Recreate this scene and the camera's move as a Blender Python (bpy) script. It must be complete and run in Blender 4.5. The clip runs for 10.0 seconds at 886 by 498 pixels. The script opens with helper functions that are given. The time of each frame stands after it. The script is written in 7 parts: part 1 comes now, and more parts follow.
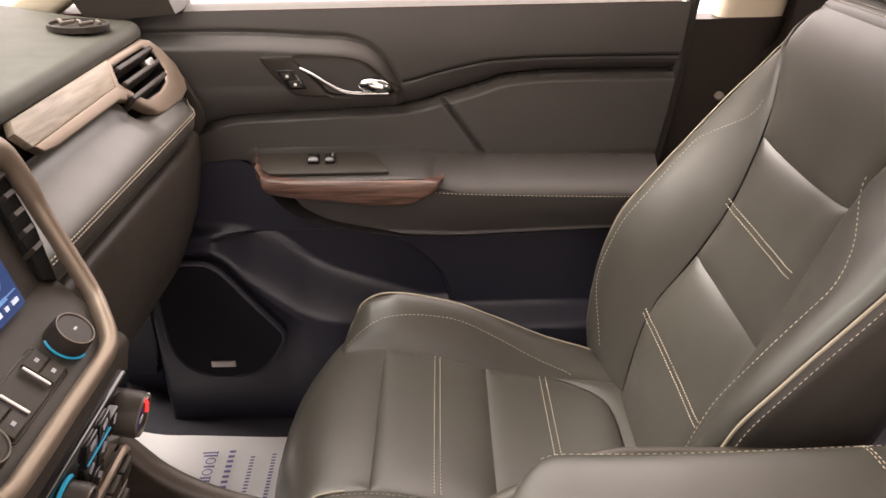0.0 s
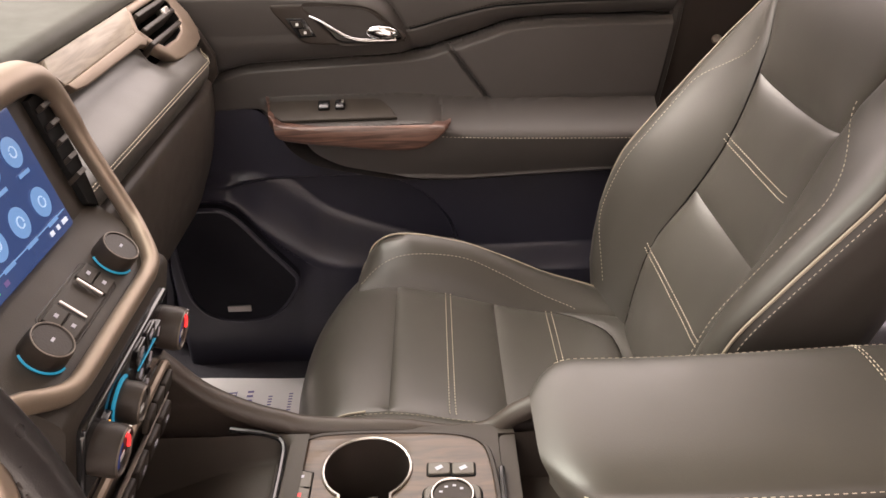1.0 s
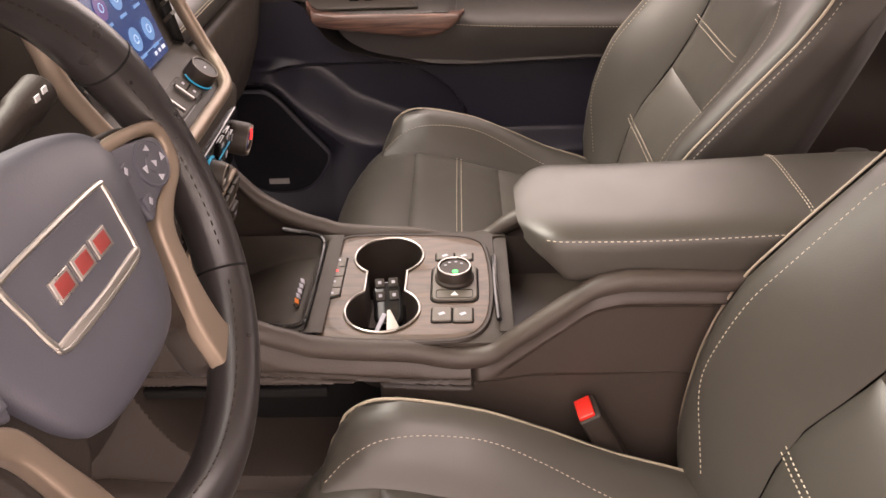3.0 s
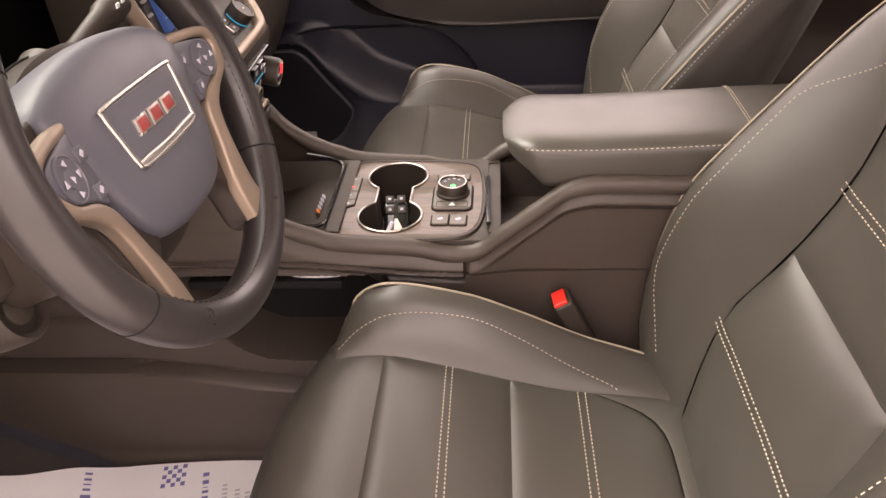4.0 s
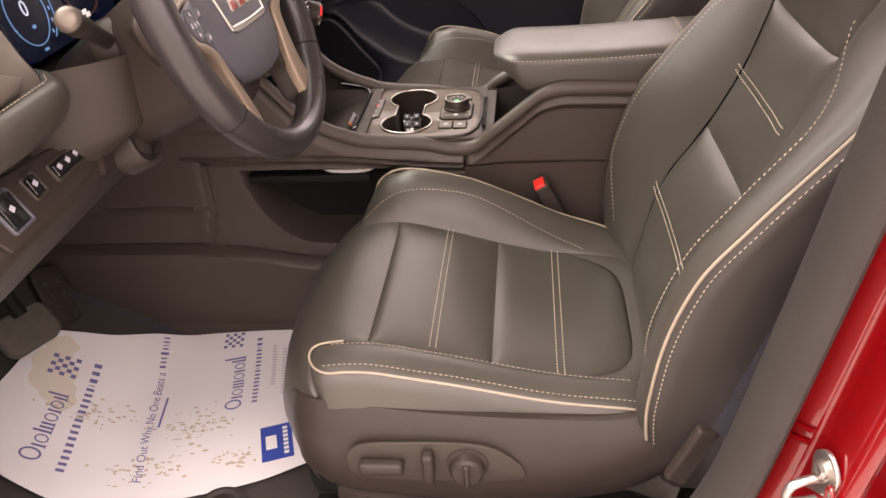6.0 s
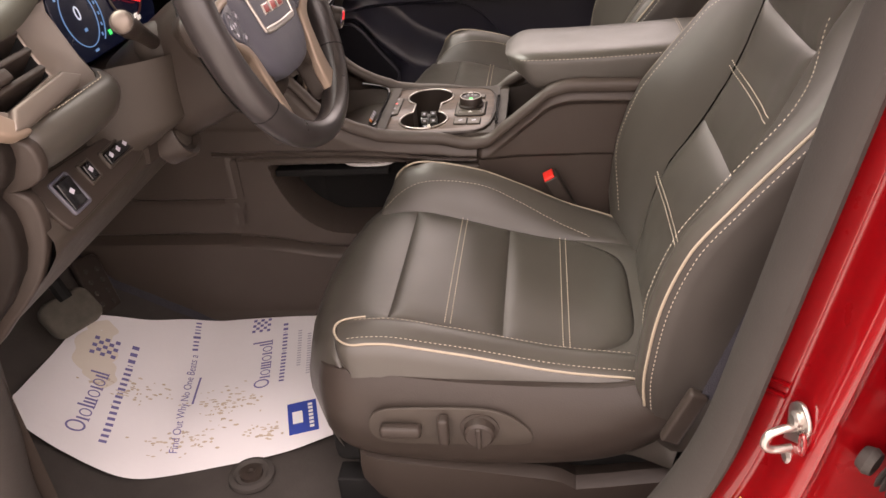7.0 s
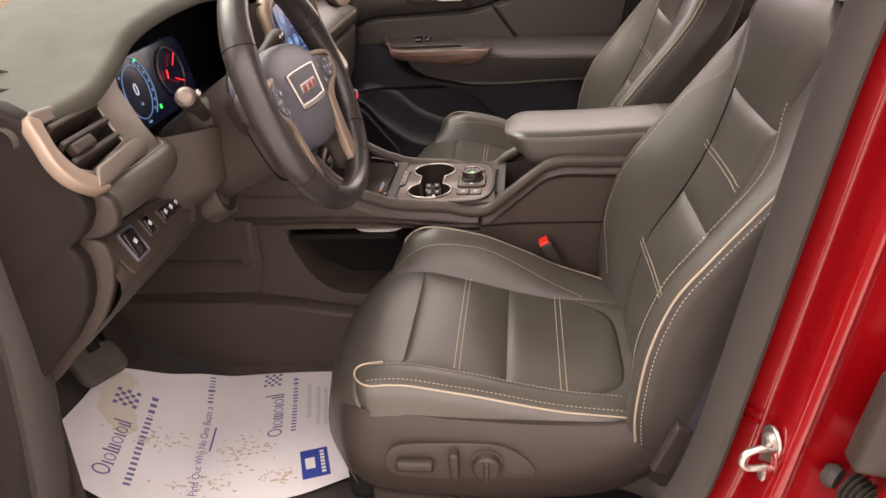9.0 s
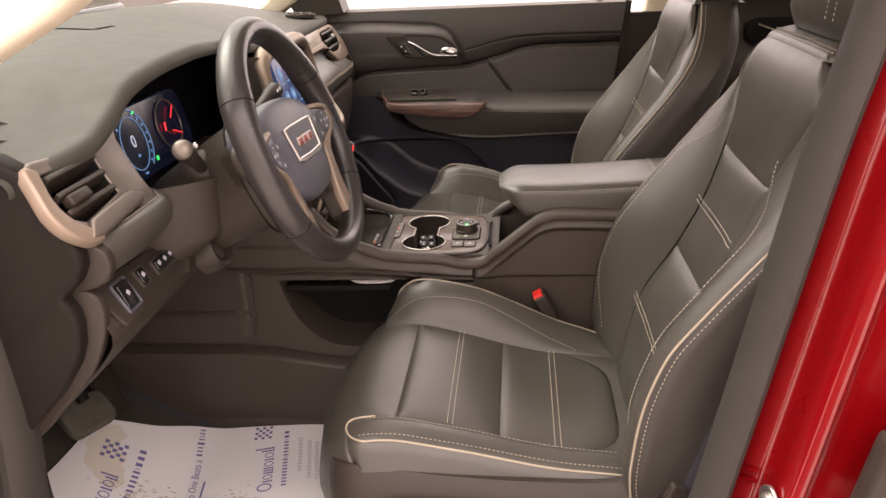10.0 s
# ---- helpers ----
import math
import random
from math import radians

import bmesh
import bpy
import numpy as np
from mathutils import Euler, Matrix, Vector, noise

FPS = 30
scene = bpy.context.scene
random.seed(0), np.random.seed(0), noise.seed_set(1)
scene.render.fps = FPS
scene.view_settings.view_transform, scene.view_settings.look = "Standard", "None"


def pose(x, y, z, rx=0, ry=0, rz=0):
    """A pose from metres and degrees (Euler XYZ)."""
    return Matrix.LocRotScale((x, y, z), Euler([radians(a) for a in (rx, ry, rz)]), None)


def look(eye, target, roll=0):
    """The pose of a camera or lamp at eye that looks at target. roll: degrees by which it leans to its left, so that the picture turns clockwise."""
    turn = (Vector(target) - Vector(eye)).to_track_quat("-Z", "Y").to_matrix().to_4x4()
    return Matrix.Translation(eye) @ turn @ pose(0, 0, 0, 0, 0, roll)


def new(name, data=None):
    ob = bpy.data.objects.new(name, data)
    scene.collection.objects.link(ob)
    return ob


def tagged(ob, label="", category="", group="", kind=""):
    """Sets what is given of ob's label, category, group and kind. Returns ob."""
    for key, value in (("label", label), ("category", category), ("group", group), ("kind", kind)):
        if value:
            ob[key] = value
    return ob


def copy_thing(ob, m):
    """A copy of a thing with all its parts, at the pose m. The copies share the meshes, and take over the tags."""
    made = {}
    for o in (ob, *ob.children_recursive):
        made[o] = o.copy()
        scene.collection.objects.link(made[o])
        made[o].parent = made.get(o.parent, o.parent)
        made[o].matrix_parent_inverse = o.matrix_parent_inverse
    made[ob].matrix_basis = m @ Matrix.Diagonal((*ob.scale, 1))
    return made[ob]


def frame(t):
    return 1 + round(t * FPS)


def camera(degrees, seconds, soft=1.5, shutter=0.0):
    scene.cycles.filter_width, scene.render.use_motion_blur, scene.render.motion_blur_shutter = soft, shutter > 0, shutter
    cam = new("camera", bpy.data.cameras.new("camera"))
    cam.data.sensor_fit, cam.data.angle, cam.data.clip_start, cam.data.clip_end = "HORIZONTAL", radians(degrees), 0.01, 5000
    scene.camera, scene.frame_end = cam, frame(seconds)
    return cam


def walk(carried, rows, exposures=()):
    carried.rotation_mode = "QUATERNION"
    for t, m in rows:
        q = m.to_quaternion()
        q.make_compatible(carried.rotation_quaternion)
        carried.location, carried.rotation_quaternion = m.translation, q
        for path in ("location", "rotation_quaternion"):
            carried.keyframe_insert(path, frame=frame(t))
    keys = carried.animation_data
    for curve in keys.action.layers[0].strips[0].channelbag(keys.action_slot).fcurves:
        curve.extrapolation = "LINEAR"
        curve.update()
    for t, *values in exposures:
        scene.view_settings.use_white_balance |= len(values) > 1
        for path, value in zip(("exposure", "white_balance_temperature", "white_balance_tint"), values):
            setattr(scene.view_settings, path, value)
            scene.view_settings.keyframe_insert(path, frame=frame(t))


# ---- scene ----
cam = camera(57.9, 10.0)
PATH = [
    (0, (-0.243, -0.447, 1.339), (-0.254, 1.351, 0.463), -1.3),
    (0.5, (-0.249, -0.472, 1.333), (-0.26, 1.309, 0.423), -1.7),
    (1, (-0.262, -0.506, 1.323), (-0.267, 1.256, 0.377), -2.1),
    (1.5, (-0.276, -0.556, 1.32), (-0.275, 1.186, 0.337), -2.4),
    (2, (-0.29, -0.607, 1.313), (-0.294, 1.117, 0.3), -2.4),
    (2.5, (-0.282, -0.662, 1.307), (-0.292, 1.044, 0.264), -2.3),
    (2.7, (-0.273, -0.694, 1.309), (-0.296, 1.005, 0.253), -2.2),
    (3.8, (-0.183, -0.903, 1.299), (-0.344, 0.784, 0.237), -2.9),
    (4, (-0.203, -0.929, 1.302), (-0.343, 0.754, 0.231), -2.9),
    (4.5, (-0.221, -1.011, 1.292), (-0.37, 0.668, 0.215), -3.9),
    (5, (-0.23, -1.094, 1.293), (-0.352, 0.588, 0.216), -3.7),
    (5.5, (-0.184, -1.186, 1.287), (-0.352, 0.503, 0.229), -3.9),
    (6.8, (-0.128, -1.304, 1.299), (-0.389, 0.394, 0.274), -5.0),
    (7, (-0.13, -1.325, 1.304), (-0.394, 0.373, 0.281), -5.1),
    (7.5, (-0.135, -1.382, 1.309), (-0.393, 0.329, 0.308), -5.0),
    (8, (-0.144, -1.43, 1.319), (-0.39, 0.306, 0.356), -4.7),
    (8.5, (-0.154, -1.451, 1.328), (-0.383, 0.316, 0.418), -4.1),
    (9, (-0.157, -1.45, 1.332), (-0.37, 0.349, 0.484), -3.5),
    (9.5, (-0.159, -1.447, 1.334), (-0.359, 0.381, 0.546), -3.0),
    (10, (-0.157, -1.448, 1.337), (-0.354, 0.401, 0.601), -2.8),
]
EXPOSURES = [(0.0, 0.72, 6500, 10), (2.5, 0.80, 6700, 15), (4.5, 0.82, 6750, 16), (5.5, 0.66, 6700, 15), (7.5, 0.48, 6600, 13), (9.0, 0.40, 6600, 12), (10.0, 0.34, 6600, 12)]
walk(cam, [(t, look(eye, target, roll)) for t, eye, target, roll in PATH], EXPOSURES)

# ---- light: an evenly bright white hall round the car, and a soft high light ----
world = bpy.data.worlds.new("hall_light")
scene.world = world
world.use_nodes = True
wn = world.node_tree
# an overcast white sky, brighter overhead than at the horizon
sky_at, sky_z, sky_gain = wn.nodes.new("ShaderNodeTexCoord"), wn.nodes.new("ShaderNodeSeparateXYZ"), wn.nodes.new("ShaderNodeMapRange")
wn.links.new(sky_at.outputs["Generated"], sky_z.inputs[0])
wn.links.new(sky_z.outputs["Z"], sky_gain.inputs["Value"])
sky_gain.inputs["To Min"].default_value, sky_gain.inputs["To Max"].default_value = 2.3, 5.6
wn.links.new(sky_gain.outputs["Result"], wn.nodes["Background"].inputs[1])
wn.nodes["Background"].inputs[0].default_value = (1.0, 0.842, 0.800, 1)
sun = new("sun", bpy.data.lights.new("sun", "SUN"))
sun.data.energy, sun.data.angle, sun.data.color = 3.9, radians(36), (1.0, 0.915, 0.81)
sun.matrix_world = look((-2.0, 1.0, 3.35), (0, 0, 0.6))


# ---- materials ----
def material(name, color, rough=0.5, metal=0.0, bump=0.0, bump_scale=300.0, vary=0.15, vary_scale=9.0,
             coat=0.0, spec=0.5, sheen=0.0, emit=None, power=0.0, rough_vary=0.08, voronoi=False):
    m = bpy.data.materials.new(name)
    m.use_nodes = True
    nt = m.node_tree
    b = nt.nodes["Principled BSDF"]
    b.inputs["Roughness"].default_value, b.inputs["Metallic"].default_value = rough, metal
    b.inputs["Coat Weight"].default_value, b.inputs["Coat Roughness"].default_value = coat, 0.05
    b.inputs["Specular IOR Level"].default_value = spec
    b.inputs["Sheen Weight"].default_value = sheen
    co = nt.nodes.new("ShaderNodeTexCoord")
    n = nt.nodes.new("ShaderNodeTexNoise")
    n.inputs["Scale"].default_value, n.inputs["Detail"].default_value = vary_scale, 6
    nt.links.new(co.outputs["Object"], n.inputs["Vector"])
    mix = nt.nodes.new("ShaderNodeMix")
    mix.data_type = "RGBA"
    mix.inputs["A"].default_value = (*[c * (1 - vary) for c in color], 1)
    mix.inputs["B"].default_value = (*[min(1, c * (1 + vary)) for c in color], 1)
    nt.links.new(n.outputs["Fac"], mix.inputs["Factor"])
    nt.links.new(mix.outputs["Result"], b.inputs["Base Color"])
    if rough_vary:
        r = nt.nodes.new("ShaderNodeMapRange")
        r.inputs["To Min"].default_value, r.inputs["To Max"].default_value = max(0.02, rough - rough_vary), rough + rough_vary
        n2 = nt.nodes.new("ShaderNodeTexNoise")
        n2.inputs["Scale"].default_value, n2.inputs["Detail"].default_value = vary_scale * 4.3, 4
        nt.links.new(co.outputs["Object"], n2.inputs["Vector"])
        nt.links.new(n2.outputs["Fac"], r.inputs["Value"])
        nt.links.new(r.outputs["Result"], b.inputs["Roughness"])
    if bump:
        t = nt.nodes.new("ShaderNodeTexVoronoi" if voronoi else "ShaderNodeTexNoise")
        t.inputs["Scale"].default_value = bump_scale
        nt.links.new(co.outputs["Object"], t.inputs["Vector"])
        bp = nt.nodes.new("ShaderNodeBump")
        bp.inputs["Strength"].default_value, bp.inputs["Distance"].default_value = bump, 0.0015
        nt.links.new(t.outputs["Distance" if voronoi else "Fac"], bp.inputs["Height"])
        nt.links.new(bp.outputs["Normal"], b.inputs["Normal"])
    if emit:
        b.inputs["Emission Color"].default_value, b.inputs["Emission Strength"].default_value = (*emit, 1), power
    return m


def wood(name, dark, light, rough, axis_scale):
    m = material(name, dark, rough, coat=0.25)
    nt = m.node_tree
    b = nt.nodes["Principled BSDF"]
    co = nt.nodes.new("ShaderNodeTexCoord")
    mp = nt.nodes.new("ShaderNodeMapping")
    mp.inputs["Scale"].default_value = axis_scale
    n = nt.nodes.new("ShaderNodeTexNoise")
    n.inputs["Scale"].default_value, n.inputs["Detail"].default_value, n.inputs["Distortion"].default_value = 6.0, 8, 1.2
    nt.links.new(co.outputs["Object"], mp.inputs["Vector"])
    nt.links.new(mp.outputs["Vector"], n.inputs["Vector"])
    ramp = nt.nodes.new("ShaderNodeValToRGB")
    ramp.color_ramp.elements[0].position, ramp.color_ramp.elements[1].position = 0.36, 0.64
    ramp.color_ramp.elements[0].color, ramp.color_ramp.elements[1].color = (*dark, 1), (*light, 1)
    nt.links.new(n.outputs["Fac"], ramp.inputs["Fac"])
    nt.links.new(ramp.outputs["Color"], b.inputs["Base Color"])
    bp = nt.nodes.new("ShaderNodeBump")
    bp.inputs["Strength"].default_value, bp.inputs["Distance"].default_value = 0.25, 0.001
    nt.links.new(n.outputs["Fac"], bp.inputs["Height"])
    nt.links.new(bp.outputs["Normal"], b.inputs["Normal"])
    return m


LEATHER = material("black_leather", (0.052, 0.0475, 0.0405), 0.36, bump=0.05, bump_scale=900, vary=0.18, vary_scale=6, voronoi=True)
LEATHER_SIDE = material("black_vinyl", (0.036, 0.0315, 0.027), 0.5, bump=0.06, bump_scale=900, vary=0.15, voronoi=True)
SOFT = material("soft_black_plastic", (0.041, 0.034, 0.028), 0.5, bump=0.08, bump_scale=900, voronoi=True, spec=0.28)
DASH = material("dash_top_plastic", (0.042, 0.041, 0.031), 0.62, bump=0.10, bump_scale=800, voronoi=True, spec=0.38)
# darker than the other plastics: the open door's shade is in the colour
SHADED_CAP = material("shade_darkened_plastic", (0.013, 0.0105, 0.009), 0.5, bump=0.10, bump_scale=600, spec=0.10)
HARD = material("hard_black_plastic", (0.031, 0.0245, 0.0205), 0.42, bump=0.12, bump_scale=600, spec=0.25)
# the blue in this base colour stands in for a sheen of daylight
DOORLOW = material("door_lower_plastic", (0.030, 0.0295, 0.044), 0.36, bump=0.10, bump_scale=700, spec=0.55)
DOORSKIN = material("door_trim_plastic", (0.058, 0.052, 0.049), 0.45, bump=0.06, bump_scale=900, voronoi=True, spec=0.38)
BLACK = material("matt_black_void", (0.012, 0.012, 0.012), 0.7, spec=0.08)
GLOSSBLACK = material("gloss_black", (0.012, 0.012, 0.013), 0.15, coat=0.4)
GRILLE = material("speaker_cloth", (0.016, 0.016, 0.021), 0.8, bump=0.4, bump_scale=900, spec=0.10)
CARPET = material("dark_carpet", (0.034, 0.033, 0.043), 0.95, bump=0.6, bump_scale=700, sheen=0.2, vary=0.25, vary_scale=40, spec=0.20)
SIDE_TRIM = material("console_side_plastic", (0.052, 0.041, 0.034), 0.45, bump=0.12, bump_scale=600, spec=0.38)
RIM = material("smooth_black_leather", (0.026, 0.023, 0.023), 0.3, bump=0.04, bump_scale=900, voronoi=True)
AIRBAG = material("grey_airbag_plastic", (0.074, 0.074, 0.092), 0.45, bump=0.06, bump_scale=900, voronoi=True)
WORN = material("worn_grey_rubber", (0.075, 0.070, 0.058), 0.8, bump=0.5, bump_scale=90, vary=0.45, vary_scale=45, spec=0.25)
RUBBER = material("grey_rubber", (0.033, 0.029, 0.026), 0.7, bump=0.2, bump_scale=300, spec=0.30)
MATRUB = material("rubber_floor_mat", (0.045, 0.040, 0.036), 0.75, bump=0.25, bump_scale=200, vary=0.3, vary_scale=14, spec=0.25)
BRONZE = material("satin_bronze_trim", (0.25, 0.195, 0.15), 0.46, metal=0.5, bump=0.05, bump_scale=900, vary=0.06)
PEWTER = material("dark_pewter_trim", (0.16, 0.135, 0.115), 0.42, metal=0.6, bump=0.05, bump_scale=900, vary=0.08)
SILVER = material("satin_silver", (0.50, 0.47, 0.44), 0.3, metal=0.9, vary=0.05)
CHROME = material("chrome", (0.46, 0.46, 0.46), 0.12, metal=1.0, vary=0.02, rough_vary=0.03)
PIPING = material("beige_piping", (0.31, 0.265, 0.20), 0.5, bump=0.1, bump_scale=500, vary=0.08)
THREAD = material("pale_thread", (0.44, 0.39, 0.31), 0.7, bump=0.3, bump_scale=2500, vary=0.1)
RED = material("red_car_paint", (0.16, 0.0010, 0.0026), 0.28, metal=0.0, spec=0.25, coat=1.0, vary=0.05, rough_vary=0.02)
REDPLASTIC = material("red_plastic", (0.75, 0.03, 0.02), 0.35, vary=0.05)
EMBLEM = material("dull_red_enamel", (0.26, 0.035, 0.03), 0.35, vary=0.08)
WHITE = material("white_print", (0.75, 0.75, 0.75), 0.5, vary=0.03)
WALNUT = wood("dark_walnut", (0.055, 0.028, 0.022), (0.16, 0.085, 0.062), 0.38, (1.5, 8, 30))
OAK = wood("grey_oak", (0.21, 0.17, 0.13), (0.36, 0.30, 0.23), 0.5, (30, 1.5, 12))
SWITCH = material("satin_brown_switch", (0.095, 0.082, 0.068), 0.42, bump=0.04, bump_scale=900, vary=0.06)
PLATEWOOD = wood("grained_console_wood", (0.036, 0.0215, 0.0125), (0.082, 0.050, 0.028), 0.45, (2.5, 14, 14))
CREAM = material("cream_pillar_cloth", (0.62, 0.54, 0.42), 0.85, bump=0.2, bump_scale=900, vary=0.04)
BLUEGLOW = material("blue_lit_ring", (0.02, 0.2, 0.3), 0.4, emit=(0.02, 0.30, 0.50), power=0.30)
REDGLOW = material("red_lit_mark", (0.5, 0.02, 0.02), 0.4, emit=(1.0, 0.03, 0.03), power=1.2)
GREENGLOW = material("green_lit_mark", (0.02, 0.4, 0.06), 0.4, emit=(0.05, 0.8, 0.15), power=1.0)
SCREEN = material("blue_screen", (0.01, 0.02, 0.06), 0.2, emit=(0.020, 0.034, 0.092), power=1.0, vary=0.02)
ICONMARK = material("faint_icon_mark", (0.3, 0.4, 0.5), 0.3, emit=(0.14, 0.21, 0.32), power=1.0)
ICON = material("pale_blue_icon", (0.1, 0.2, 0.4), 0.2, emit=(0.072, 0.130, 0.235), power=1.0)
ICONLIT = material("white_icon", (0.5, 0.5, 0.5), 0.3, emit=(0.42, 0.48, 0.62), power=0.6)
PINK = material("pink_icon", (0.08, 0.05, 0.12), 0.2, emit=(0.09, 0.06, 0.15), power=0.8)
GAUGE = material("cluster_face", (0.005, 0.006, 0.012), 0.25, emit=(0.0012, 0.002, 0.007), power=1.0)
AMBER = material("amber_lit_mark", (0.5, 0.2, 0.02), 0.4, emit=(1.0, 0.42, 0.05), power=0.9)
PAPER = material("paper_floor_cover", (0.73, 0.717, 0.73), 0.75, bump=0.35, bump_scale=60, vary=0.05, vary_scale=5)
INK = material("violet_blue_ink", (0.15, 0.135, 0.31), 0.7, vary=0.15)
INKBLUE = material("blue_ink", (0.03, 0.06, 0.32), 0.6, vary=0.1)
GREYINK = material("grey_ink", (0.42, 0.41, 0.47), 0.7, vary=0.1)
DIRT = material("brown_shoe_dirt", (0.50, 0.43, 0.34), 0.9, vary=0.3, vary_scale=60)
STAIN = material("tan_damp_stain", (0.67, 0.62, 0.545), 0.75, bump=0.3, bump_scale=60, vary=0.08)
YELLOW = material("yellow_label", (0.55, 0.40, 0.10), 0.5, vary=0.05)
ORANGE = material("orange_mark", (0.75, 0.22, 0.04), 0.5, vary=0.05)
CARD = material("white_card", (0.70, 0.66, 0.60), 0.7, bump=0.1, bump_scale=200, vary=0.05)
CLEAR = material("pale_blue_tag", (0.10, 0.30, 0.50), 0.3, vary=0.1)


# ---- mesh helpers ----
def hermite(table):
    """A smooth function through rows of (x, y)."""
    xs = np.array([r[0] for r in table], float)
    ys = np.array([r[1] for r in table], float)
    d = np.diff(ys) / np.diff(xs)
    m = np.zeros(len(xs))
    m[1:-1] = np.where(d[:-1] * d[1:] > 0, 2 * d[:-1] * d[1:] / (d[:-1] + d[1:] + 1e-12), 0)
    m[0], m[-1] = d[0], d[-1]

    def f(x):
        x = min(max(x, xs[0]), xs[-1])
        i = min(int(np.searchsorted(xs, x, side="right")) - 1, len(xs) - 2)
        h = xs[i + 1] - xs[i]
        t = (x - xs[i]) / h
        return float((2 * t**3 - 3 * t**2 + 1) * ys[i] + (t**3 - 2 * t**2 + t) * h * m[i]
                     + (-2 * t**3 + 3 * t**2) * ys[i + 1] + (t**3 - t**2) * h * m[i + 1])
    return f


def spline(points, n, closed=False):
    """n points on a smooth curve through the given ones."""
    p = np.array(points, float)
    if closed:
        p = np.vstack([p[-1], p, p[0], p[1]])
    else:
        p = np.vstack([2 * p[0] - p[1], p, 2 * p[-1] - p[-2]])
    k = len(p) - 3
    out = []
    for j in range(n):
        a = j / (n if closed else n - 1) * k
        i = min(int(a), k - 1)
        t = a - i
        q = p[i:i + 4]
        out.append(0.5 * (2 * q[1] + (q[2] - q[0]) * t + (2 * q[0] - 5 * q[1] + 4 * q[2] - q[3]) * t * t
                          + (3 * q[1] - q[0] - 3 * q[2] + q[3]) * t**3))
    return [Vector(v) for v in out]


def even(path, step):
    """Points at even steps along a path."""
    p = [Vector(v) for v in path]
    out, left = [p[0]], step
    for a, b in zip(p, p[1:]):
        d = (b - a).length
        pos = 0.0
        while d - pos >= left:
            pos += left
            out.append(a.lerp(b, pos / d))
            left = step
        left -= d - pos
    return out


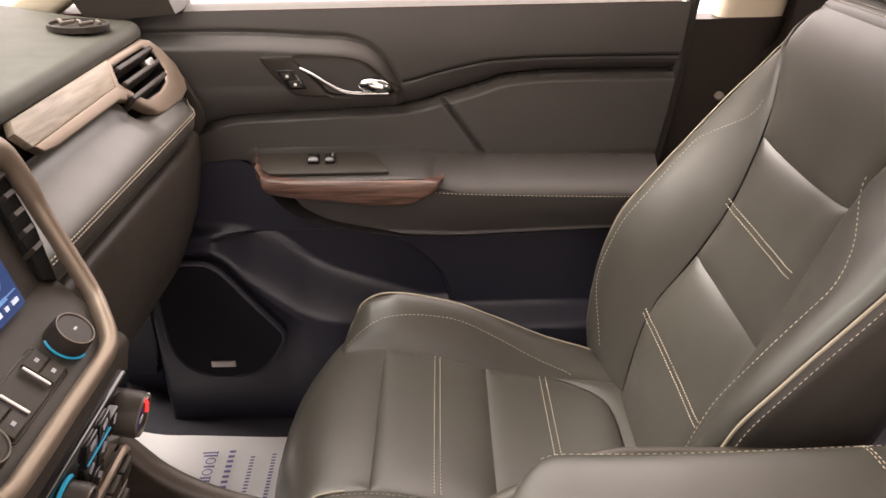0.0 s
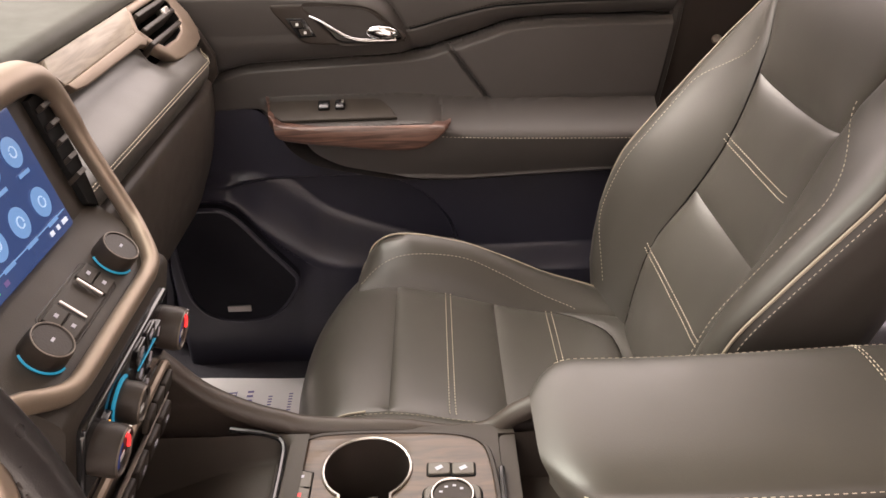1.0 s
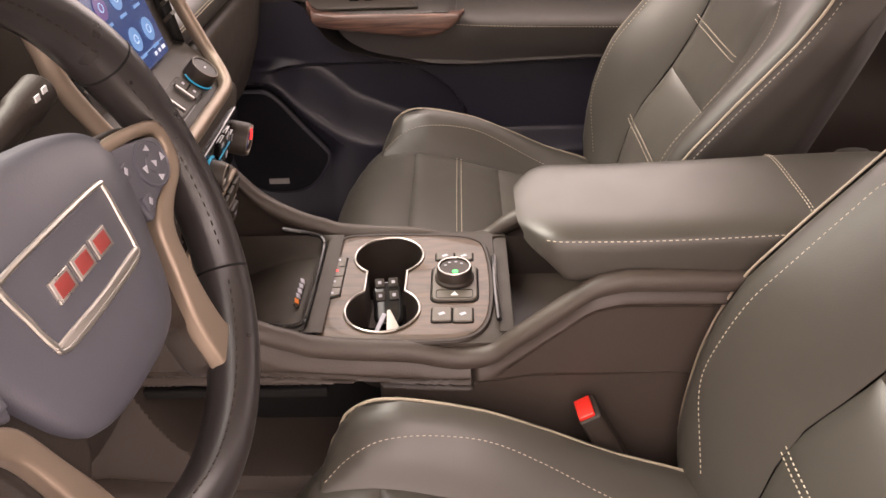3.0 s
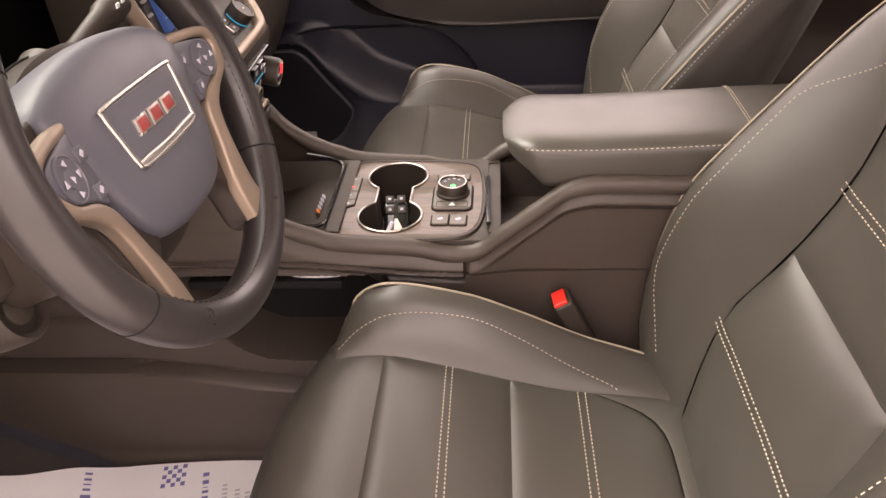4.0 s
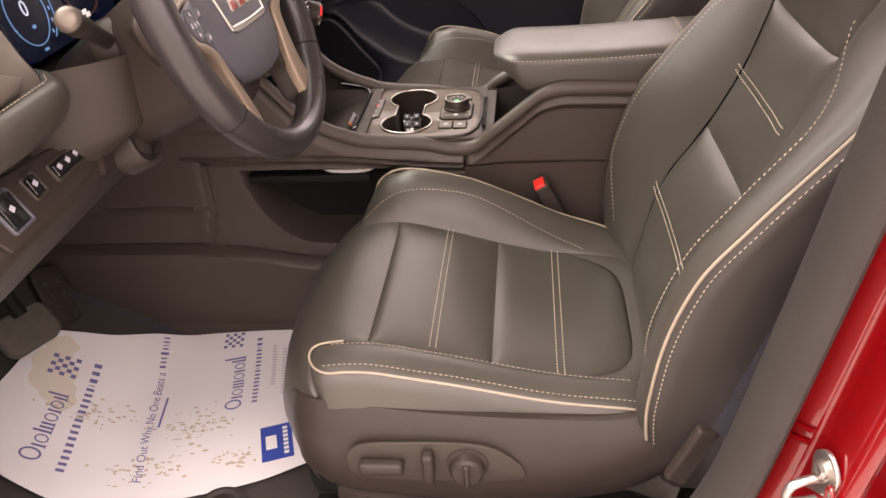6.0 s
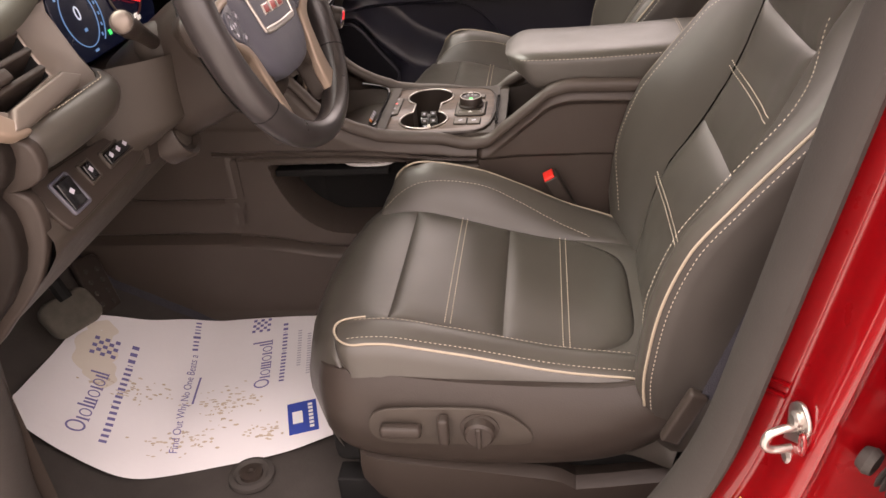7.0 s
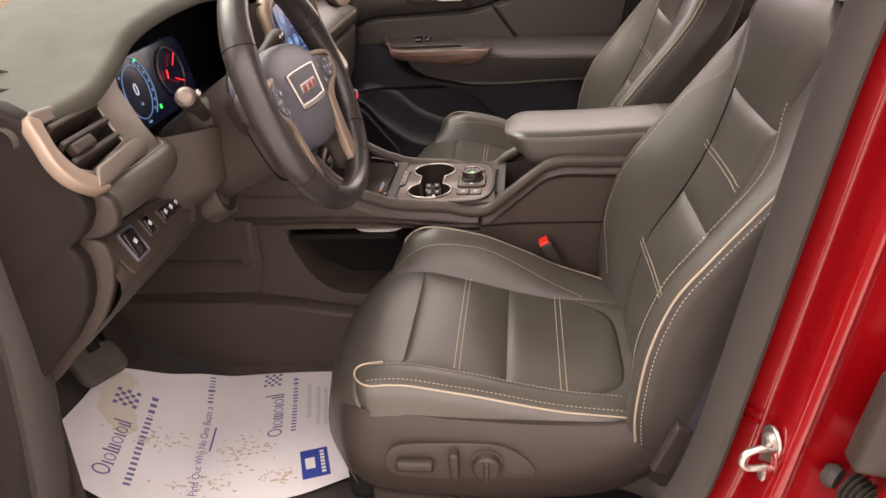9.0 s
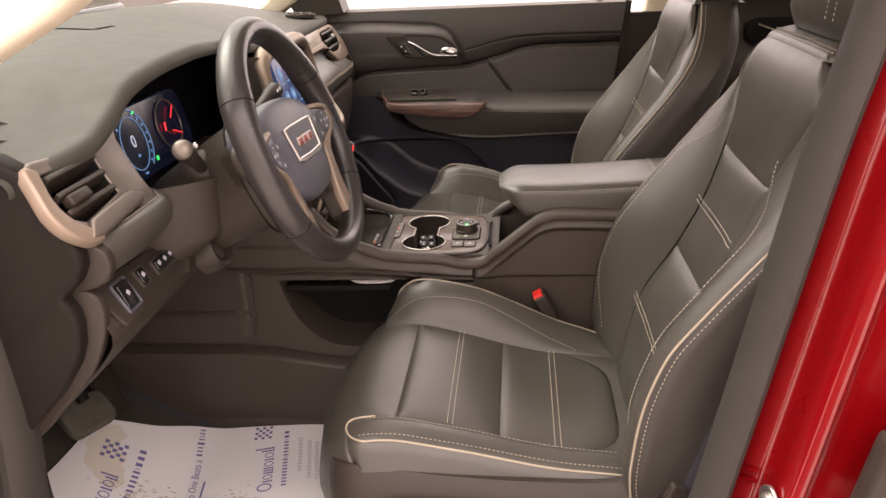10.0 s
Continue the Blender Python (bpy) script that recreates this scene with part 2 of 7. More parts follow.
class Geo:
    """Collects vertices and faces of one mesh."""

    def __init__(self):
        self.v, self.f = [], []

    def grid(self, fn, nu, nv, wrap=False, us=None, vs=None):
        us = us or [i / (nu - (0 if wrap else 1)) for i in range(nu)]
        vs = vs or [j / (nv - 1) for j in range(nv)]
        o = len(self.v)
        nu, nv = len(us), len(vs)
        for v in vs:
            for u in us:
                self.v.append(tuple(fn(u, v)))
        for j in range(nv - 1):
            for i in range(nu if wrap else nu - 1):
                k = (i + 1) % nu
                self.f.append((o + j * nu + i, o + j * nu + k, o + (j + 1) * nu + k, o + (j + 1) * nu + i))
        return self

    def loft(self, rings, closed=True, caps=True):
        o, n = len(self.v), len(rings[0])
        for r in rings:
            self.v.extend(tuple(p) for p in r)
        for j in range(len(rings) - 1):
            for i in range(n if closed else n - 1):
                k = (i + 1) % n
                self.f.append((o + j * n + i, o + j * n + k, o + (j + 1) * n + k, o + (j + 1) * n + i))
        if caps and closed:
            self.f.append(tuple(o + i for i in range(n))[::-1])
            self.f.append(tuple(o + (len(rings) - 1) * n + i for i in range(n)))
        return self

    def tube(self, path, r, seg=8, closed=False, flat=1.0):
        p = [Vector(v) for v in path]
        n = len(p)
        rings, ref = [], None
        for i in range(n):
            a = p[(i - 1) % n] if closed or i else p[0]
            b = p[(i + 1) % n] if closed or i < n - 1 else p[-1]
            t = (b - a).normalized()
            if ref is None:
                ref = Vector((0, 0, 1)) if abs(t.z) < 0.9 else Vector((1, 0, 0))
            ref = (ref - t * ref.dot(t)).normalized()
            s = t.cross(ref)
            rad = r(i / max(1, n - 1)) if callable(r) else r
            rings.append([p[i] + rad * (math.cos(q) * s + flat * math.sin(q) * ref)
                          for q in [2 * math.pi * k / seg for k in range(seg)]])
        if closed:
            rings.append(rings[0])
        return self.loft(rings, True, not closed)

    def dashes(self, path, length=0.0042, gap=0.0018, r=0.0005):
        pts = even(path, (length + gap) / 4)
        i = 0
        while i + 3 < len(pts):
            seg = pts[i:i + 3]
            self.tube([seg[0], seg[1], seg[2]], r, 4)
            i += 4
        return self

    def box(self, c, s, m=None, bevel=0.0):
        bm = bmesh.new()
        bmesh.ops.create_cube(bm, size=1.0)
        bmesh.ops.scale(bm, vec=s, verts=bm.verts)
        if bevel:
            bmesh.ops.bevel(bm, geom=bm.edges[:], offset=bevel, segments=3, profile=0.6, affect="EDGES")
        mm = Matrix.Translation(c) @ (m or Matrix())
        bmesh.ops.transform(bm, matrix=mm, verts=bm.verts)
        return self.take(bm)

    def take(self, bm):
        bm.verts.index_update()
        o = len(self.v)
        self.v.extend(tuple(v.co) for v in bm.verts)
        self.f.extend(tuple(o + v.index for v in f.verts) for f in bm.faces)
        bm.free()
        return self

    def disc(self, m, profile, seg=28):
        """A turned shape: rows of (radius, height) round the z axis of the pose m."""
        rings = []
        for r, h in profile:
            rings.append([m @ Vector((r * math.cos(2 * math.pi * k / seg), r * math.sin(2 * math.pi * k / seg), h)) for k in range(seg)])
        return self.loft(rings, True, True)

    def slab(self, outline, depth, m, bevel=0.0, holes=()):
        """A flat plate with a given outline (and holes) in the xy plane of the pose m, depth thick, its face up."""
        cu = bpy.data.curves.new("outline", "CURVE")
        cu.dimensions, cu.fill_mode = "2D", "BOTH"
        for ring in (outline, *holes):
            sp = cu.splines.new("POLY")
            sp.points.add(len(ring) - 1)
            for q, p in zip(sp.points, ring):
                q.co = (p[0], p[1], 0, 1)
            sp.use_cyclic_u = True
        cu.extrude = depth / 2 - bevel
        cu.bevel_depth, cu.bevel_resolution, cu.offset = bevel, 2, -bevel
        ob = bpy.data.objects.new("outline", cu)
        me = bpy.data.meshes.new_from_object(ob)
        o = len(self.v)
        mm = m @ Matrix.Translation((0, 0, -depth / 2))
        self.v.extend(tuple(mm @ v.co) for v in me.vertices)
        self.f.extend(tuple(o + i for i in f.vertices) for f in me.polygons)
        bpy.data.objects.remove(ob)
        bpy.data.meshes.remove(me)
        bpy.data.curves.remove(cu)
        return self

    def text(self, body, size, m, depth=0.0003, shear=0.0, align="CENTER"):
        cu = bpy.data.curves.new("writing", "FONT")
        cu.body, cu.size, cu.extrude, cu.shear = body, size, depth, shear
        cu.align_x, cu.align_y = align, "CENTER"
        ob = bpy.data.objects.new("writing", cu)
        me = bpy.data.meshes.new_from_object(ob)
        o = len(self.v)
        self.v.extend(tuple(m @ v.co) for v in me.vertices)
        self.f.extend(tuple(o + i for i in f.vertices) for f in me.polygons)
        bpy.data.objects.remove(ob)
        bpy.data.meshes.remove(me)
        bpy.data.curves.remove(cu)
        return self


def mesh(name, geo, mat, flat=False):
    me = bpy.data.meshes.new(name)
    me.from_pydata(geo.v, [], geo.f)
    bm = bmesh.new()
    bm.from_mesh(me)
    bmesh.ops.remove_doubles(bm, verts=bm.verts, dist=0.00002)
    bmesh.ops.recalc_face_normals(bm, faces=bm.faces)
    bm.to_mesh(me)
    bm.free()
    me.materials.append(mat)
    if not flat:
        me.polygons.foreach_set("use_smooth", [True] * len(me.polygons))
        me.set_sharp_from_angle(angle=radians(38))
    return me


def part(name, geo, mat, parent, label="", flat=False):
    """Links a mesh as one object under a thing or a part; the geometry is given in world metres."""
    ob = new(name, mesh(name, geo, mat, flat))
    ob.parent = parent
    if parent.type == "EMPTY":
        ob.matrix_parent_inverse = Matrix.Translation(-parent.location)
    return tagged(ob, label)


def thing(name, at, label, category, group="", kind=""):
    ob = new(name)
    ob.empty_display_size = 0.05
    ob.location = at
    return tagged(ob, label, category, group, kind)


def single(name, geo, mat, label, category="", group="", kind="", flat=False):
    return tagged(new(name, mesh(name, geo, mat, flat)), label, category, group, kind)


def rounded(w, h, r, n=5):
    """The outline of a rectangle with round corners, about the origin."""
    out = []
    for cx, cy, a in ((w / 2 - r, h / 2 - r, 0), (-w / 2 + r, h / 2 - r, 90), (-w / 2 + r, -h / 2 + r, 180), (w / 2 - r, -h / 2 + r, 270)):
        for k in range(n + 1):
            q = radians(a + 90 * k / n)
            out.append((cx + r * math.cos(q), cy + r * math.sin(q)))
    return out


def step(a, b, x):
    t = min(1, max(0, (x - a) / (b - a)))
    return t * t * (3 - 2 * t)


EDGE = [0, 0.012, 0.03, 0.055, 0.09, 0.14, 0.2, 0.28, 0.36, 0.43, 0.5, 0.57, 0.64, 0.72, 0.8, 0.86, 0.91, 0.945, 0.97, 0.988, 1]


def padded(surface, v0, v1, w0, w1, size, groove=0.007, puff=0.003, fall=0.010, sign=1):
    """A padded panel on surface(v, w): v between v0(u) and v1(u), w between w0(v) and w1(v), sunk at its sewn edges. size: its width and length in metres."""
    g = Geo()

    def at(u, t):
        v = v0(u) + (v1(u) - v0(u)) * t
        w = w0(v) + (w1(v) - w0(v)) * u
        e = 1e-3
        p = surface(v, w)
        n = (surface(v + e, w) - surface(v - e, w)).cross(surface(v, w + e) - surface(v, w - e))
        n.normalize()
        d = min(min(u, 1 - u) * size[0], min(t, 1 - t) * size[1])
        k = math.exp(-d / fall)
        q = 16 * u * (1 - u) * t * (1 - t)
        return p + n * sign * (puff * q - groove * k)
    return g.grid(at, 0, 0, us=EDGE, vs=EDGE)


class Seams:
    """Lines of sewing on a thing, each line a part of its own."""

    def __init__(self, mat, parent, label=""):
        self.mat, self.parent, self.label = mat, parent, label

    def dashes(self, *path):
        return part("stitching", Geo().dashes(*path), self.mat, self.parent, self.label)


# ---- seats ----
CUSHION_LINE = [(0.035, 0.640), (-0.02, 0.652), (-0.11, 0.662), (-0.19, 0.680), (-0.26, 0.700), (-0.335, 0.716),
                (-0.395, 0.711), (-0.435, 0.688), (-0.458, 0.648), (-0.463, 0.60), (-0.45, 0.545)]
line_x = hermite([(i, p[0]) for i, p in enumerate(CUSHION_LINE)])
line_z = hermite([(i, p[1]) for i, p in enumerate(CUSHION_LINE)])
far_rise = hermite([(0, -0.01), (1, 0.008), (2, 0.030), (3, 0.048), (4, 0.056), (5, 0.053), (5.6, 0.037), (6, 0.014), (7, 0.0), (10, 0.0)])

near_rise = hermite([(0, 0.004), (1.3, 0.017), (3, 0.014), (5, 0.004), (6, 0.004), (7, 0.0), (10, 0.0)])


def cushion(p, q, yc):
    """The seat cushion's cover: p from the rear (0) over the nose to the front's foot (10), q across (-1 to 1)."""
    hf = far_rise(p)
    if q >= 0:
        y = hermite([(0, 0), (0.5, 0.140), (0.62, 0.165), (0.75, 0.2), (0.86, 0.228), (1, 0.243)])(q)
        h = hermite([(0, 0), (0.45, 0), (0.5, 0.002), (0.62, 0.5 * hf), (0.75, hf), (0.86, hf - 0.03), (1, hf - 0.15)])(q)
    else:
        hn = near_rise(p)
        y = -hermite([(0, 0), (0.5, 0.145), (0.60, 0.169), (0.70, 0.196), (0.735, 0.205), (0.80, 0.217), (0.90, 0.230), (1, 0.237)])(-q)
        h = hermite([(0, 0), (0.45, 0.002), (0.5, 0.005), (0.60, hn + 0.006), (0.70, hn + 0.003), (0.735, hn), (0.80, hn - 0.020), (0.90, hn - 0.055), (1, hn - 0.095)])(-q)
    y *= 1 - 0.13 * step(7.0, 8.6, p)
    e = 0.05
    tx, tz = line_x(p + e) - line_x(p - e), line_z(p + e) - line_z(p - e)
    k = math.hypot(tx, tz)
    nx, nz = tz / k, -tx / k
    down = step(6, 8, p)
    if h < 0:
        nx, nz = nx * (1 - down) , nz * (1 - down) + 0.0
    x = line_x(p) + nx * h + step(5, 7.5, p) * 0.065 * (abs(y) / 0.24) ** 2.5
    return Vector((x, yc + y, line_z(p) + nz * h))


back_x = hermite([(0.58, -0.012), (0.66, 0.0), (0.72, 0.012), (0.779, 0.030), (0.868, 0.077), (0.949, 0.112), (1.028, 0.138), (1.10, 0.160), (1.16, 0.177), (1.2, 0.190)])
back_deep = hermite([(0.58, 0.0), (0.66, 0.004), (0.70, 0.014), (0.78, 0.024), (0.84, 0.030), (0.92, 0.036), (0.99, 0.036), (1.06, 0.016), (1.12, 0.004), (1.2, 0.0)])
back_y = hermite([(0.58, 0.115), (0.66, 0.12), (0.78, 0.13), (0.868, 0.115), (0.949, 0.106), (1.028, 0.113), (1.06, 0.122), (1.09, 0.138), (1.13, 0.157), (1.165, 0.134), (1.2, 0.082)])
wing_x = hermite([(0.58, -0.012), (0.64, -0.024), (0.70, -0.030), (0.74, -0.027), (0.79, -0.020), (0.865, 0.004), (0.925, 0.046), (0.985, 0.094), (1.025, 0.126), (1.09, 0.170), (1.13, 0.186), (1.16, 0.194), (1.2, 0.205)])
half = hermite([(0.58, 0.225), (0.7, 0.245), (0.9, 0.25), (1.0, 0.25), (1.04, 0.246), (1.09, 0.224), (1.13, 0.192), (1.165, 0.150), (1.2, 0.09)])


ZT = 1.182


def backrest(z, q, yc):
    """The backrest's cover: z its height, q across (-1 to 1); beyond 0.85 it turns into the side."""
    a = abs(q)
    yb, xb, xw, hw = back_y(z), back_x(z), wing_x(z), half(z)
    y = hermite([(0, 0), (0.45, yb), (0.62, yb + 0.45 * (hw - yb)), (0.78, hw - 0.022), (0.85, hw - 0.004), (0.9, hw + 0.003), (1, hw + 0.006)])(a)
    x = hermite([(0, xb + 0.42 * back_deep(z)), (0.10, xb + 0.40 * back_deep(z)), (0.25, xb + 0.28 * back_deep(z)), (0.36, xb + 0.12 * back_deep(z)), (0.45, xb), (0.62, xb + 0.62 * (xw - xb)), (0.78, xw - 0.004), (0.85, xw + 0.002), (0.9, xw + 0.016), (1, xw + 0.06)])(a)
    return Vector((x, yc + math.copysign(y, q), z))


def vee(z0, drop):
    return lambda u: z0 - 0.35 * drop * (1 - (2 * u - 1) ** 2)


def const(c):
    return lambda u: c


def seat(name, yc, label):
    s = thing(name, (-0.2, yc, 0.44), label, "car seat", "front seats")
    C = lambda p, q: cushion(p, q, yc)
    B = lambda z, q: backrest(z, q, yc)
    edge = lambda v: 0.5 + 0.5 * min(1, max(0, v - 6.2))
    rear = lambda u: 0.95 + 0.9 * abs(2 * u - 1) ** 5
    part("nose_panel", padded(C, const(5), const(10), lambda v: -edge(v), edge, (0.3, 0.2), 0.005, 0.004, sign=-1), LEATHER, s)
    part("insert_panel", padded(C, const(3), const(5), const(-0.5), const(0.5), (0.3, 0.15), 0.006, 0.002, sign=-1), LEATHER, s)
    part("insert_panel", padded(C, rear, const(3), const(-0.5), const(0.5), (0.3, 0.16), 0.006, 0.003, sign=-1), LEATHER, s)
    part("rear_gusset", padded(C, const(0), rear, const(-0.5), const(0.5), (0.3, 0.07), 0.004, 0.002, sign=-1), LEATHER, s)
    part("bolster", padded(C, const(0), lambda u: 6.2 + u, const(0.5), const(1), (0.2, 0.45), 0.006, 0.002, sign=-1), LEATHER, s)
    part("bolster", padded(C, const(0), lambda u: 7.2 - u, const(-1), const(-0.5), (0.2, 0.45), 0.005, 0.002, sign=-1), LEATHER, s)
    up = Vector((0, 0, 1))
    # piping along both cushion edges
    part("piping", Geo().tube([C(p, 0.765) + up * 0.001 for p in np.linspace(0.2, 6.9, 60)], 0.0016, 8), PIPING, s, "thin beige piping on the bolster")
    low = [C(p, -0.737) + Vector((0, -0.0012, 0.0012)) for p in np.linspace(0.0, 5.6, 57)]
    turn = [C(p, q) + up * 0.0016 for p, q in ((5.95, -0.722), (6.2, -0.685), (6.32, -0.63), (6.26, -0.585), (6.08, -0.56), (5.8, -0.548), (5.4, -0.542))]
    part("piping", Geo().tube(spline(low[::4] + turn, 170), 0.0015, 8), PIPING, s, "beige piping round the bolster's foot")
    st = Seams(THREAD, s, "pale double stitching")
    for p in (2.0, 4.0):
        for d in (-0.05, 0.05):
            st.dashes([C(p + d, q) + up * (0.0016 + (0.003 if p < 3 else 0.002) * (1 - 4 * q * q)) for q in np.linspace(-0.49, 0.49, 50)], 0.0046, 0.0010, 0.0007)
    st.dashes([C(p, 0.5 + 0.17 * max(0, math.sin(math.pi * (p - 1.55) / 4.5)) ** 0.55) + Vector((0, -0.0018, 0.0034)) for p in np.linspace(1.56, 6.04, 80)])
    st.dashes([C(p, -0.57) + up * 0.0012 for p in np.linspace(1.2, 5.8, 70)])
    st.dashes([C(p, -0.703) + up * 0.0018 for p in np.linspace(0.1, 5.9, 70)])
    # backrest
    bb = lambda v: 0.45
    part("head_panel", padded(B, vee(1.03, 0.042), const(ZT), lambda v: -0.45, bb, (0.24, 0.16), 0.006, 0.004), LEATHER, s)
    part("insert_panel", padded(B, vee(0.868, 0.032), vee(1.03, 0.042), lambda v: -0.45, bb, (0.24, 0.16), 0.007, 0.004), LEATHER, s)
    part("insert_panel", padded(B, const(0.60), vee(0.868, 0.032), lambda v: -0.45, bb, (0.24, 0.24), 0.007, 0.004), LEATHER, s)
    for q0, q1 in ((0.45, 0.86), (-0.86, -0.45)):
        part("wing", padded(B, const(0.58), const(ZT), const(q0), const(q1), (0.17, 0.6), 0.005, 0.002), LEATHER, s)
    for sg in (1, -1):
        r = 0.0014 if sg > 0 else 0.0017
        part("piping", Geo().tube([B(z, sg * 0.862) + Vector((-0.001, sg * 0.001, 0)) for z in np.linspace(0.66, ZT, 70)], r, 8), PIPING, s, "beige piping down the wing's edge")
    st = Seams(THREAD, s, "pale stitching")
    fwd = Vector((-0.0062, 0, 0.001))
    for z0, dr in ((0.949, 0.036), (0.779, 0.03)):
        for d in (-0.0035, 0.0035):
            for sg in (-1, 1):
                st.dashes([B(z0 + d - 0.35 * dr * (1 - k * k), sg * 0.45 * k) + fwd for k in np.linspace(0.02, 0.97, 30)], 0.0046, 0.0010, 0.0007)
    for sg in (-1, 1):
        st.dashes([B(z, sg * (0.47 + 0.25 * (1 - step(0.985, 1.072, z)) - 0.12 * (1 - step(0.66, 0.80, z)))) + fwd for z in np.linspace(0.69, 1.072, 70)])
        st.dashes([Vector((wing_x(z) + 0.010, yc + sg * (half(z) + 0.0055), z)) for z in np.linspace(0.66, ZT, 90)], 0.0036, 0.0026)
    # shell behind the cover, with its crown
    rear_x = hermite([(0.56, 0.10), (0.8, 0.16), (1.0, 0.235), (1.15, 0.285), (1.2, 0.288)])

    def shell(u, v):
        z = 0.58 + (ZT - 0.58) * v
        hw = half(z)
        pts = [(wing_x(z) + 0.003, -hw + 0.002), (wing_x(z) + 0.014, -hw - 0.005), (wing_x(z) + 0.06, -hw - 0.009), (rear_x(z) - 0.05, -hw - 0.002), (rear_x(z) - 0.01, -hw + 0.03), (rear_x(z), -hw + 0.09)]
        pts += [(x, -y) for x, y in reversed(pts)]
        k = u * (len(pts) - 1)
        i = min(int(k), len(pts) - 2)
        a, b = pts[i], pts[i + 1]
        t = k - i
        return Vector((a[0] + (b[0] - a[0]) * t, yc + a[1] + (b[1] - a[1]) * t, z))
    part("side_and_rear_cover", Geo().grid(shell, 46, 30), LEATHER_SIDE, s, "darker vinyl cover of the seat's side and back")

    def crown(u, v):
        y = 2 * u - 1
        f = B(ZT - 0.003, y * 0.86) + Vector((0.006, 0, 0))
        r = Vector((rear_x(ZT) + 0.001, yc + y * half(ZT), ZT - 0.002))
        p = f.lerp(r, v)
        p.x -= 0.005 * math.sin(math.pi * min(1, 4 * v)) * (1 - y ** 4)
        p.z += 0.022 * max(0, math.sin(math.pi * v)) ** 0.65 * max(0, 1 - abs(y) ** 2.6) ** 0.6
        return p
    part("crown", Geo().grid(crown, 36, 24), LEATHER, s)
    st = Seams(THREAD, s, "pale stitching along the crown")
    for d in (0.10, 0.15):
        st.dashes([crown(u, d) + Vector((-0.0012, 0, 0.0012)) for u in np.linspace(0.10, 0.90, 70)])
    # head restraint
    hr = part("head_restraint", Geo().loft([[Vector((0.252 + 0.012 * k + (0.052 * c if c < 0 else 0.05 * c) * w, yc + 0.132 * w2 * sn, 1.190 + h))
                                             for c, sn in [(math.copysign(abs(math.cos(a)) ** 0.6, math.cos(a)), math.copysign(abs(math.sin(a)) ** 0.6, math.sin(a))) for a in np.linspace(0, 2 * math.pi, 32, endpoint=False)]]
                                            for h, w, w2, k in ((0, 0.55, 0.80, 0), (0.008, 0.8, 0.92, 0), (0.03, 0.98, 1, 0.2), (0.08, 1, 1, 0.5), (0.14, 1, 0.98, 1.0), (0.18, 0.9, 0.93, 1.3), (0.2, 0.65, 0.8, 1.4))]), LEATHER, s)
    st = Seams(THREAD, hr)
    for d in (0.035, 0.06):
        st.dashes([(0.198 + 0.0009 * k, yc - 0.132 + d, 1.222 + 0.01 * k) for k in range(14)])
    for d in (-0.06, 0.06):
        part("post", Geo().tube([(0.252, yc + d, 1.15), (0.254, yc + d, 1.24)], 0.006, 10), CHROME, hr, "chrome post")
    # plastic side trim with the power switches
    rows = []
    for x, y, zt, zb in ((-0.425, -0.165, 0.664, 0.63), (-0.424, -0.190, 0.669, 0.612), (-0.418, -0.212, 0.676, 0.598), (-0.402, -0.232, 0.684, 0.583), (-0.36, -0.246, 0.688, 0.570),
                         (-0.25, -0.253, 0.680, 0.564), (-0.13, -0.253, 0.673, 0.566), (-0.05, -0.250, 0.672, 0.578), (0.005, -0.243, 0.684, 0.606), (0.05, -0.235, 0.706, 0.65), (0.09, -0.23, 0.715, 0.68)):
        h = zt - zb
        rows.append([Vector((x + 0.03, yc + y + 0.06, zt - 0.012)), Vector((x, yc + y + 0.036, zt)), Vector((x, yc + y + 0.026, zt + 0.001)), Vector((x, yc + y + 0.012, zt - 0.14 * h)), Vector((x, yc + y + 0.003, zt - 0.32 * h)),
                     Vector((x, yc + y, zb + 0.45 * h)), Vector((x, yc + y + 0.003, zb + 0.14 * h)), Vector((x, yc + y + 0.012, zb)), Vector((x + 0.01, yc + y + 0.05, zb - 0.004))])
    cols = [spline([r[j] for r in rows], 56) for j in range(len(rows[0]))]
    rows = [list(r) for r in zip(*cols)]
    trim = part("side_trim", Geo().loft(rows, False, False), HARD, s, "black plastic side trim")
    m = pose(-0.25, yc - 0.2545, 0.6315, 90, 0, 0)
    outline = [tuple(v[:2]) for v in spline([(-0.098, 0.0, 0), (-0.085, 0.026, 0), (-0.03, 0.032, 0), (0.05, 0.030, 0), (0.088, 0.008, 0), (0.098, -0.014, 0), (0.075, -0.023, 0), (0.0, -0.024, 0), (-0.08, -0.022, 0)], 48, True)]
    part("switch_panel", Geo().slab(outline, 0.004, m @ Matrix.Translation((0, 0, 0.001)), 0.0012), SOFT, s)
    part("seat_switch", Geo().box(m @ Vector((-0.058, 0.004, 0.009)), (0.050, 0.016, 0.016), Matrix.Rotation(radians(90), 4, "X"), 0.006), HARD, s)
    part("seat_switch", Geo().box(m @ Vector((-0.006, 0.006, 0.009)), (0.013, 0.040, 0.016), Matrix.Rotation(radians(90), 4, "X"), 0.005), HARD, s)
    kn = part("lumbar_knob", Geo().disc(m @ Matrix.Translation((0.036, 0.003, 0)), [(0.023, 0), (0.023, 0.003), (0.019, 0.004), (0.018, 0.014), (0.015, 0.017), (0, 0.0175)]), HARD, s)
    part("grip", Geo().box(m @ Vector((0.036, 0.003, 0.018)), (0.006, 0.030, 0.006), Matrix.Rotation(radians(90), 4, "X"), 0.002), HARD, kn)
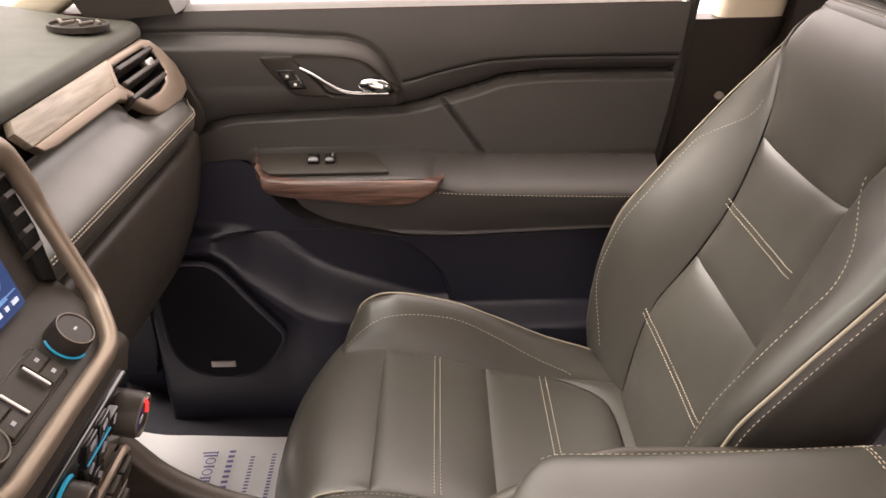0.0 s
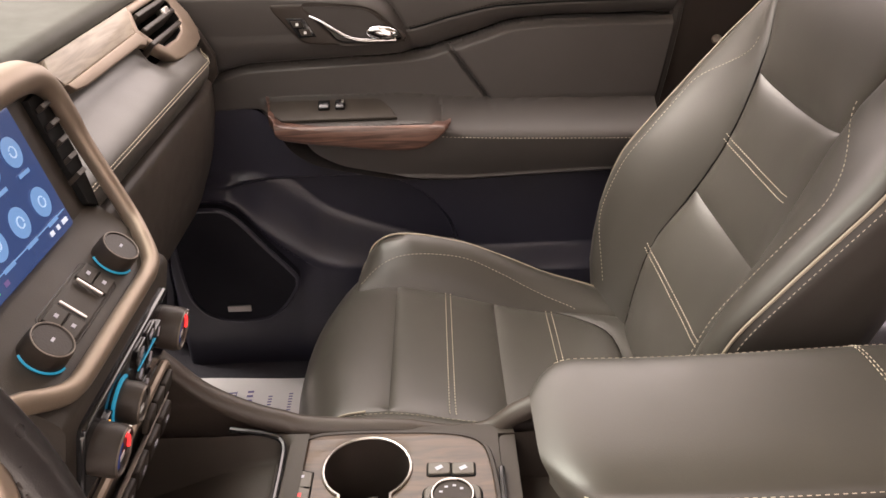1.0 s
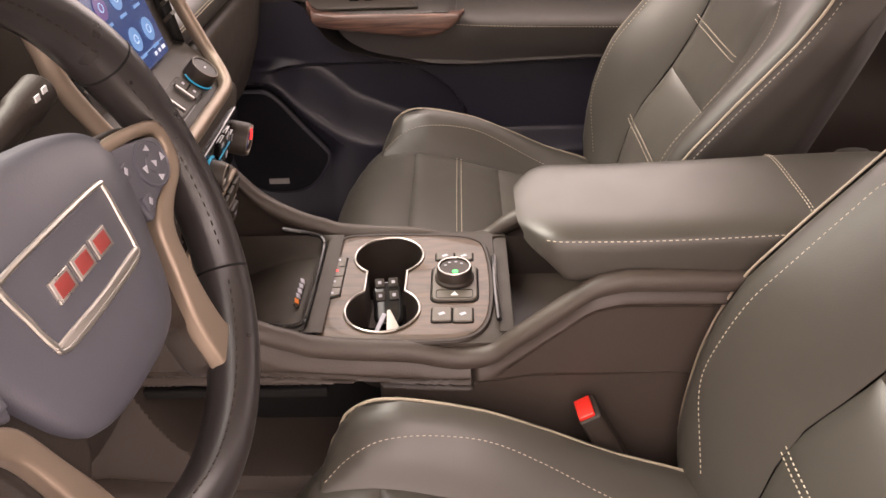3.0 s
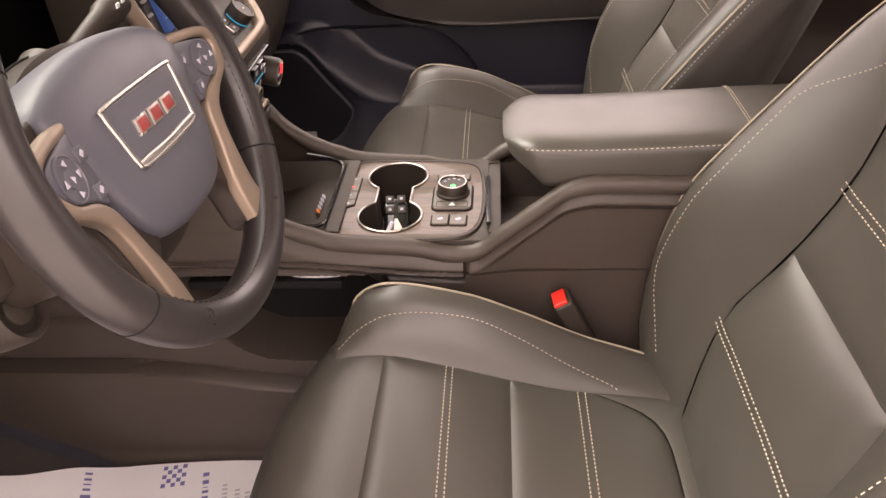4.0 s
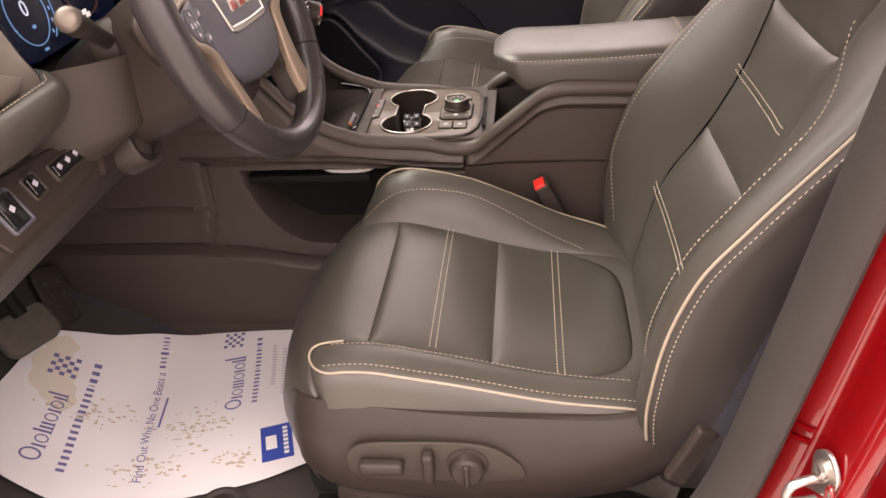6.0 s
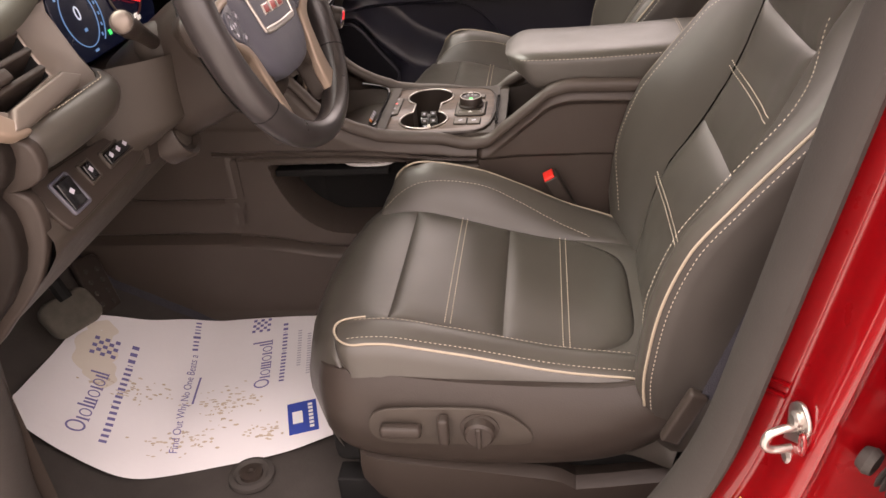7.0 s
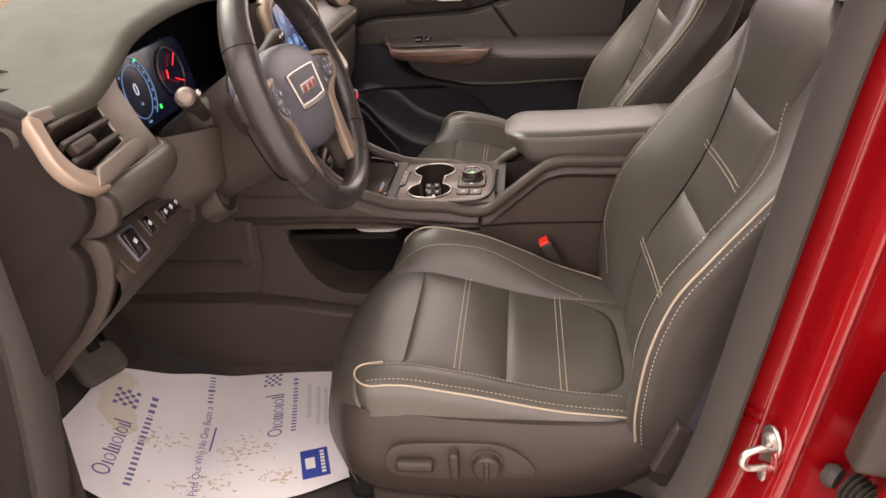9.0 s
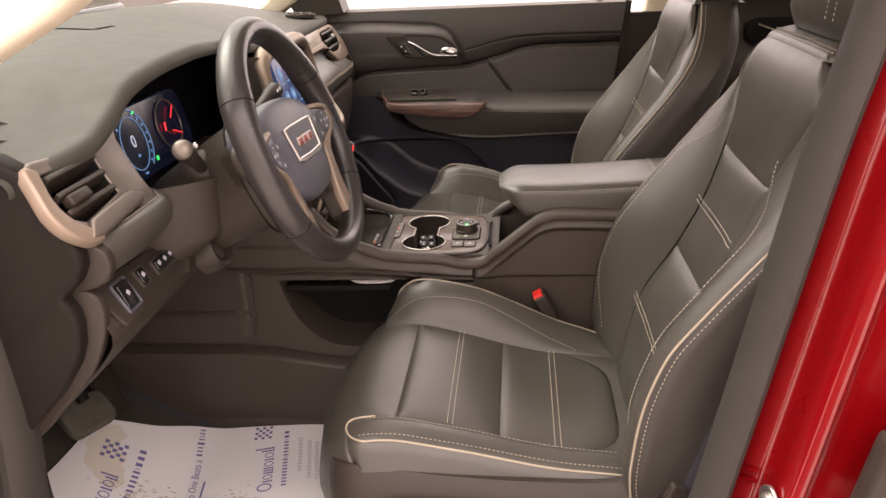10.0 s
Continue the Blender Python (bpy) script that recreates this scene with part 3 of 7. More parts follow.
    # base frame and rail cover
    part("seat_base", Geo().box((-0.19, yc, 0.56), (0.46, 0.40, 0.10), None, 0.02), BLACK, s)
    rows = []
    for x, zt, zb, y in ((-0.385, 0.556, 0.53, -0.20), (-0.376, 0.562, 0.510, -0.226), (-0.355, 0.562, 0.490, -0.236), (-0.32, 0.560, 0.477, -0.241), (-0.23, 0.552, 0.468, -0.243), (-0.135, 0.540, 0.466, -0.243), (-0.118, 0.536, 0.466, -0.243), (-0.10, 0.524, 0.464, -0.243), (-0.06, 0.530, 0.462, -0.243), (0.06, 0.548, 0.462, -0.24)):
        rows.append([Vector((x, yc - 0.17, zt - 0.018)), Vector((x, yc + y + 0.022, zt)), Vector((x, yc + y + 0.006, zt - 0.008)), Vector((x, yc + y, zb + 0.02)), Vector((x, yc + y + 0.004, zb)), Vector((x, yc - 0.17, zb - 0.015))])
    part("rail_cover", Geo().loft(rows, True, True), HARD, s, "black plastic seat rail cover")
    part("seat_rail", Geo().box((-0.22, yc - 0.19, 0.465), (0.40, 0.035, 0.05), None, 0.004), BLACK, s)
    part("seat_rail", Geo().box((-0.22, yc + 0.19, 0.465), (0.40, 0.035, 0.05), None, 0.004), BLACK, s)
    return s


driver_seat = seat("driver_seat", -0.37, "black leather driver's seat with beige piping, pale stitching and power switches")
passenger_seat = copy_thing(driver_seat, pose(-0.2, 0.375, 0.44))
passenger_seat.name = "passenger_seat"
tagged(passenger_seat, "black leather passenger seat with beige piping beside the door")


# ---- floor and footwells ----
def floor_z(x):
    return 0.435 + 0.10 * step(-0.72, -1.0, x) + 0.22 * step(-0.93, -1.15, x)


single("floor", Geo().grid(lambda u, v: (-1.25 + 2.0 * u, -0.68 + 1.49 * v, floor_z(-1.25 + 2.0 * u)), 60, 20), CARPET, "dark carpeted car floor", "floor", kind="structure")
single("firewall", Geo().grid(lambda u, v: (-1.22 + 0.02 * v, -0.74 + 1.48 * u, 0.4 + 0.75 * v), 8, 8), CARPET, "dark carpeted wall behind the pedals", "wall", kind="structure")


# ---- centre console ----
CON = thing("center_console", (-0.25, 0, 0.44), "black centre console with wood-grain plate, cup holders and drive knob", "console")
rail_z = hermite([(-0.72, 0.966), (-0.62, 0.951), (-0.56, 0.921), (-0.527, 0.886), (-0.5, 0.854), (-0.47, 0.833), (-0.43, 0.816), (-0.38, 0.808), (-0.31, 0.803), (-0.256, 0.793), (-0.235, 0.795), (-0.2, 0.816), (-0.16, 0.848), (-0.121, 0.876), (-0.09, 0.882), (0.0, 0.880), (0.25, 0.872)])
lip_z = hermite([(-0.72, 0.776), (-0.65, 0.774), (-0.45, 0.770), (-0.25, 0.755), (0.3, 0.755)])
pocket_x = hermite([(0.55, -0.40), (0.612, -0.48), (0.617, -0.515), (0.645, -0.560), (0.70, -0.594), (0.742, -0.606), (0.80, -0.606)])


seam_z = hermite([(-1.3, 0.606), (-0.73, 0.611), (-0.62, 0.60), (-0.515, 0.583), (-0.3, 0.57), (0.3, 0.56)])


def console_side(sg):
    def at(u, v):
        x = -0.70 + 0.92 * u
        zt = rail_z(x) - 0.010 - (0.018 * step(-0.22, -0.12, x) if sg > 0 else 0)
        z = zt - (zt - 0.42) * v
        y = 0.112 + 0.014 * step(0, 0.03, zt - z)
        lip = lip_z(x) - z
        if x < -0.245:
            y += 0.004 * step(0.030, 0.022, abs(lip + 0.018))
            y -= 0.007 * math.exp(-(lip / 0.0030) ** 2)
            y -= 0.006 * step(0.002, 0.008, lip)
            y -= 0.004 * math.exp(-((lip - 0.014) / 0.002) ** 2)
        else:
            y -= 0.008 * math.exp(-((x + 0.245) / 0.003) ** 2) * step(0.012, 0.0, lip)
            y -= 0.010 * step(0.022, 0.034, zt - z) * step(-0.24, -0.17, x)
            y -= 0.006 * step(0.0, 0.006, lip)
        d = z - seam_z(x)
        y += 0.016 * step(0.006, -0.012, d) - 0.010 * math.exp(-(d / 0.0035) ** 2)
        y += 0.02 * step(0.46, 0.42, z)
        # open pocket under the console's front
        if sg < 0:
            k = step(0.0, 0.010, x - pocket_x(z)) * (1 - step(-0.36, -0.34, x)) * step(0.748, 0.742, z) * step(0.612, 0.62, z)
            y -= 0.16 * k
        return Vector((x, sg * y, z))
    return Geo().grid(at, 340, 230) if sg < 0 else Geo().grid(at, 160, 110)


part("side_panel", console_side(-1), SIDE_TRIM, CON)
part("side_panel", console_side(1), SIDE_TRIM, CON)
part("shell_floor", Geo().box((-0.25, 0, 0.60), (0.86, 0.06, 0.28)), BLACK, CON)


# rounded rails along both edges, and the deck between them
for sg in (-1, 1):
    part("rail", Geo().grid(lambda u, v: (lambda x, a: Vector((x, sg * (0.1145 + 0.0115 * math.sin(a)), rail_z(x) - 0.0135 - 0.004 * step(-0.43, -0.41, x) * step(-0.20, -0.225, x) - (0.018 * step(-0.22, -0.12, x) if sg > 0 else 0) + 0.0125 * math.cos(a))))(-0.70 + 0.88 * u, -2.0 + 4.0 * v), 120, 16), SIDE_TRIM, CON)


def tray(u, v):
    x, y = -0.685 + 0.285 * u, -0.098 + 0.196 * v
    z = rail_z(x) - 0.004
    k = step(-0.415, -0.432, x) * step(-0.098, -0.085, y) * step(0.098, 0.085, y)
    return Vector((x, y, min(z, 0.80) - k * (0.022 + 0.045 * step(-0.43, -0.60, x))))


tr = part("front_tray", Geo().grid(tray, 70, 40), SOFT, CON, "soft black open tray")
part("rubber_liner_rib", Geo().tube([tray(u, v) + Vector((0, 0, 0.003)) for u, v in ((0.90, 0.12), (0.905, 0.3), (0.905, 0.7), (0.90, 0.88))], 0.002, 6), HARD, tr)
badge = part("badge", Geo().slab(rounded(0.050, 0.0065, 0.002), 0.002, Matrix.Translation((-0.4415, -0.001, 0.782)) @ Matrix.Rotation(radians(90), 4, "Z") @ Matrix.Rotation(radians(48), 4, "X"), 0.0004), SOFT, tr)
for k in range(5):
    part("badge_bar", Geo().box((-0.4420, 0.022 - 0.0100 * k, 0.7830), (0.0055, 0.0070, 0.0012), Matrix.Rotation(radians(48), 4, "Y") @ Matrix.Rotation(0.3, 4, "Z"), 0.0003), ORANGE if k == 4 else GREYINK, badge)
part("tray_edge", Geo().tube(spline([(-0.475, 0.094, 0.812), (-0.440, 0.092, 0.806), (-0.424, 0.084, 0.801), (-0.4205, 0.05, 0.799), (-0.4205, -0.05, 0.799), (-0.423, -0.080, 0.800), (-0.438, -0.092, 0.803), (-0.475, -0.094, 0.810)], 50), 0.0028, 8), GLOSSBLACK, tr, "dark rubber edge of the tray")

# wood-grain plate with a keyhole of two cup holders
PZ = 0.7965
hole = []
c1, c2, rad, neck = 0.051, -0.056, 0.0405, 0.023
a0 = math.asin(neck / rad)
for k in range(25):
    q = -math.pi / 2 + a0 + (2 * math.pi - 2 * a0) * k / 24
    hole.append((-0.341 + rad * math.cos(q), c1 + rad * math.sin(q)))
for k in range(25):
    q = math.pi / 2 + a0 + (2 * math.pi - 2 * a0) * k / 24
    hole.append((-0.341 + rad * math.cos(q), c2 + rad * math.sin(q)))
plate_outline = [tuple(p)[:2] for p in spline([(x, y, 0) for x, y in ((-0.4150, -0.030), (-0.4165, 0.030), (-0.4125, 0.074), (-0.398, 0.094), (-0.370, 0.099), (-0.31, 0.098), (-0.262, 0.094), (-0.236, 0.082), (-0.227, 0.055), (-0.2235, 0.0), (-0.2255, -0.050), (-0.232, -0.082), (-0.248, -0.102), (-0.280, -0.1085), (-0.335, -0.1095), (-0.382, -0.107), (-0.404, -0.096), (-0.4125, -0.070))], 90, True)]
deck_out = [(x - 0.313, y) for x, y in rounded(0.225, 0.222, 0.012, 4)]
part("deck", Geo().slab(deck_out, 0.010, pose(0, 0, PZ - 0.003), 0.001, [hole]), SOFT, CON)
plate = part("wood_plate", Geo().slab(plate_outline, 0.012, pose(0, 0, PZ), 0.0015, [hole]), PLATEWOOD, CON, "matt wood-grain plate")
part("plate_surround", Geo().tube([Vector((x, y, PZ - 0.002)) for x, y in [(-0.319 + (x + 0.319) * 1.018, (y + 0.005) * 1.018 - 0.005) for x, y in plate_outline]], 0.0030, 6, True), HARD, CON)
part("chrome_ring", Geo().tube([Vector((x, y, PZ + 0.0012)) for x, y in hole], 0.0014, 8, True), SILVER, CON, "bright metal ring round the cup holders")
cups = Geo()
cups.loft([[Vector((-0.341 + (x + 0.341) * k, y * (1 - (1 - k) * 0.4), PZ - d)) for x, y in hole] for d, k in ((0.0, 1.0), (0.06, 0.96), (0.078, 0.9))], True, False)
cups.f.append(tuple(range(len(cups.v) - 50, len(cups.v))))
part("cup_well", cups, HARD, CON)
# rotary drive knob and its base
part("knob_gap", Geo().slab(rounded(0.054, 0.072, 0.010), 0.004, pose(-0.263, -0.010, PZ + 0.0012), 0.0006), BLACK, CON)
part("knob_base", Geo().slab(rounded(0.050, 0.068, 0.008), 0.008, pose(-0.263, -0.010, PZ + 0.004), 0.0015), SWITCH, CON)
part("arrow_cell", Geo().tube([Vector((-0.263 + x, -0.034 + y, PZ + 0.0042)) for x, y in rounded(0.040, 0.015, 0.003)], 0.0004, 5, True), BLACK, CON)
KN = part("drive_knob", Geo().disc(pose(-0.263, -0.004, PZ + 0.004), [(0.0220, 0), (0.0220, 0.003), (0.0200, 0.005), (0.0196, 0.014), (0.0184, 0.0163), (0.0168, 0.0165), (0.0163, 0.0154), (0, 0.0154)], 48), HARD, CON)
part("knob_rim", Geo().tube([Vector((-0.263 + 0.0177 * math.cos(a), -0.004 + 0.0177 * math.sin(a), PZ + 0.0206)) for a in np.linspace(0, 2 * math.pi, 40, endpoint=False)], 0.0010, 6, True), SILVER, KN, "metal rim")
part("lit_mark", Geo().disc(pose(-0.262, -0.0135, PZ + 0.0196), [(0.0035, 0), (0.0035, 0.0005), (0, 0.0006)], 12), GREENGLOW, KN, "small green light")
g = Geo()
for a in (40, 80, 120, 160):
    g.box((-0.263 + 0.0105 * math.cos(radians(a)), -0.004 + 0.0105 * math.sin(radians(a)), PZ + 0.0196), (0.003, 0.002, 0.0006))
part("symbol", g, GREYINK, KN)
part("arrow_mark", Geo().slab([(0, 0.004), (-0.004, -0.003), (0.004, -0.003)], 0.0006, pose(-0.263, -0.034, PZ + 0.0046)), WHITE, CON)
for x, y, w, h in ((-0.2745, 0.0465, 0.0205, 0.015), (-0.2525, 0.0455, 0.0205, 0.015), (-0.2765, -0.068, 0.0205, 0.024), (-0.2540, -0.0690, 0.0205, 0.024)):
    part("button_gap", Geo().slab(rounded(w + 0.003, h + 0.003, 0.003), 0.003, pose(x, y, PZ + 0.0008), 0.0004), BLACK, CON)
    b = part("console_button", Geo().slab(rounded(w, h, 0.0025), 0.006, pose(x, y, PZ + 0.0026), 0.0010), SWITCH, CON)
    part("symbol", Geo().box((x, y, PZ + 0.0027), (0.007, 0.0045, 0.0006), Matrix.Rotation(0.5, 4, "Z"), 0.0002), GREYINK, b)
part("strip_gap", Geo().slab([(-0.4105, 0.054), (-0.3895, 0.048), (-0.3895, -0.030), (-0.4105, -0.040)], 0.004, pose(0, 0, PZ + 0.0010), 0.0005), BLACK, CON)
for k in range(4):
    y0, y1 = 0.0515 - 0.0225 * k, 0.0515 - 0.0225 * (k + 1) + 0.0012
    sk = lambda y, x: y - 0.006 * (x + 0.4095) / 0.019 * (1 if k == 0 else 0) + (0.009 * (x + 0.4095) / 0.019 if k == 3 and y < -0.03 else 0)
    b = part("console_button", Geo().slab([(x, sk(y, x)) for x, y in ((-0.4092, y0), (-0.3905, y0), (-0.3905, y1), (-0.4092, y1))], 0.006, pose(0, 0, PZ + 0.0028), 0.0008), SWITCH, CON)
    part("symbol", Geo().box((-0.400, (y0 + y1) / 2, PZ + 0.0029), (0.005, 0.0035, 0.0006), None, 0.0001), REDGLOW if k == 1 else GREYINK, b)
# small bin between plate and armrest
def bin_at(u, v):
    x, y = -0.217 + 0.114 * u, -0.095 + 0.19 * v
    k = step(-0.217, -0.207, x) * step(-0.095, -0.085, y) * step(0.095, 0.085, y)
    return Vector((x, y, 0.795 - 0.05 * k + 0.03 * step(0.2, 1, u) * (1 - k)))
part("small_bin", Geo().grid(bin_at, 40, 40), HARD, CON)
part("bin_lip", Geo().tube([Vector((-0.2155 - 0.002 * math.cos(y * 18), y, 0.7975)) for y in np.linspace(-0.078, 0.045, 12)], 0.003, 8), GLOSSBLACK, CON)
part("rear_body", Geo().box((0.10, 0, 0.78), (0.36, 0.20, 0.16), None, 0.02), HARD, CON)

# padded armrest lid
arm = thing("armrest", (0.0, 0, 0.87), "padded black leather armrest lid with pale stitching on the console", "armrest")


def lid(u, v):
    s = 0.39 * v
    q = max(0.0, 1 - s / 0.050)
    a = 2 * math.pi * u
    n = 0.40
    cy, cz = math.copysign(abs(math.cos(a)) ** n, math.cos(a)), math.copysign(abs(math.sin(a)) ** n, math.sin(a))
    hy = 0.084 - 0.034 * q ** 3.0
    hz = 0.031 - 0.020 * q ** 2.6
    cen = 0.8870 + 0.008 * q ** 2.6 + 0.012 * step(0.2, 1, v)
    # the nose leans forward at its top and draws back under
    x = -0.198 + s + 0.030 * max(0, -cz) * q ** 0.7 + 0.006 * abs(cy) ** 6 * q
    return Vector((x, -0.024 - 0.012 * v + hy * cy, cen + hz * cz + 0.0015 * (1 - cy * cy) * max(0, cz)))


vs = [0, 0.002, 0.006, 0.012, 0.02, 0.03, 0.042, 0.056, 0.072, 0.09, 0.11, 0.13, 0.17, 0.25, 0.4, 0.55, 0.66, 0.70, 0.704, 0.708, 0.715, 0.8, 0.9, 0.97, 1]
g = Geo().grid(lid, 72, 0, True, vs=vs)
o = len(g.v)
g.f.append(tuple(range(72)))
g.f.append(tuple(range(o - 72, o)))
part("pad", g, LEATHER, arm)
st = Seams(THREAD, arm)
for a in (0.436, 0.064):
    st.dashes([lid(a, v) + Vector((0, -0.0006 if a > 0.2 else 0.0006, 0.0008)) for v in np.linspace(0.06, 1, 90)])
for d in (0.704, 0.712):
    st.dashes([lid(u, d) + Vector((0, 0, 0.0008)) for u in np.linspace(0.066, 0.434, 60)])
part("hinge_block", Geo().box((0.19, 0, 0.875), (0.05, 0.19, 0.07), None, 0.02), LEATHER_SIDE, arm)

# things in the cup holder and pocket
fob = thing("key_fob", (-0.34, 0.0, 0.735), "black car key fob standing in the cup holder", "key")
mk = pose(-0.342, 0.006, 0.762, 24, 0, 6)
part("body", Geo().slab(rounded(0.034, 0.060, 0.013), 0.014, mk, 0.004), GLOSSBLACK, fob)
for k in range(4):
    part("key_button", Geo().box(mk @ Vector((-0.008 + 0.016 * (k % 2), 0.008 + 0.018 * (k // 2), 0.001)), (0.011, 0.012, 0.0022), mk.to_3x3().to_4x4(), 0.0008), HARD, fob)
    part("symbol", Geo().box(mk @ Vector((-0.008 + 0.016 * (k % 2), 0.008 + 0.018 * (k // 2), 0.0024)), (0.004, 0.004, 0.0005), mk.to_3x3().to_4x4()), GREYINK, fob)
tag = thing("key_tag", (-0.335, -0.045, 0.735), "folded pale paper tag with a blue clip in the cup holder", "tag")
def card(u, v):
    """A folded card, narrow at its upper end, its ridge along the middle."""
    a, b = Vector((-0.337, -0.032, 0.779)), Vector((-0.322, -0.086, 0.757))
    p = a.lerp(b, v)
    w = 0.002 + 0.015 * v
    return p + Vector((0.93 * w * (u - 0.5) * 2, 0.30 * w * (u - 0.5) * 2, -0.9 * w * abs(u - 0.5)))


part("paper_fold", Geo().grid(card, 9, 8), CARD, tag)
part("strap", Geo().box((-0.3475, -0.048, 0.768), (0.005, 0.034, 0.002), Matrix.Rotation(0.45, 4, "X") @ Matrix.Rotation(-0.35, 4, "Z"), 0.0006), GREYINK, tag)
part("clip", Geo().box((-0.3545, -0.072, 0.758), (0.016, 0.022, 0.005), Matrix.Rotation(0.4, 4, "X") @ Matrix.Rotation(-0.15, 4, "Z"), 0.0015), CLEAR, tag)
for k in range(3):
    part("clip_bar", Geo().box((-0.3595 + 0.005 * k, -0.0765, 0.7590), (0.0016, 0.012, 0.0016), Matrix.Rotation(0.4, 4, "X"), 0.0003), YELLOW, tag)
single("folded_paper", Geo().loft([[Vector((-0.437 + 0.001 * k + 0.046 * math.cos(a) * w, -0.088 + 0.014 * math.sin(a) * w, 0.7340 + k * 0.004 + 0.006 * math.sin(a))) for a in np.linspace(0, 2 * math.pi, 20, endpoint=False)] for k, w in ((0, 0.8), (1, 1), (2, 0.9))]), PAPER,
       "folded white paper lying in the console's side pocket", "paper")
# black sheet standing in for the deep shade inside the side pocket
part("pocket_shade_sheet", Geo().grid(lambda u, v: Vector((-0.615 + 0.28 * u, -0.045 + 0.02 * math.sin(math.pi * u), 0.600 + 0.16 * v)), 12, 6), BLACK, CON)
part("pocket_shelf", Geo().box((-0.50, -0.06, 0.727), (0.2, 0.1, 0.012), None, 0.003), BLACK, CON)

# seat belt buckle beside the console
buck = thing("seat_belt_buckle", (-0.10, -0.145, 0.60), "black seat belt buckle with a red release button", "buckle")
mb = look((-0.115, -0.137, 0.70), (-0.165, -0.142, 0.80)) @ pose(0, 0, 0, 0, 180, 0)
part("housing", Geo().slab(rounded(0.034, 0.024, 0.004), 0.085, mb @ Matrix.Translation((0, 0, 0.03)), 0.002), HARD, buck)
part("release_button", Geo().box(mb @ Vector((0, -0.002, 0.031)), (0.027, 0.017, 0.006), mb.to_3x3().to_4x4(), 0.0015), REDPLASTIC, buck, "red release button")
part("stalk", Geo().tube([mb @ Vector((0, 0, -0.05)), (-0.06, -0.14, 0.60), (-0.03, -0.14, 0.54)], 0.010, 8), HARD, buck)

# tunnel beside the feet
def tunnel(sg):
    def at(u, v):
        x = -1.22 + (0.56 if sg < 0 else 0.80) * u
        z = 0.40 + (0.60 if sg < 0 else 0.33) * v
        d = z - seam_z(x)
        y = 0.1215 + 0.016 * step(0.006, -0.012, d) + 0.02 * step(0.46, 0.42, z)
        y -= 0.010 * math.exp(-(d / 0.0035) ** 2) + 0.007 * math.exp(-((z - 0.681) / 0.003) ** 2) * step(-0.655, -0.665, x)
        y -= 0.006 * math.exp(-((x + 0.668 + 0.25 * max(0, 0.68 - z)) / 0.003) ** 2) * step(0.61, 0.625, z)
        return Vector((x, sg * y, z))
    return Geo().grid(at, 70, 120)
single("tunnel_trim", tunnel(-1), SIDE_TRIM, "dark trim on the side of the centre tunnel", "trim", kind="structure")
single("tunnel_trim", tunnel(1), SIDE_TRIM, "dark trim on the side of the centre tunnel", "trim", kind="structure")


# ---- dashboard ----
DASH_T = thing("dashboard", (-0.75, 0, 0.75), "dark padded dashboard with bronze trim, oak strip and air vents", "dashboard")
lip = hermite([(-0.74, 1.128), (-0.68, 1.134), (-0.61, 1.142), (-0.55, 1.163), (-0.506, 1.184), (-0.45, 1.194), (-0.38, 1.199), (-0.30, 1.200), (-0.20, 1.195), (-0.135, 1.186), (0.0, 1.172), (0.1, 1.158), (0.2, 1.149), (0.25, 1.148), (0.5, 1.149), (0.66, 1.150), (0.70, 1.146)])
lip_x = hermite([(-0.74, -0.665), (-0.68, -0.648), (-0.6, -0.635), (-0.4, -0.632), (-0.2, -0.632), (-0.13, -0.60), (0.1, -0.60), (0.2, -0.652), (0.6, -0.653), (0.665, -0.657), (0.70, -0.70)])


def facing(x, y, z, tilt):
    """The pose of a panel whose face looks rearwards and, by tilt degrees, upwards; its own x runs to the car's right, its y up."""
    s, c = math.sin(radians(tilt)), math.cos(radians(tilt))
    return Matrix(((0, -s, c, x), (1, 0, 0, y), (0, c, s, z), (0, 0, 0, 1)))


def top_pad(u, v):
    y = -0.735 + 1.435 * u
    x1, z1 = lip_x(y), lip(y)
    if v > 0.86:
        k = (v - 0.86) / 0.14
        a = k * 1.9
        return Vector((x1 - 0.012 + 0.014 * math.sin(a), y, z1 - 0.014 + 0.014 * math.cos(a) - 0.006 * max(0, k - 0.8)))
    k = v / 0.86
    z0 = 1.203 - 0.02 * (y / 0.7) ** 2
    x = -1.25 + (x1 - 0.012 + 1.25) * k
    z = z0 + (z1 - z0) * step(0.35, 1, k) + 0.012 * math.sin(math.pi * k)
    # the flat raised field in front of the cluster hood
    z += 0.004 * step(-0.9, -0.86, x) * step(-0.10, -0.13, y) * (1 - step(0.7, 0.95, k))
    return Vector((x, y, z))


part("top_pad", Geo().grid(top_pad, 120, 70), DASH, DASH_T)
msp0 = pose(-0.702, 0.585, 1.1615, 0, 3, 0)
sp = part("corner_speaker", Geo().disc(msp0 @ Matrix.Diagonal((1.15, 1.0, 1, 1)), [(0.033, -0.006), (0.033, 0.001), (0.032, 0.002), (0.030, 0.0018), (0.0285, -0.002), (0, -0.002)], 36), HARD, DASH_T, "small oval tweeter grille")
for k in range(5):
    part("fin", Geo().box(msp0 @ Vector((-0.024 + 0.012 * k, 0.004 * (-1) ** k, 0.002)), (0.004, 0.020, 0.005), Matrix.Rotation(0.6 * (-1) ** k, 4, "Z"), 0.0015), PEWTER, sp)
part("demister_vent", Geo().grid(lambda u, v: top_pad(0.2 + 0.6 * u, 0.22 + 0.03 * v) + Vector((0, 0, 0.0015)), 30, 4), HARD, DASH_T)
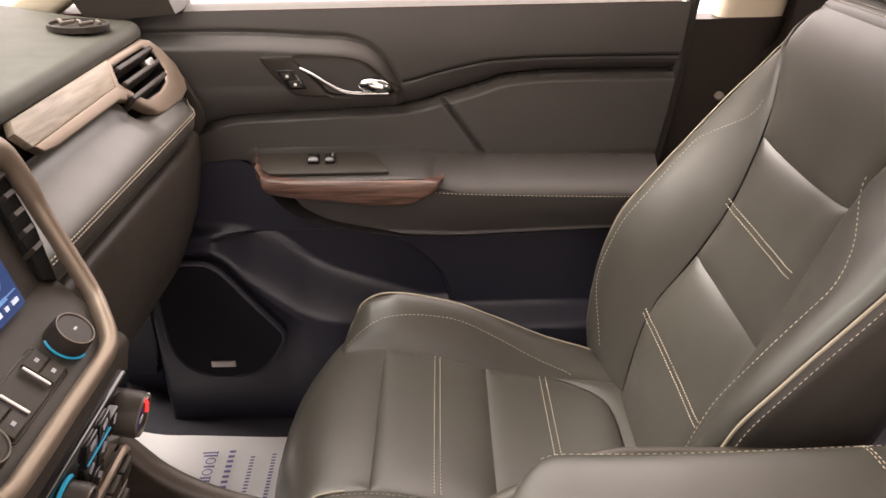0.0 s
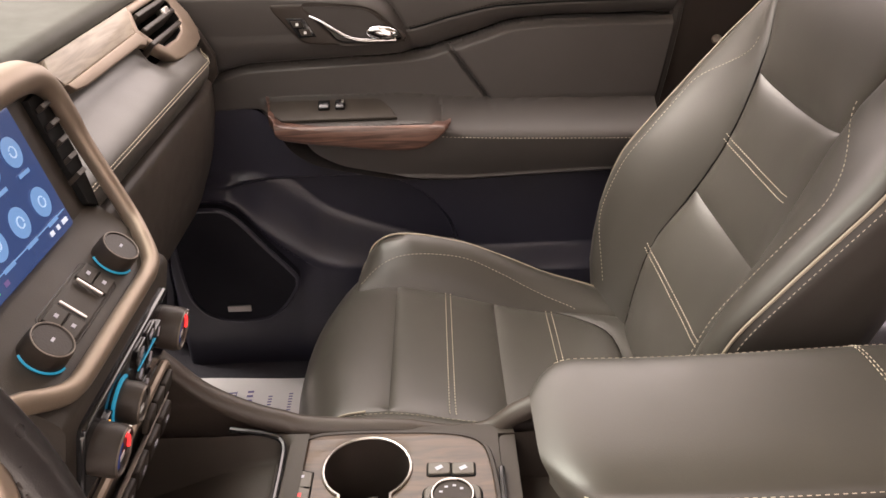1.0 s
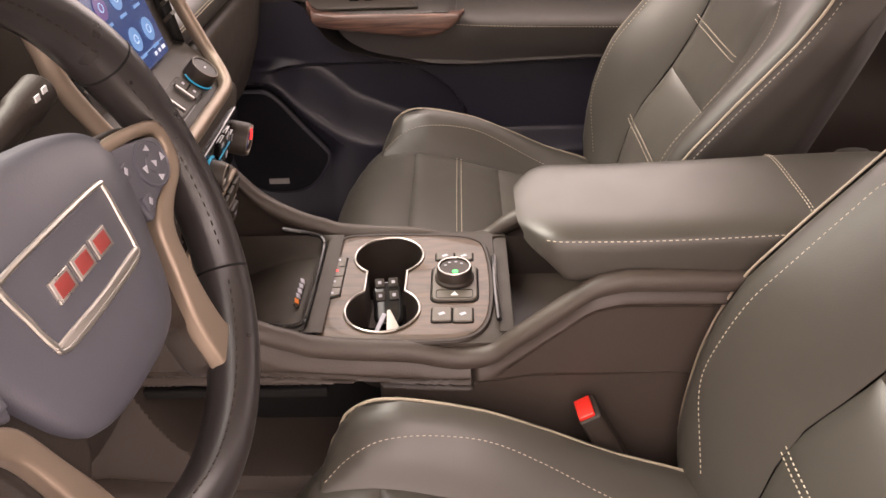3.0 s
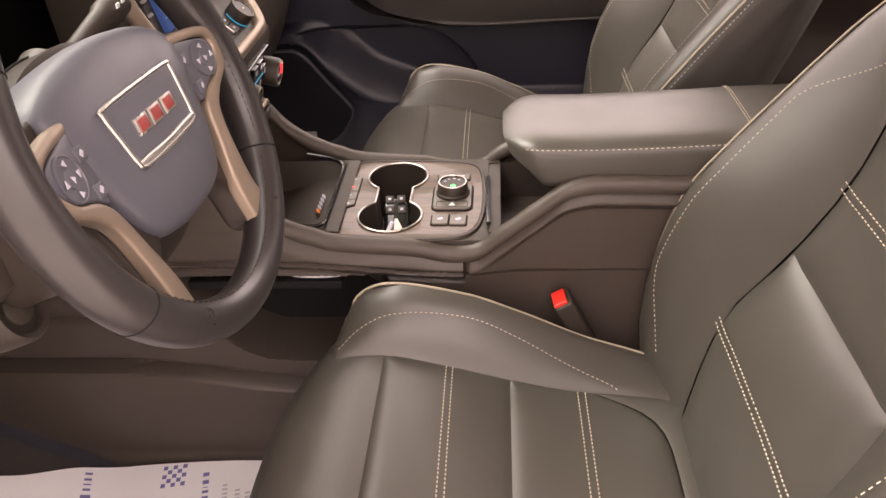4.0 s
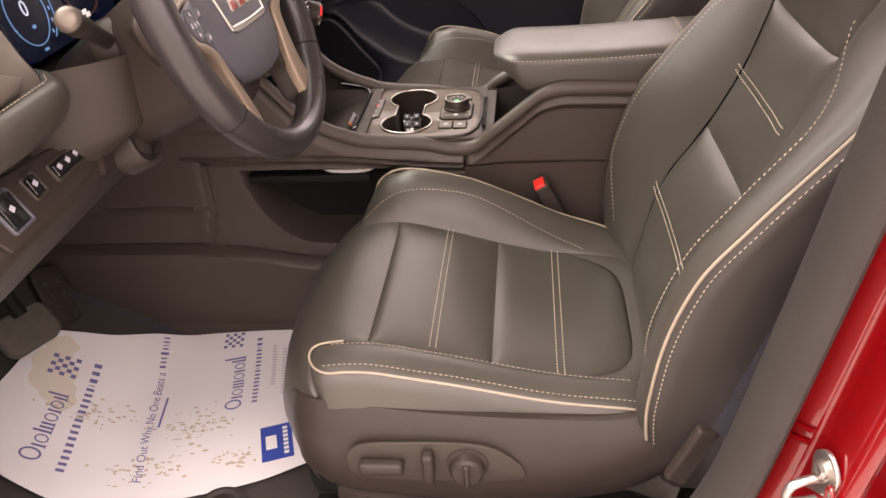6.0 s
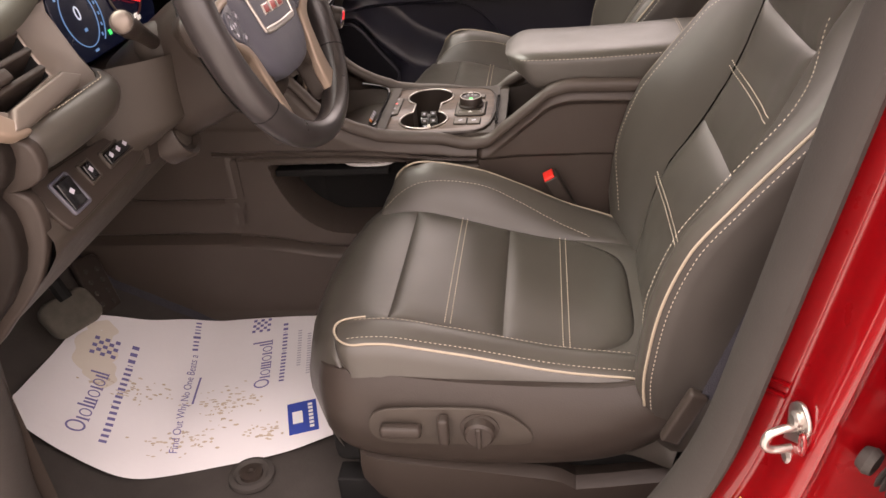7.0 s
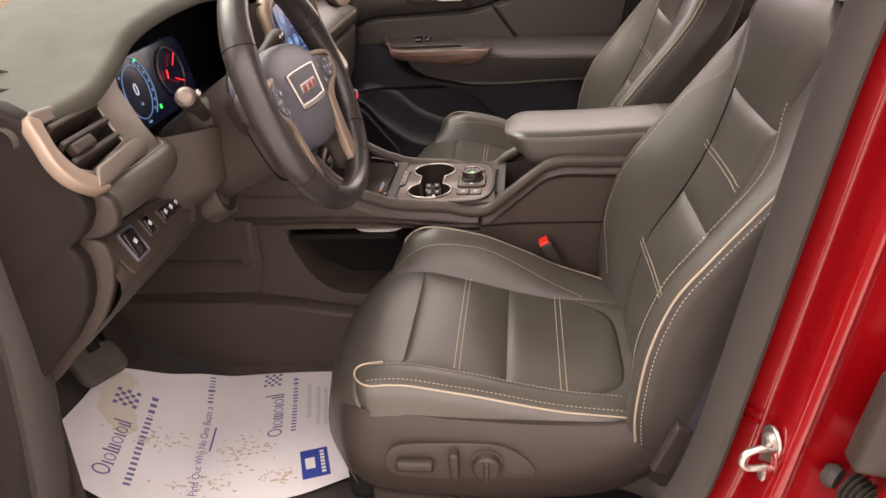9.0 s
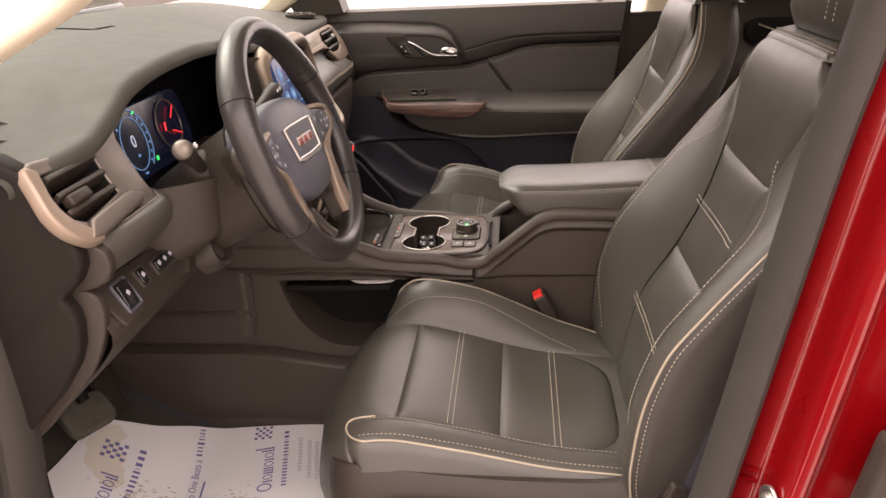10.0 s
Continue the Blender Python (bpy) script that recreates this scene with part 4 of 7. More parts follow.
part("sensor_lid", Geo().grid(lambda u, v: top_pad(0.44 + 0.06 * u, 0.40 + 0.10 * v) + Vector((0, 0, 0.002)), 6, 6), DASH, DASH_T)
sv = part("side_window_vent", Geo().disc(facing(-0.735, -0.625, 1.150, 62) @ Matrix.Diagonal((1.0, 0.8, 1, 1)), [(0.030, -0.02), (0.030, 0.004), (0.026, 0.006), (0.022, 0.0), (0.02, -0.012), (0, -0.012)], 30), HARD, DASH_T)
for k in range(3):
    part("vent_slat", Geo().box(facing(-0.735, -0.625, 1.150, 62) @ Vector((0, -0.010 + 0.010 * k, 0.0)), (0.004, 0.040, 0.002)), HARD, sv)


def extrude(profile, y0, y1, n=24, ends=0.0):
    """A profile of (x, z) drawn along y; ends: how far its last 4 cm swing forward."""
    pts = [Vector(p) for p in spline([(x, z, 0) for x, z in profile], 4 * len(profile))]

    def at(u, v):
        p = pts[min(len(pts) - 1, int(round(u * (len(pts) - 1))))]
        y = y0 + (y1 - y0) * v
        e = ends * step(0.08, 0.0, abs(y1 - y)) if ends else 0
        return Vector((p[0] - e, y, p[1]))
    return Geo().grid(at, len(pts), n)


# passenger's side: oak strip, bronze strip, stitched roll, glove box
mv0 = facing(-0.628, 0.59, 1.088, 25)
part("oak_strip", Geo().slab([(-0.315, 0.0445), (-0.073, 0.0465), (-0.096, 0.0165), (-0.311, 0.0145), (-0.323, 0.033)], 0.010, mv0 @ Matrix.Translation((0, 0, 0.001)), 0.001), OAK, DASH_T, "grey-brown oak strip")
part("bronze_strip", Geo().slab([(-0.311, 0.0142), (-0.0955, 0.0162), (-0.079, 0.003), (-0.090, -0.0035), (-0.105, 0.0015), (-0.275, 0.002), (-0.302, 0.005)], 0.012, mv0 @ Matrix.Translation((0, 0, 0.003)), 0.002), BRONZE, DASH_T, "satin bronze strip")
part("fascia_back", extrude([(-0.668, 1.14), (-0.662, 1.128), (-0.655, 1.10), (-0.652, 1.08)], 0.13, 0.49, 20), HARD, DASH_T)
roll_strip = spline([(-0.634, 0, 1.093), (-0.6415, 0, 1.083), (-0.636, 0, 1.071), (-0.616, 0, 1.057), (-0.598, 0, 1.043), (-0.5885, 0, 1.027), (-0.590, 0, 1.012), (-0.600, 0, 0.998), (-0.615, 0, 0.990)], 44)
roll_vent = spline([(-0.632, 0, 1.052), (-0.622, 0, 1.050), (-0.612, 0, 1.047), (-0.603, 0, 1.042), (-0.594, 0, 1.036), (-0.5885, 0, 1.027), (-0.590, 0, 1.012), (-0.600, 0, 0.998), (-0.615, 0, 0.990)], 44)


def roll_at(u, v):
    """The padded face under the strip; beside the vent its upper part draws down below the bezel."""
    y = 0.115 + 0.587 * v
    k = min(43, int(round(u * 43)))
    p = roll_strip[k].lerp(roll_vent[k], step(0.475, 0.535, y))
    return Vector((p.x - 0.030 * step(0.085, 0.0, 0.702 - y), y, p.z))


part("stitched_roll", Geo().grid(roll_at, 44, 70), LEATHER, DASH_T, "padded leather roll with stitching")
st = Seams(THREAD, DASH_T)
for dz, dx in ((1.0325, -0.5868), (1.0285, -0.5862)):
    st.dashes([(dx - 0.030 * step(0.085, 0, 0.702 - y), y, dz) for y in np.linspace(0.12, 0.695, 60)], 0.0045, 0.0015, 0.0007)
glove = part("glove_box", extrude([(-0.612, 0.988), (-0.602, 0.984), (-0.598, 0.972), (-0.602, 0.93), (-0.618, 0.86), (-0.650, 0.79), (-0.70, 0.745)], 0.125, 0.695, 30, 0.01), SOFT, DASH_T)
part("glove_box_latch", Geo().box((-0.606, 0.19, 0.915), (0.012, 0.05, 0.02), Matrix.Rotation(radians(10), 4, "Y"), 0.004), GLOSSBLACK, glove)
part("lower_cover", extrude([(-0.70, 0.745), (-0.80, 0.72), (-1.0, 0.70), (-1.22, 0.70)], 0.13, 0.70, 12), BLACK, DASH_T)


def vent(m, w, h, slats, bezel_outline, hole, mat, name="air_vent", cx=0.0, cy=0.0):
    v = part(name, Geo().slab(bezel_outline, 0.016, m, 0.004, [hole]), mat, DASH_T, "satin bronze framed air vent")
    part("duct", Geo().loft([[m @ Vector((cx + (x - cx) * k, cy + (y - cy) * k, -d)) for x, y in hole] for d, k in ((0.002, 1.0), (0.05, 0.85), (0.051, 0.02))], True, False), BLACK, v)
    for k in range(slats):
        yy = -h / 2 + h * (k + 0.5) / slats
        part("vent_slat", Geo().box(m @ Vector((cx + 0.004 * (k - 1), cy + yy, -0.010)), (w * 0.88, 0.0065, 0.030), m.to_3x3().to_4x4() @ Matrix.Rotation(radians(-20), 4, "X"), 0.0022), HARD, v)
    return v


mv = facing(-0.628, 0.59, 1.088, 25)
vr = vent(mv, 0.145, 0.056, 3, [(-0.0725, 0.0465), (0.055, 0.047), (0.076, 0.041), (0.095, 0.024), (0.111, -0.004), (0.109, -0.028), (0.096, -0.043), (0.062, -0.048), (0.0, -0.046), (-0.028, -0.041), (-0.060, -0.018), (-0.079, 0.002), (-0.0945, 0.016)],
          [(-0.066, 0.036), (0.041, 0.036), (0.066, 0.023), (0.067, -0.003), (0.046, -0.016), (0.014, -0.020), (-0.034, -0.018), (-0.054, -0.005), (-0.077, 0.017)], BRONZE, cx=-0.008, cy=0.008)
part("vent_tab", Geo().box(mv @ Vector((0.030, 0.016, -0.002)), (0.024, 0.012, 0.012), mv.to_3x3().to_4x4(), 0.003), SILVER, vr)

# driver's side: corner vent, ledge, switch panel, cluster
ml = facing(-0.622, -0.635, 1.088, 33)
vl = vent(ml, 0.112, 0.060, 3, [(-0.090, 0.055), (-0.066, 0.061), (0.0, 0.054), (0.063, 0.051), (0.112, 0.054), (0.098, 0.040), (0.086, -0.011), (0.085, -0.034), (0.062, -0.058), (0.046, -0.064), (0.040, -0.040), (-0.058, -0.043), (-0.078, -0.036), (-0.088, -0.010), (-0.090, 0.015), (-0.082, 0.036)],
          [(-0.066, 0.043), (0.034, 0.038), (0.026, 0.006), (0.026, -0.012), (-0.056, -0.020), (-0.077, -0.006), (-0.080, 0.0157)], PEWTER, cx=-0.022, cy=0.012)
part("vent_sill", Geo().slab([(-0.066, -0.027), (-0.058, -0.0205), (0.033, -0.0155), (0.056, -0.0285), (0.042, -0.037), (-0.058, -0.042), (-0.078, -0.038)], 0.022, ml @ Matrix.Translation((0, 0, 0.008)), 0.004), PEWTER, vl)
part("bright_edge", Geo().slab([tuple(p)[:2] for p in spline([(x, y, 0) for x, y in ((-0.088, 0.056), (-0.0975, 0.030), (-0.105, 0.004), (-0.100, -0.020), (-0.080, -0.041), (-0.060, -0.046), (-0.058, -0.040), (-0.066, -0.027), (-0.0806, -0.007), (-0.083, 0.015), (-0.076, 0.035), (-0.072, 0.049))], 60, True)], 0.016, ml @ Matrix.Translation((0, 0, 0.006)), 0.004), BRONZE, vl, "bright bronze edge")
part("vent_tab", Geo().box(ml @ Vector((-0.046, 0.006, 0.002)), (0.040, 0.013, 0.014), ml.to_3x3().to_4x4(), 0.004), HARD, vl)
led = [spline([(-0.66, y, 1.058), (-0.61 - d, y, 1.0575), (-0.582 - d, y, 1.0545), (-0.570 - d, y, 1.047), (-0.566 - d, y, 1.036), (-0.570 - d, y, 1.022), (-0.582 - d, y, 1.008), (-0.60 - d, y, 1.000), (-0.66, y, 0.994)], 40)
       for y, d in ((-0.706, 0.042), (-0.700, 0.032), (-0.685, 0.024), (-0.66, 0.018), (-0.63, 0.015), (-0.58, 0.014), (-0.55, 0.018), (-0.532, 0.026), (-0.522, 0.036), (-0.517, 0.046))]
part("ledge", Geo().loft(led, False, False), LEATHER, DASH_T, "small padded stitched ledge")
part("stitching", Geo().dashes([(-0.595 - 0.010 * step(-0.63, -0.69, y) - 0.016 * step(-0.56, -0.53, y), y, 1.0556) for y in np.linspace(-0.69, -0.53, 40)]), THREAD, DASH_T)
knee_line = [(-0.640, 1.002), (-0.634, 0.996), (-0.628, 0.986), (-0.613, 0.960), (-0.606, 0.946), (-0.6055, 0.936), (-0.611, 0.922), (-0.64, 0.890), (-0.72, 0.818), (-0.90, 0.74)]
part("knee_panel", extrude(knee_line, -0.705, -0.13, 40), SOFT, DASH_T, "sloping dark panel under the wheel")
ms = facing(-0.612, -0.575, 0.962, 30)
sw = part("switch_panel", Geo().slab([tuple(p)[:2] for p in spline([(x, y, 0) for x, y in ((-0.108, 0.030), (-0.06, 0.031), (0.0, 0.026), (0.060, 0.019), (0.079, 0.008), (0.076, -0.012), (0.050, -0.021), (-0.02, -0.024), (-0.090, -0.025), (-0.108, -0.018))], 60, True)], 0.006, ms @ Matrix.Translation((0, 0, 0.003)), 0.002), HARD, DASH_T)


def dash_switch(x, y, w, h, marks):
    """A rocker in its raised satin bezel."""
    bz = part("switch_bezel", Geo().slab(rounded(w + 0.010, h + 0.009, 0.004), 0.006, ms @ Matrix.Translation((x, y, 0.0062)), 0.0018, [rounded(w + 0.002, h + 0.002, 0.002)[::-1]]), SOFT if w < 0.02 or w > 0.03 else AIRBAG, sw)
    part("rocker", Geo().box(ms @ Vector((x, y, 0.0035)), (w, h, 0.008), ms.to_3x3().to_4x4() @ Matrix.Rotation(radians(7), 4, "X"), 0.0016), GLOSSBLACK, bz)
    for mx in marks:
        part("symbol", Geo().box(ms @ Vector((x + mx, y + 0.001, 0.0079)), (0.006, 0.0055, 0.0008), ms.to_3x3().to_4x4() @ Matrix.Rotation(0.4, 4, "Z"), 0.0003), GREYINK, bz)


dash_switch(-0.074, 0.003, 0.024, 0.031, (0.0,))
dash_switch(-0.029, 0.0065, 0.014, 0.018, (0.0,))
dash_switch(0.029, 0.0035, 0.048, 0.013, (-0.016, 0.0, 0.016))
# cluster binnacle
part("binnacle", Geo().grid(lambda u, v: (lambda y: Vector((lip_x(y) - 0.008 - 0.10 * v, y, lip(y) - 0.016 - 0.012 * v)))(-0.56 + 0.42 * u), 30, 8), BLACK, DASH_T)
part("binnacle_back", Geo().box((-0.735, -0.185, 1.045), (0.02, 0.63, 0.21)), BLACK, DASH_T)
part("cluster_frame", Geo().loft([[ml @ Vector((x + k, y, d)) for x, y in ((0.060, 0.056), (0.112, 0.056), (0.098, 0.040), (0.090, 0.015), (0.086, -0.011), (0.085, -0.034), (0.062, -0.058))] for k, d in ((0.0, -0.001), (0.004, -0.010), (0.02, -0.075))], False, False), PEWTER, DASH_T, "dark bronze frame of the instruments")
mc = facing(-0.684, -0.337, 1.083, 12)
cl = part("instrument_display", Geo().slab([(x - 0.012, y + 0.002) for x, y in rounded(0.232, 0.100, 0.03)], 0.01, mc, 0.002), GAUGE, DASH_T, "lit digital instrument cluster")
part("gauge_ring", Geo().tube([mc @ Vector((-0.080 + 0.034 * math.cos(a), 0.003 + 0.037 * math.sin(a), 0.001)) for a in np.linspace(0, 2 * math.pi, 48, endpoint=False)], 0.0007, 6, True), ICON, cl)
part("gauge_ring", Geo().tube([mc @ Vector((-0.080 + 0.047 * math.cos(a), 0.003 + 0.047 * math.sin(a), 0.001)) for a in np.linspace(-0.9, 1.9, 24)], 0.0008, 6), ICON, cl)
part("speed_figure", Geo().text("0", 0.024, mc @ Matrix.Translation((-0.082, 0.006, 0.0014))), ICONLIT, cl, "lit white figure 0")
g = Geo()
for a in np.linspace(-0.8, 1.1, 7):
    g.box(mc @ Vector((-0.080 + 0.041 * math.cos(a), 0.003 + 0.042 * math.sin(a), 0.0012)), (0.003, 0.004, 0.0006), mc.to_3x3().to_4x4())
g.box(mc @ Vector((-0.078, -0.040, 0.0012)), (0.008, 0.003, 0.0006), mc.to_3x3().to_4x4())
g.box(mc @ Vector((-0.080, -0.014, 0.0012)), (0.006, 0.004, 0.0006), mc.to_3x3().to_4x4())
g.box(mc @ Vector((-0.112, 0.03, 0.0012)), (0.004, 0.003, 0.0006), mc.to_3x3().to_4x4())
tagged(part("gauge_mark", g, ICON, cl), kind="stuff")
part("lit_sign", Geo().box(mc @ Vector((-0.034, -0.030, 0.0012)), (0.006, 0.006, 0.0008), mc.to_3x3().to_4x4()), GREENGLOW, cl)
part("lit_sign", Geo().box(mc @ Vector((-0.055, 0.042, 0.0012)), (0.006, 0.0035, 0.0008), mc.to_3x3().to_4x4()), GREENGLOW, cl)
part("gauge_ring", Geo().tube([mc @ Vector((0.034 + 0.039 * math.cos(a), 0.005 + 0.036 * math.sin(a), 0.002)) for a in np.linspace(0, 2 * math.pi, 48, endpoint=False)], 0.0016, 6, True), PEWTER, cl)
part("needle", Geo().tube([mc @ Vector((0.042, 0.012, 0.004)), mc @ Vector((0.060, 0.028, 0.004))], 0.0008, 6), REDGLOW, cl)
part("needle", Geo().tube([mc @ Vector((0.036, -0.006, 0.004)), mc @ Vector((0.062, -0.016, 0.004))], 0.0008, 6), REDGLOW, cl)
part("lit_sign", Geo().tube([mc @ Vector((0.016, -0.002, 0.003)), mc @ Vector((0.020, 0.010, 0.003))], 0.0012, 6), REDGLOW, cl)
part("cluster_shelf", Geo().loft([[Vector((x, y, z)) for x, z in p] for y, p in (
    (-0.50, [(-0.70, 1.02), (-0.60, 1.02), (-0.592, 0.99), (-0.60, 0.93), (-0.70, 0.90)]),
    (-0.40, [(-0.70, 1.02), (-0.60, 1.01), (-0.59, 0.98), (-0.60, 0.92), (-0.70, 0.90)]),
    (-0.14, [(-0.70, 1.03), (-0.61, 1.03), (-0.60, 0.98), (-0.61, 0.90), (-0.70, 0.88)]))]), HARD, DASH_T)
mstart = facing(-0.574, -0.447, 0.946, 22)
stb = part("round_socket", Geo().disc(mstart, [(0.030, -0.03), (0.030, -0.002), (0.027, 0.002), (0.023, 0.0), (0.021, -0.006), (0, -0.006)], 32), HARD, DASH_T)
part("socket_face", Geo().disc(mstart, [(0.015, -0.008), (0.015, -0.003), (0.012, -0.001), (0, -0.001)], 24), SOFT, stb)
def boss(u, v):
    y = -0.575 + 0.40 * u
    foot = 0.944 - 0.036 * step(-0.46, -0.24, y)
    z = foot + (1.052 - foot) * v
    lift = step(-0.555, -0.465, y) * step(-0.20, -0.315, y)
    x = -0.612 + 0.048 * lift * (0.35 + 0.65 * step(0.0, 0.30, v)) - 0.030 * v * (1 - lift) + 0.010 * lift * v
    return Vector((x - 0.012 * step(0.06, 0.0, v), y, z))


part("column_boss", Geo().grid(boss, 60, 36), SOFT, DASH_T, "smooth plastic boss round the steering column")
# end caps towards the doors
side_pose = lambda y: Matrix(((1, 0, 0, 0), (0, 0, -1, y), (0, 1, 0, 0), (0, 0, 0, 1)))
cap = [(-0.99, 1.15), (-0.80, 1.155), (-0.690, 1.152), (-0.677, 1.149), (-0.651, 1.133), (-0.632, 1.089), (-0.612, 1.055), (-0.608, 1.042), (-0.609, 1.030), (-0.618, 1.012), (-0.634, 0.999), (-0.637, 0.993), (-0.629, 0.979), (-0.6275, 0.962), (-0.631, 0.938), (-0.641, 0.914), (-0.668, 0.877), (-0.721, 0.824), (-0.76, 0.79), (-0.99, 0.70)]
part("end_cap", Geo().slab(cap, 0.030, side_pose(-0.7275), 0.007), SHADED_CAP, DASH_T, "end panel towards the driver's door, shade put into its dark colour")
for lobe in ([(-0.66, 1.053), (-0.612, 1.0515), (-0.594, 1.044), (-0.588, 1.031), (-0.589, 1.018), (-0.598, 1.006), (-0.622, 0.997), (-0.66, 0.996)],
             [(-0.66, 1.002), (-0.630, 1.000), (-0.613, 0.992), (-0.607, 0.976), (-0.6085, 0.955), (-0.617, 0.928), (-0.638, 0.892), (-0.680, 0.848), (-0.72, 0.81), (-0.76, 0.80)]):
    part("edge_strip", Geo().slab([tuple(p)[:2] for p in spline([(x, z, 0) for x, z in lobe], 60, True)], 0.016, side_pose(-0.7085), 0.004), HARD, DASH_T)
part("end_cap", Geo().slab([(x, z) for x, z in [(-0.99, 1.14), (-0.68, 1.125), (-0.62, 1.06), (-0.60, 1.02), (-0.60, 0.99), (-0.63, 0.95), (-0.66, 0.80), (-0.99, 0.72)]], 0.012, Matrix(((1, 0, 0, 0), (0, 0, -1, 0.702), (0, 1, 0, 0), (0, 0, 0, 1))), 0.003), HARD, DASH_T)

# ---- centre stack ----
STACK = thing("center_stack", (-0.55, 0, 0.82), "centre stack with lit touch screen, control knobs and bronze frame", "control panel")
side = [(-0.66, 1.158), (-0.585, 1.158), (-0.594, 1.146), (-0.567, 1.042), (-0.545, 1.028), (-0.519, 1.004), (-0.508, 0.994), (-0.506, 0.988), (-0.526, 0.905), (-0.545, 0.895), (-0.56, 0.84), (-0.60, 0.82), (-0.66, 0.80)]
part("body", Geo().loft([[Vector((x, y * (1 + 0.24 * step(1.0, 1.07, z)), z)) for x, z in side] for y in (-0.112, -0.108, 0.108, 0.112)]), SOFT, STACK)
mscr = facing(-0.578, 0, 1.094, 15)
mk2 = facing(-0.5415, 0, 1.0235, 48)
frame_path = [mscr @ Vector((sx, sy, 0.008)) for sx, sy in ((0.0, 0.066), (0.08, 0.066), (0.118, 0.060), (0.136, 0.046), (0.144, 0.020), (0.146, -0.010))] + [mk2 @ Vector((sx, sy, 0.005)) for sx, sy in ((0.134, 0.002), (0.112, -0.020), (0.094, -0.034), (0.078, -0.0395), (0.05, -0.0405), (0.0, -0.0405))]
frame_path = frame_path + [Vector((p.x, -p.y, p.z)) for p in frame_path[-2:0:-1]]
part("bronze_frame", Geo().tube(spline(frame_path, 140, True), lambda k: 0.0085 + 0.009 * max(0.0, math.cos(2 * math.pi * k)) ** 2, 12, True, 0.85), BRONZE, STACK, "satin bronze frame")
scr = part("touch_screen", Geo().slab(rounded(0.158, 0.104, 0.004), 0.010, mscr @ Matrix.Translation((0, 0, 0.004)), 0.001), SCREEN, STACK, "lit blue touch screen with round icons")
for k in range(8):
    c = mscr @ Matrix.Translation((-0.055 + 0.036 * (k % 4), 0.022 - 0.042 * (k // 4), 0.0045))
    b = part("icon", Geo().disc(c, [(0.0118, 0), (0.0118, 0.0005), (0, 0.0006)], 28), PINK if k == 1 else ICON, scr)
    part("icon_mark", Geo().tube([c @ Vector((0.0042 * math.cos(a), 0.0042 * math.sin(a), 0.001)) for a in np.linspace(k, k + 5.9, 14)], 0.0006, 5), ICONMARK, b)
    part("caption_bar", Geo().box(c @ Vector((0, -0.0175, 0.0004)), (0.016, 0.003, 0.0005), mscr.to_3x3().to_4x4()), ICON, scr)
part("status_line", Geo().box(mscr @ Vector((0, -0.037, 0.0045)), (0.15, 0.0008, 0.0005), mscr.to_3x3().to_4x4()), ICON, scr)
for x, w in ((0.045, 0.008), (0.056, 0.006), (0.068, 0.012), (-0.03, 0.008), (-0.045, 0.008), (-0.06, 0.008)):
    part("status_mark", Geo().box(mscr @ Vector((x, -0.044, 0.0045)), (w * 0.7, 0.0035, 0.0006), mscr.to_3x3().to_4x4()), (ICONLIT if x > 0 else (PINK if x == -0.03 else GREENGLOW)), scr)
for sg in (-1, 1):
    v = part("slim_vent", Geo().slab([(-0.016, 0.045), (0.010, 0.047), (0.012, -0.014), (0.002, -0.058), (-0.012, -0.050)] if sg > 0 else [(0.016, 0.045), (0.012, -0.050), (-0.002, -0.058), (-0.012, -0.014), (-0.010, 0.047)], 0.006, mscr @ Matrix.Translation((sg * 0.124, 0.0, 0.004)), 0.0008), BLACK, STACK)
    for k in range(5):
        part("fin", Geo().box(mscr @ Vector((sg * (0.119 - 0.0005 * k), 0.034 - 0.0150 * k, 0.004)), (0.014, 0.004, 0.014), mscr.to_3x3().to_4x4() @ Matrix.Rotation(radians(-25), 4, "X"), 0.0005), SOFT, v)
for sg in (-1, 1):
    m = mk2 @ Matrix.Translation((sg * 0.066, -0.0105, 0.0))
    kn = part("control_knob", Geo().disc(m, [(0.0165, 0), (0.0160, 0.015), (0.0152, 0.0175), (0.0135, 0.018), (0.013, 0.0172), (0, 0.0172)], 36), HARD, STACK)
    part("lit_ring", Geo().tube([m @ Vector((0.0170 * math.cos(a), 0.0170 * math.sin(a), 0.003)) for a in np.linspace(2.4, 4.6, 24)], 0.0009, 6), BLUEGLOW, kn, "blue lit ring")
    part("knob_rim", Geo().tube([m @ Vector((0.0146 * math.cos(a), 0.0146 * math.sin(a), 0.0176)) for a in np.linspace(0, 2 * math.pi, 36, endpoint=False)], 0.0006, 6, True), PEWTER, kn)
    part("symbol", Geo().box(m @ Vector((0, 0, 0.0173)), (0.004, 0.002, 0.0006), m.to_3x3().to_4x4()), GREYINK, kn)
kp = part("button_plate", Geo().slab(rounded(0.082, 0.029, 0.004), 0.004, mk2 @ Matrix.Translation((0.0, -0.0095, 0.002)), 0.001), SOFT, STACK)
part("lit_edge", Geo().tube([mk2 @ Vector((x, y - 0.0095, 0.001)) for x, y in rounded(0.085, 0.032, 0.005)], 0.0003, 5, True), GLOSSBLACK, kp)
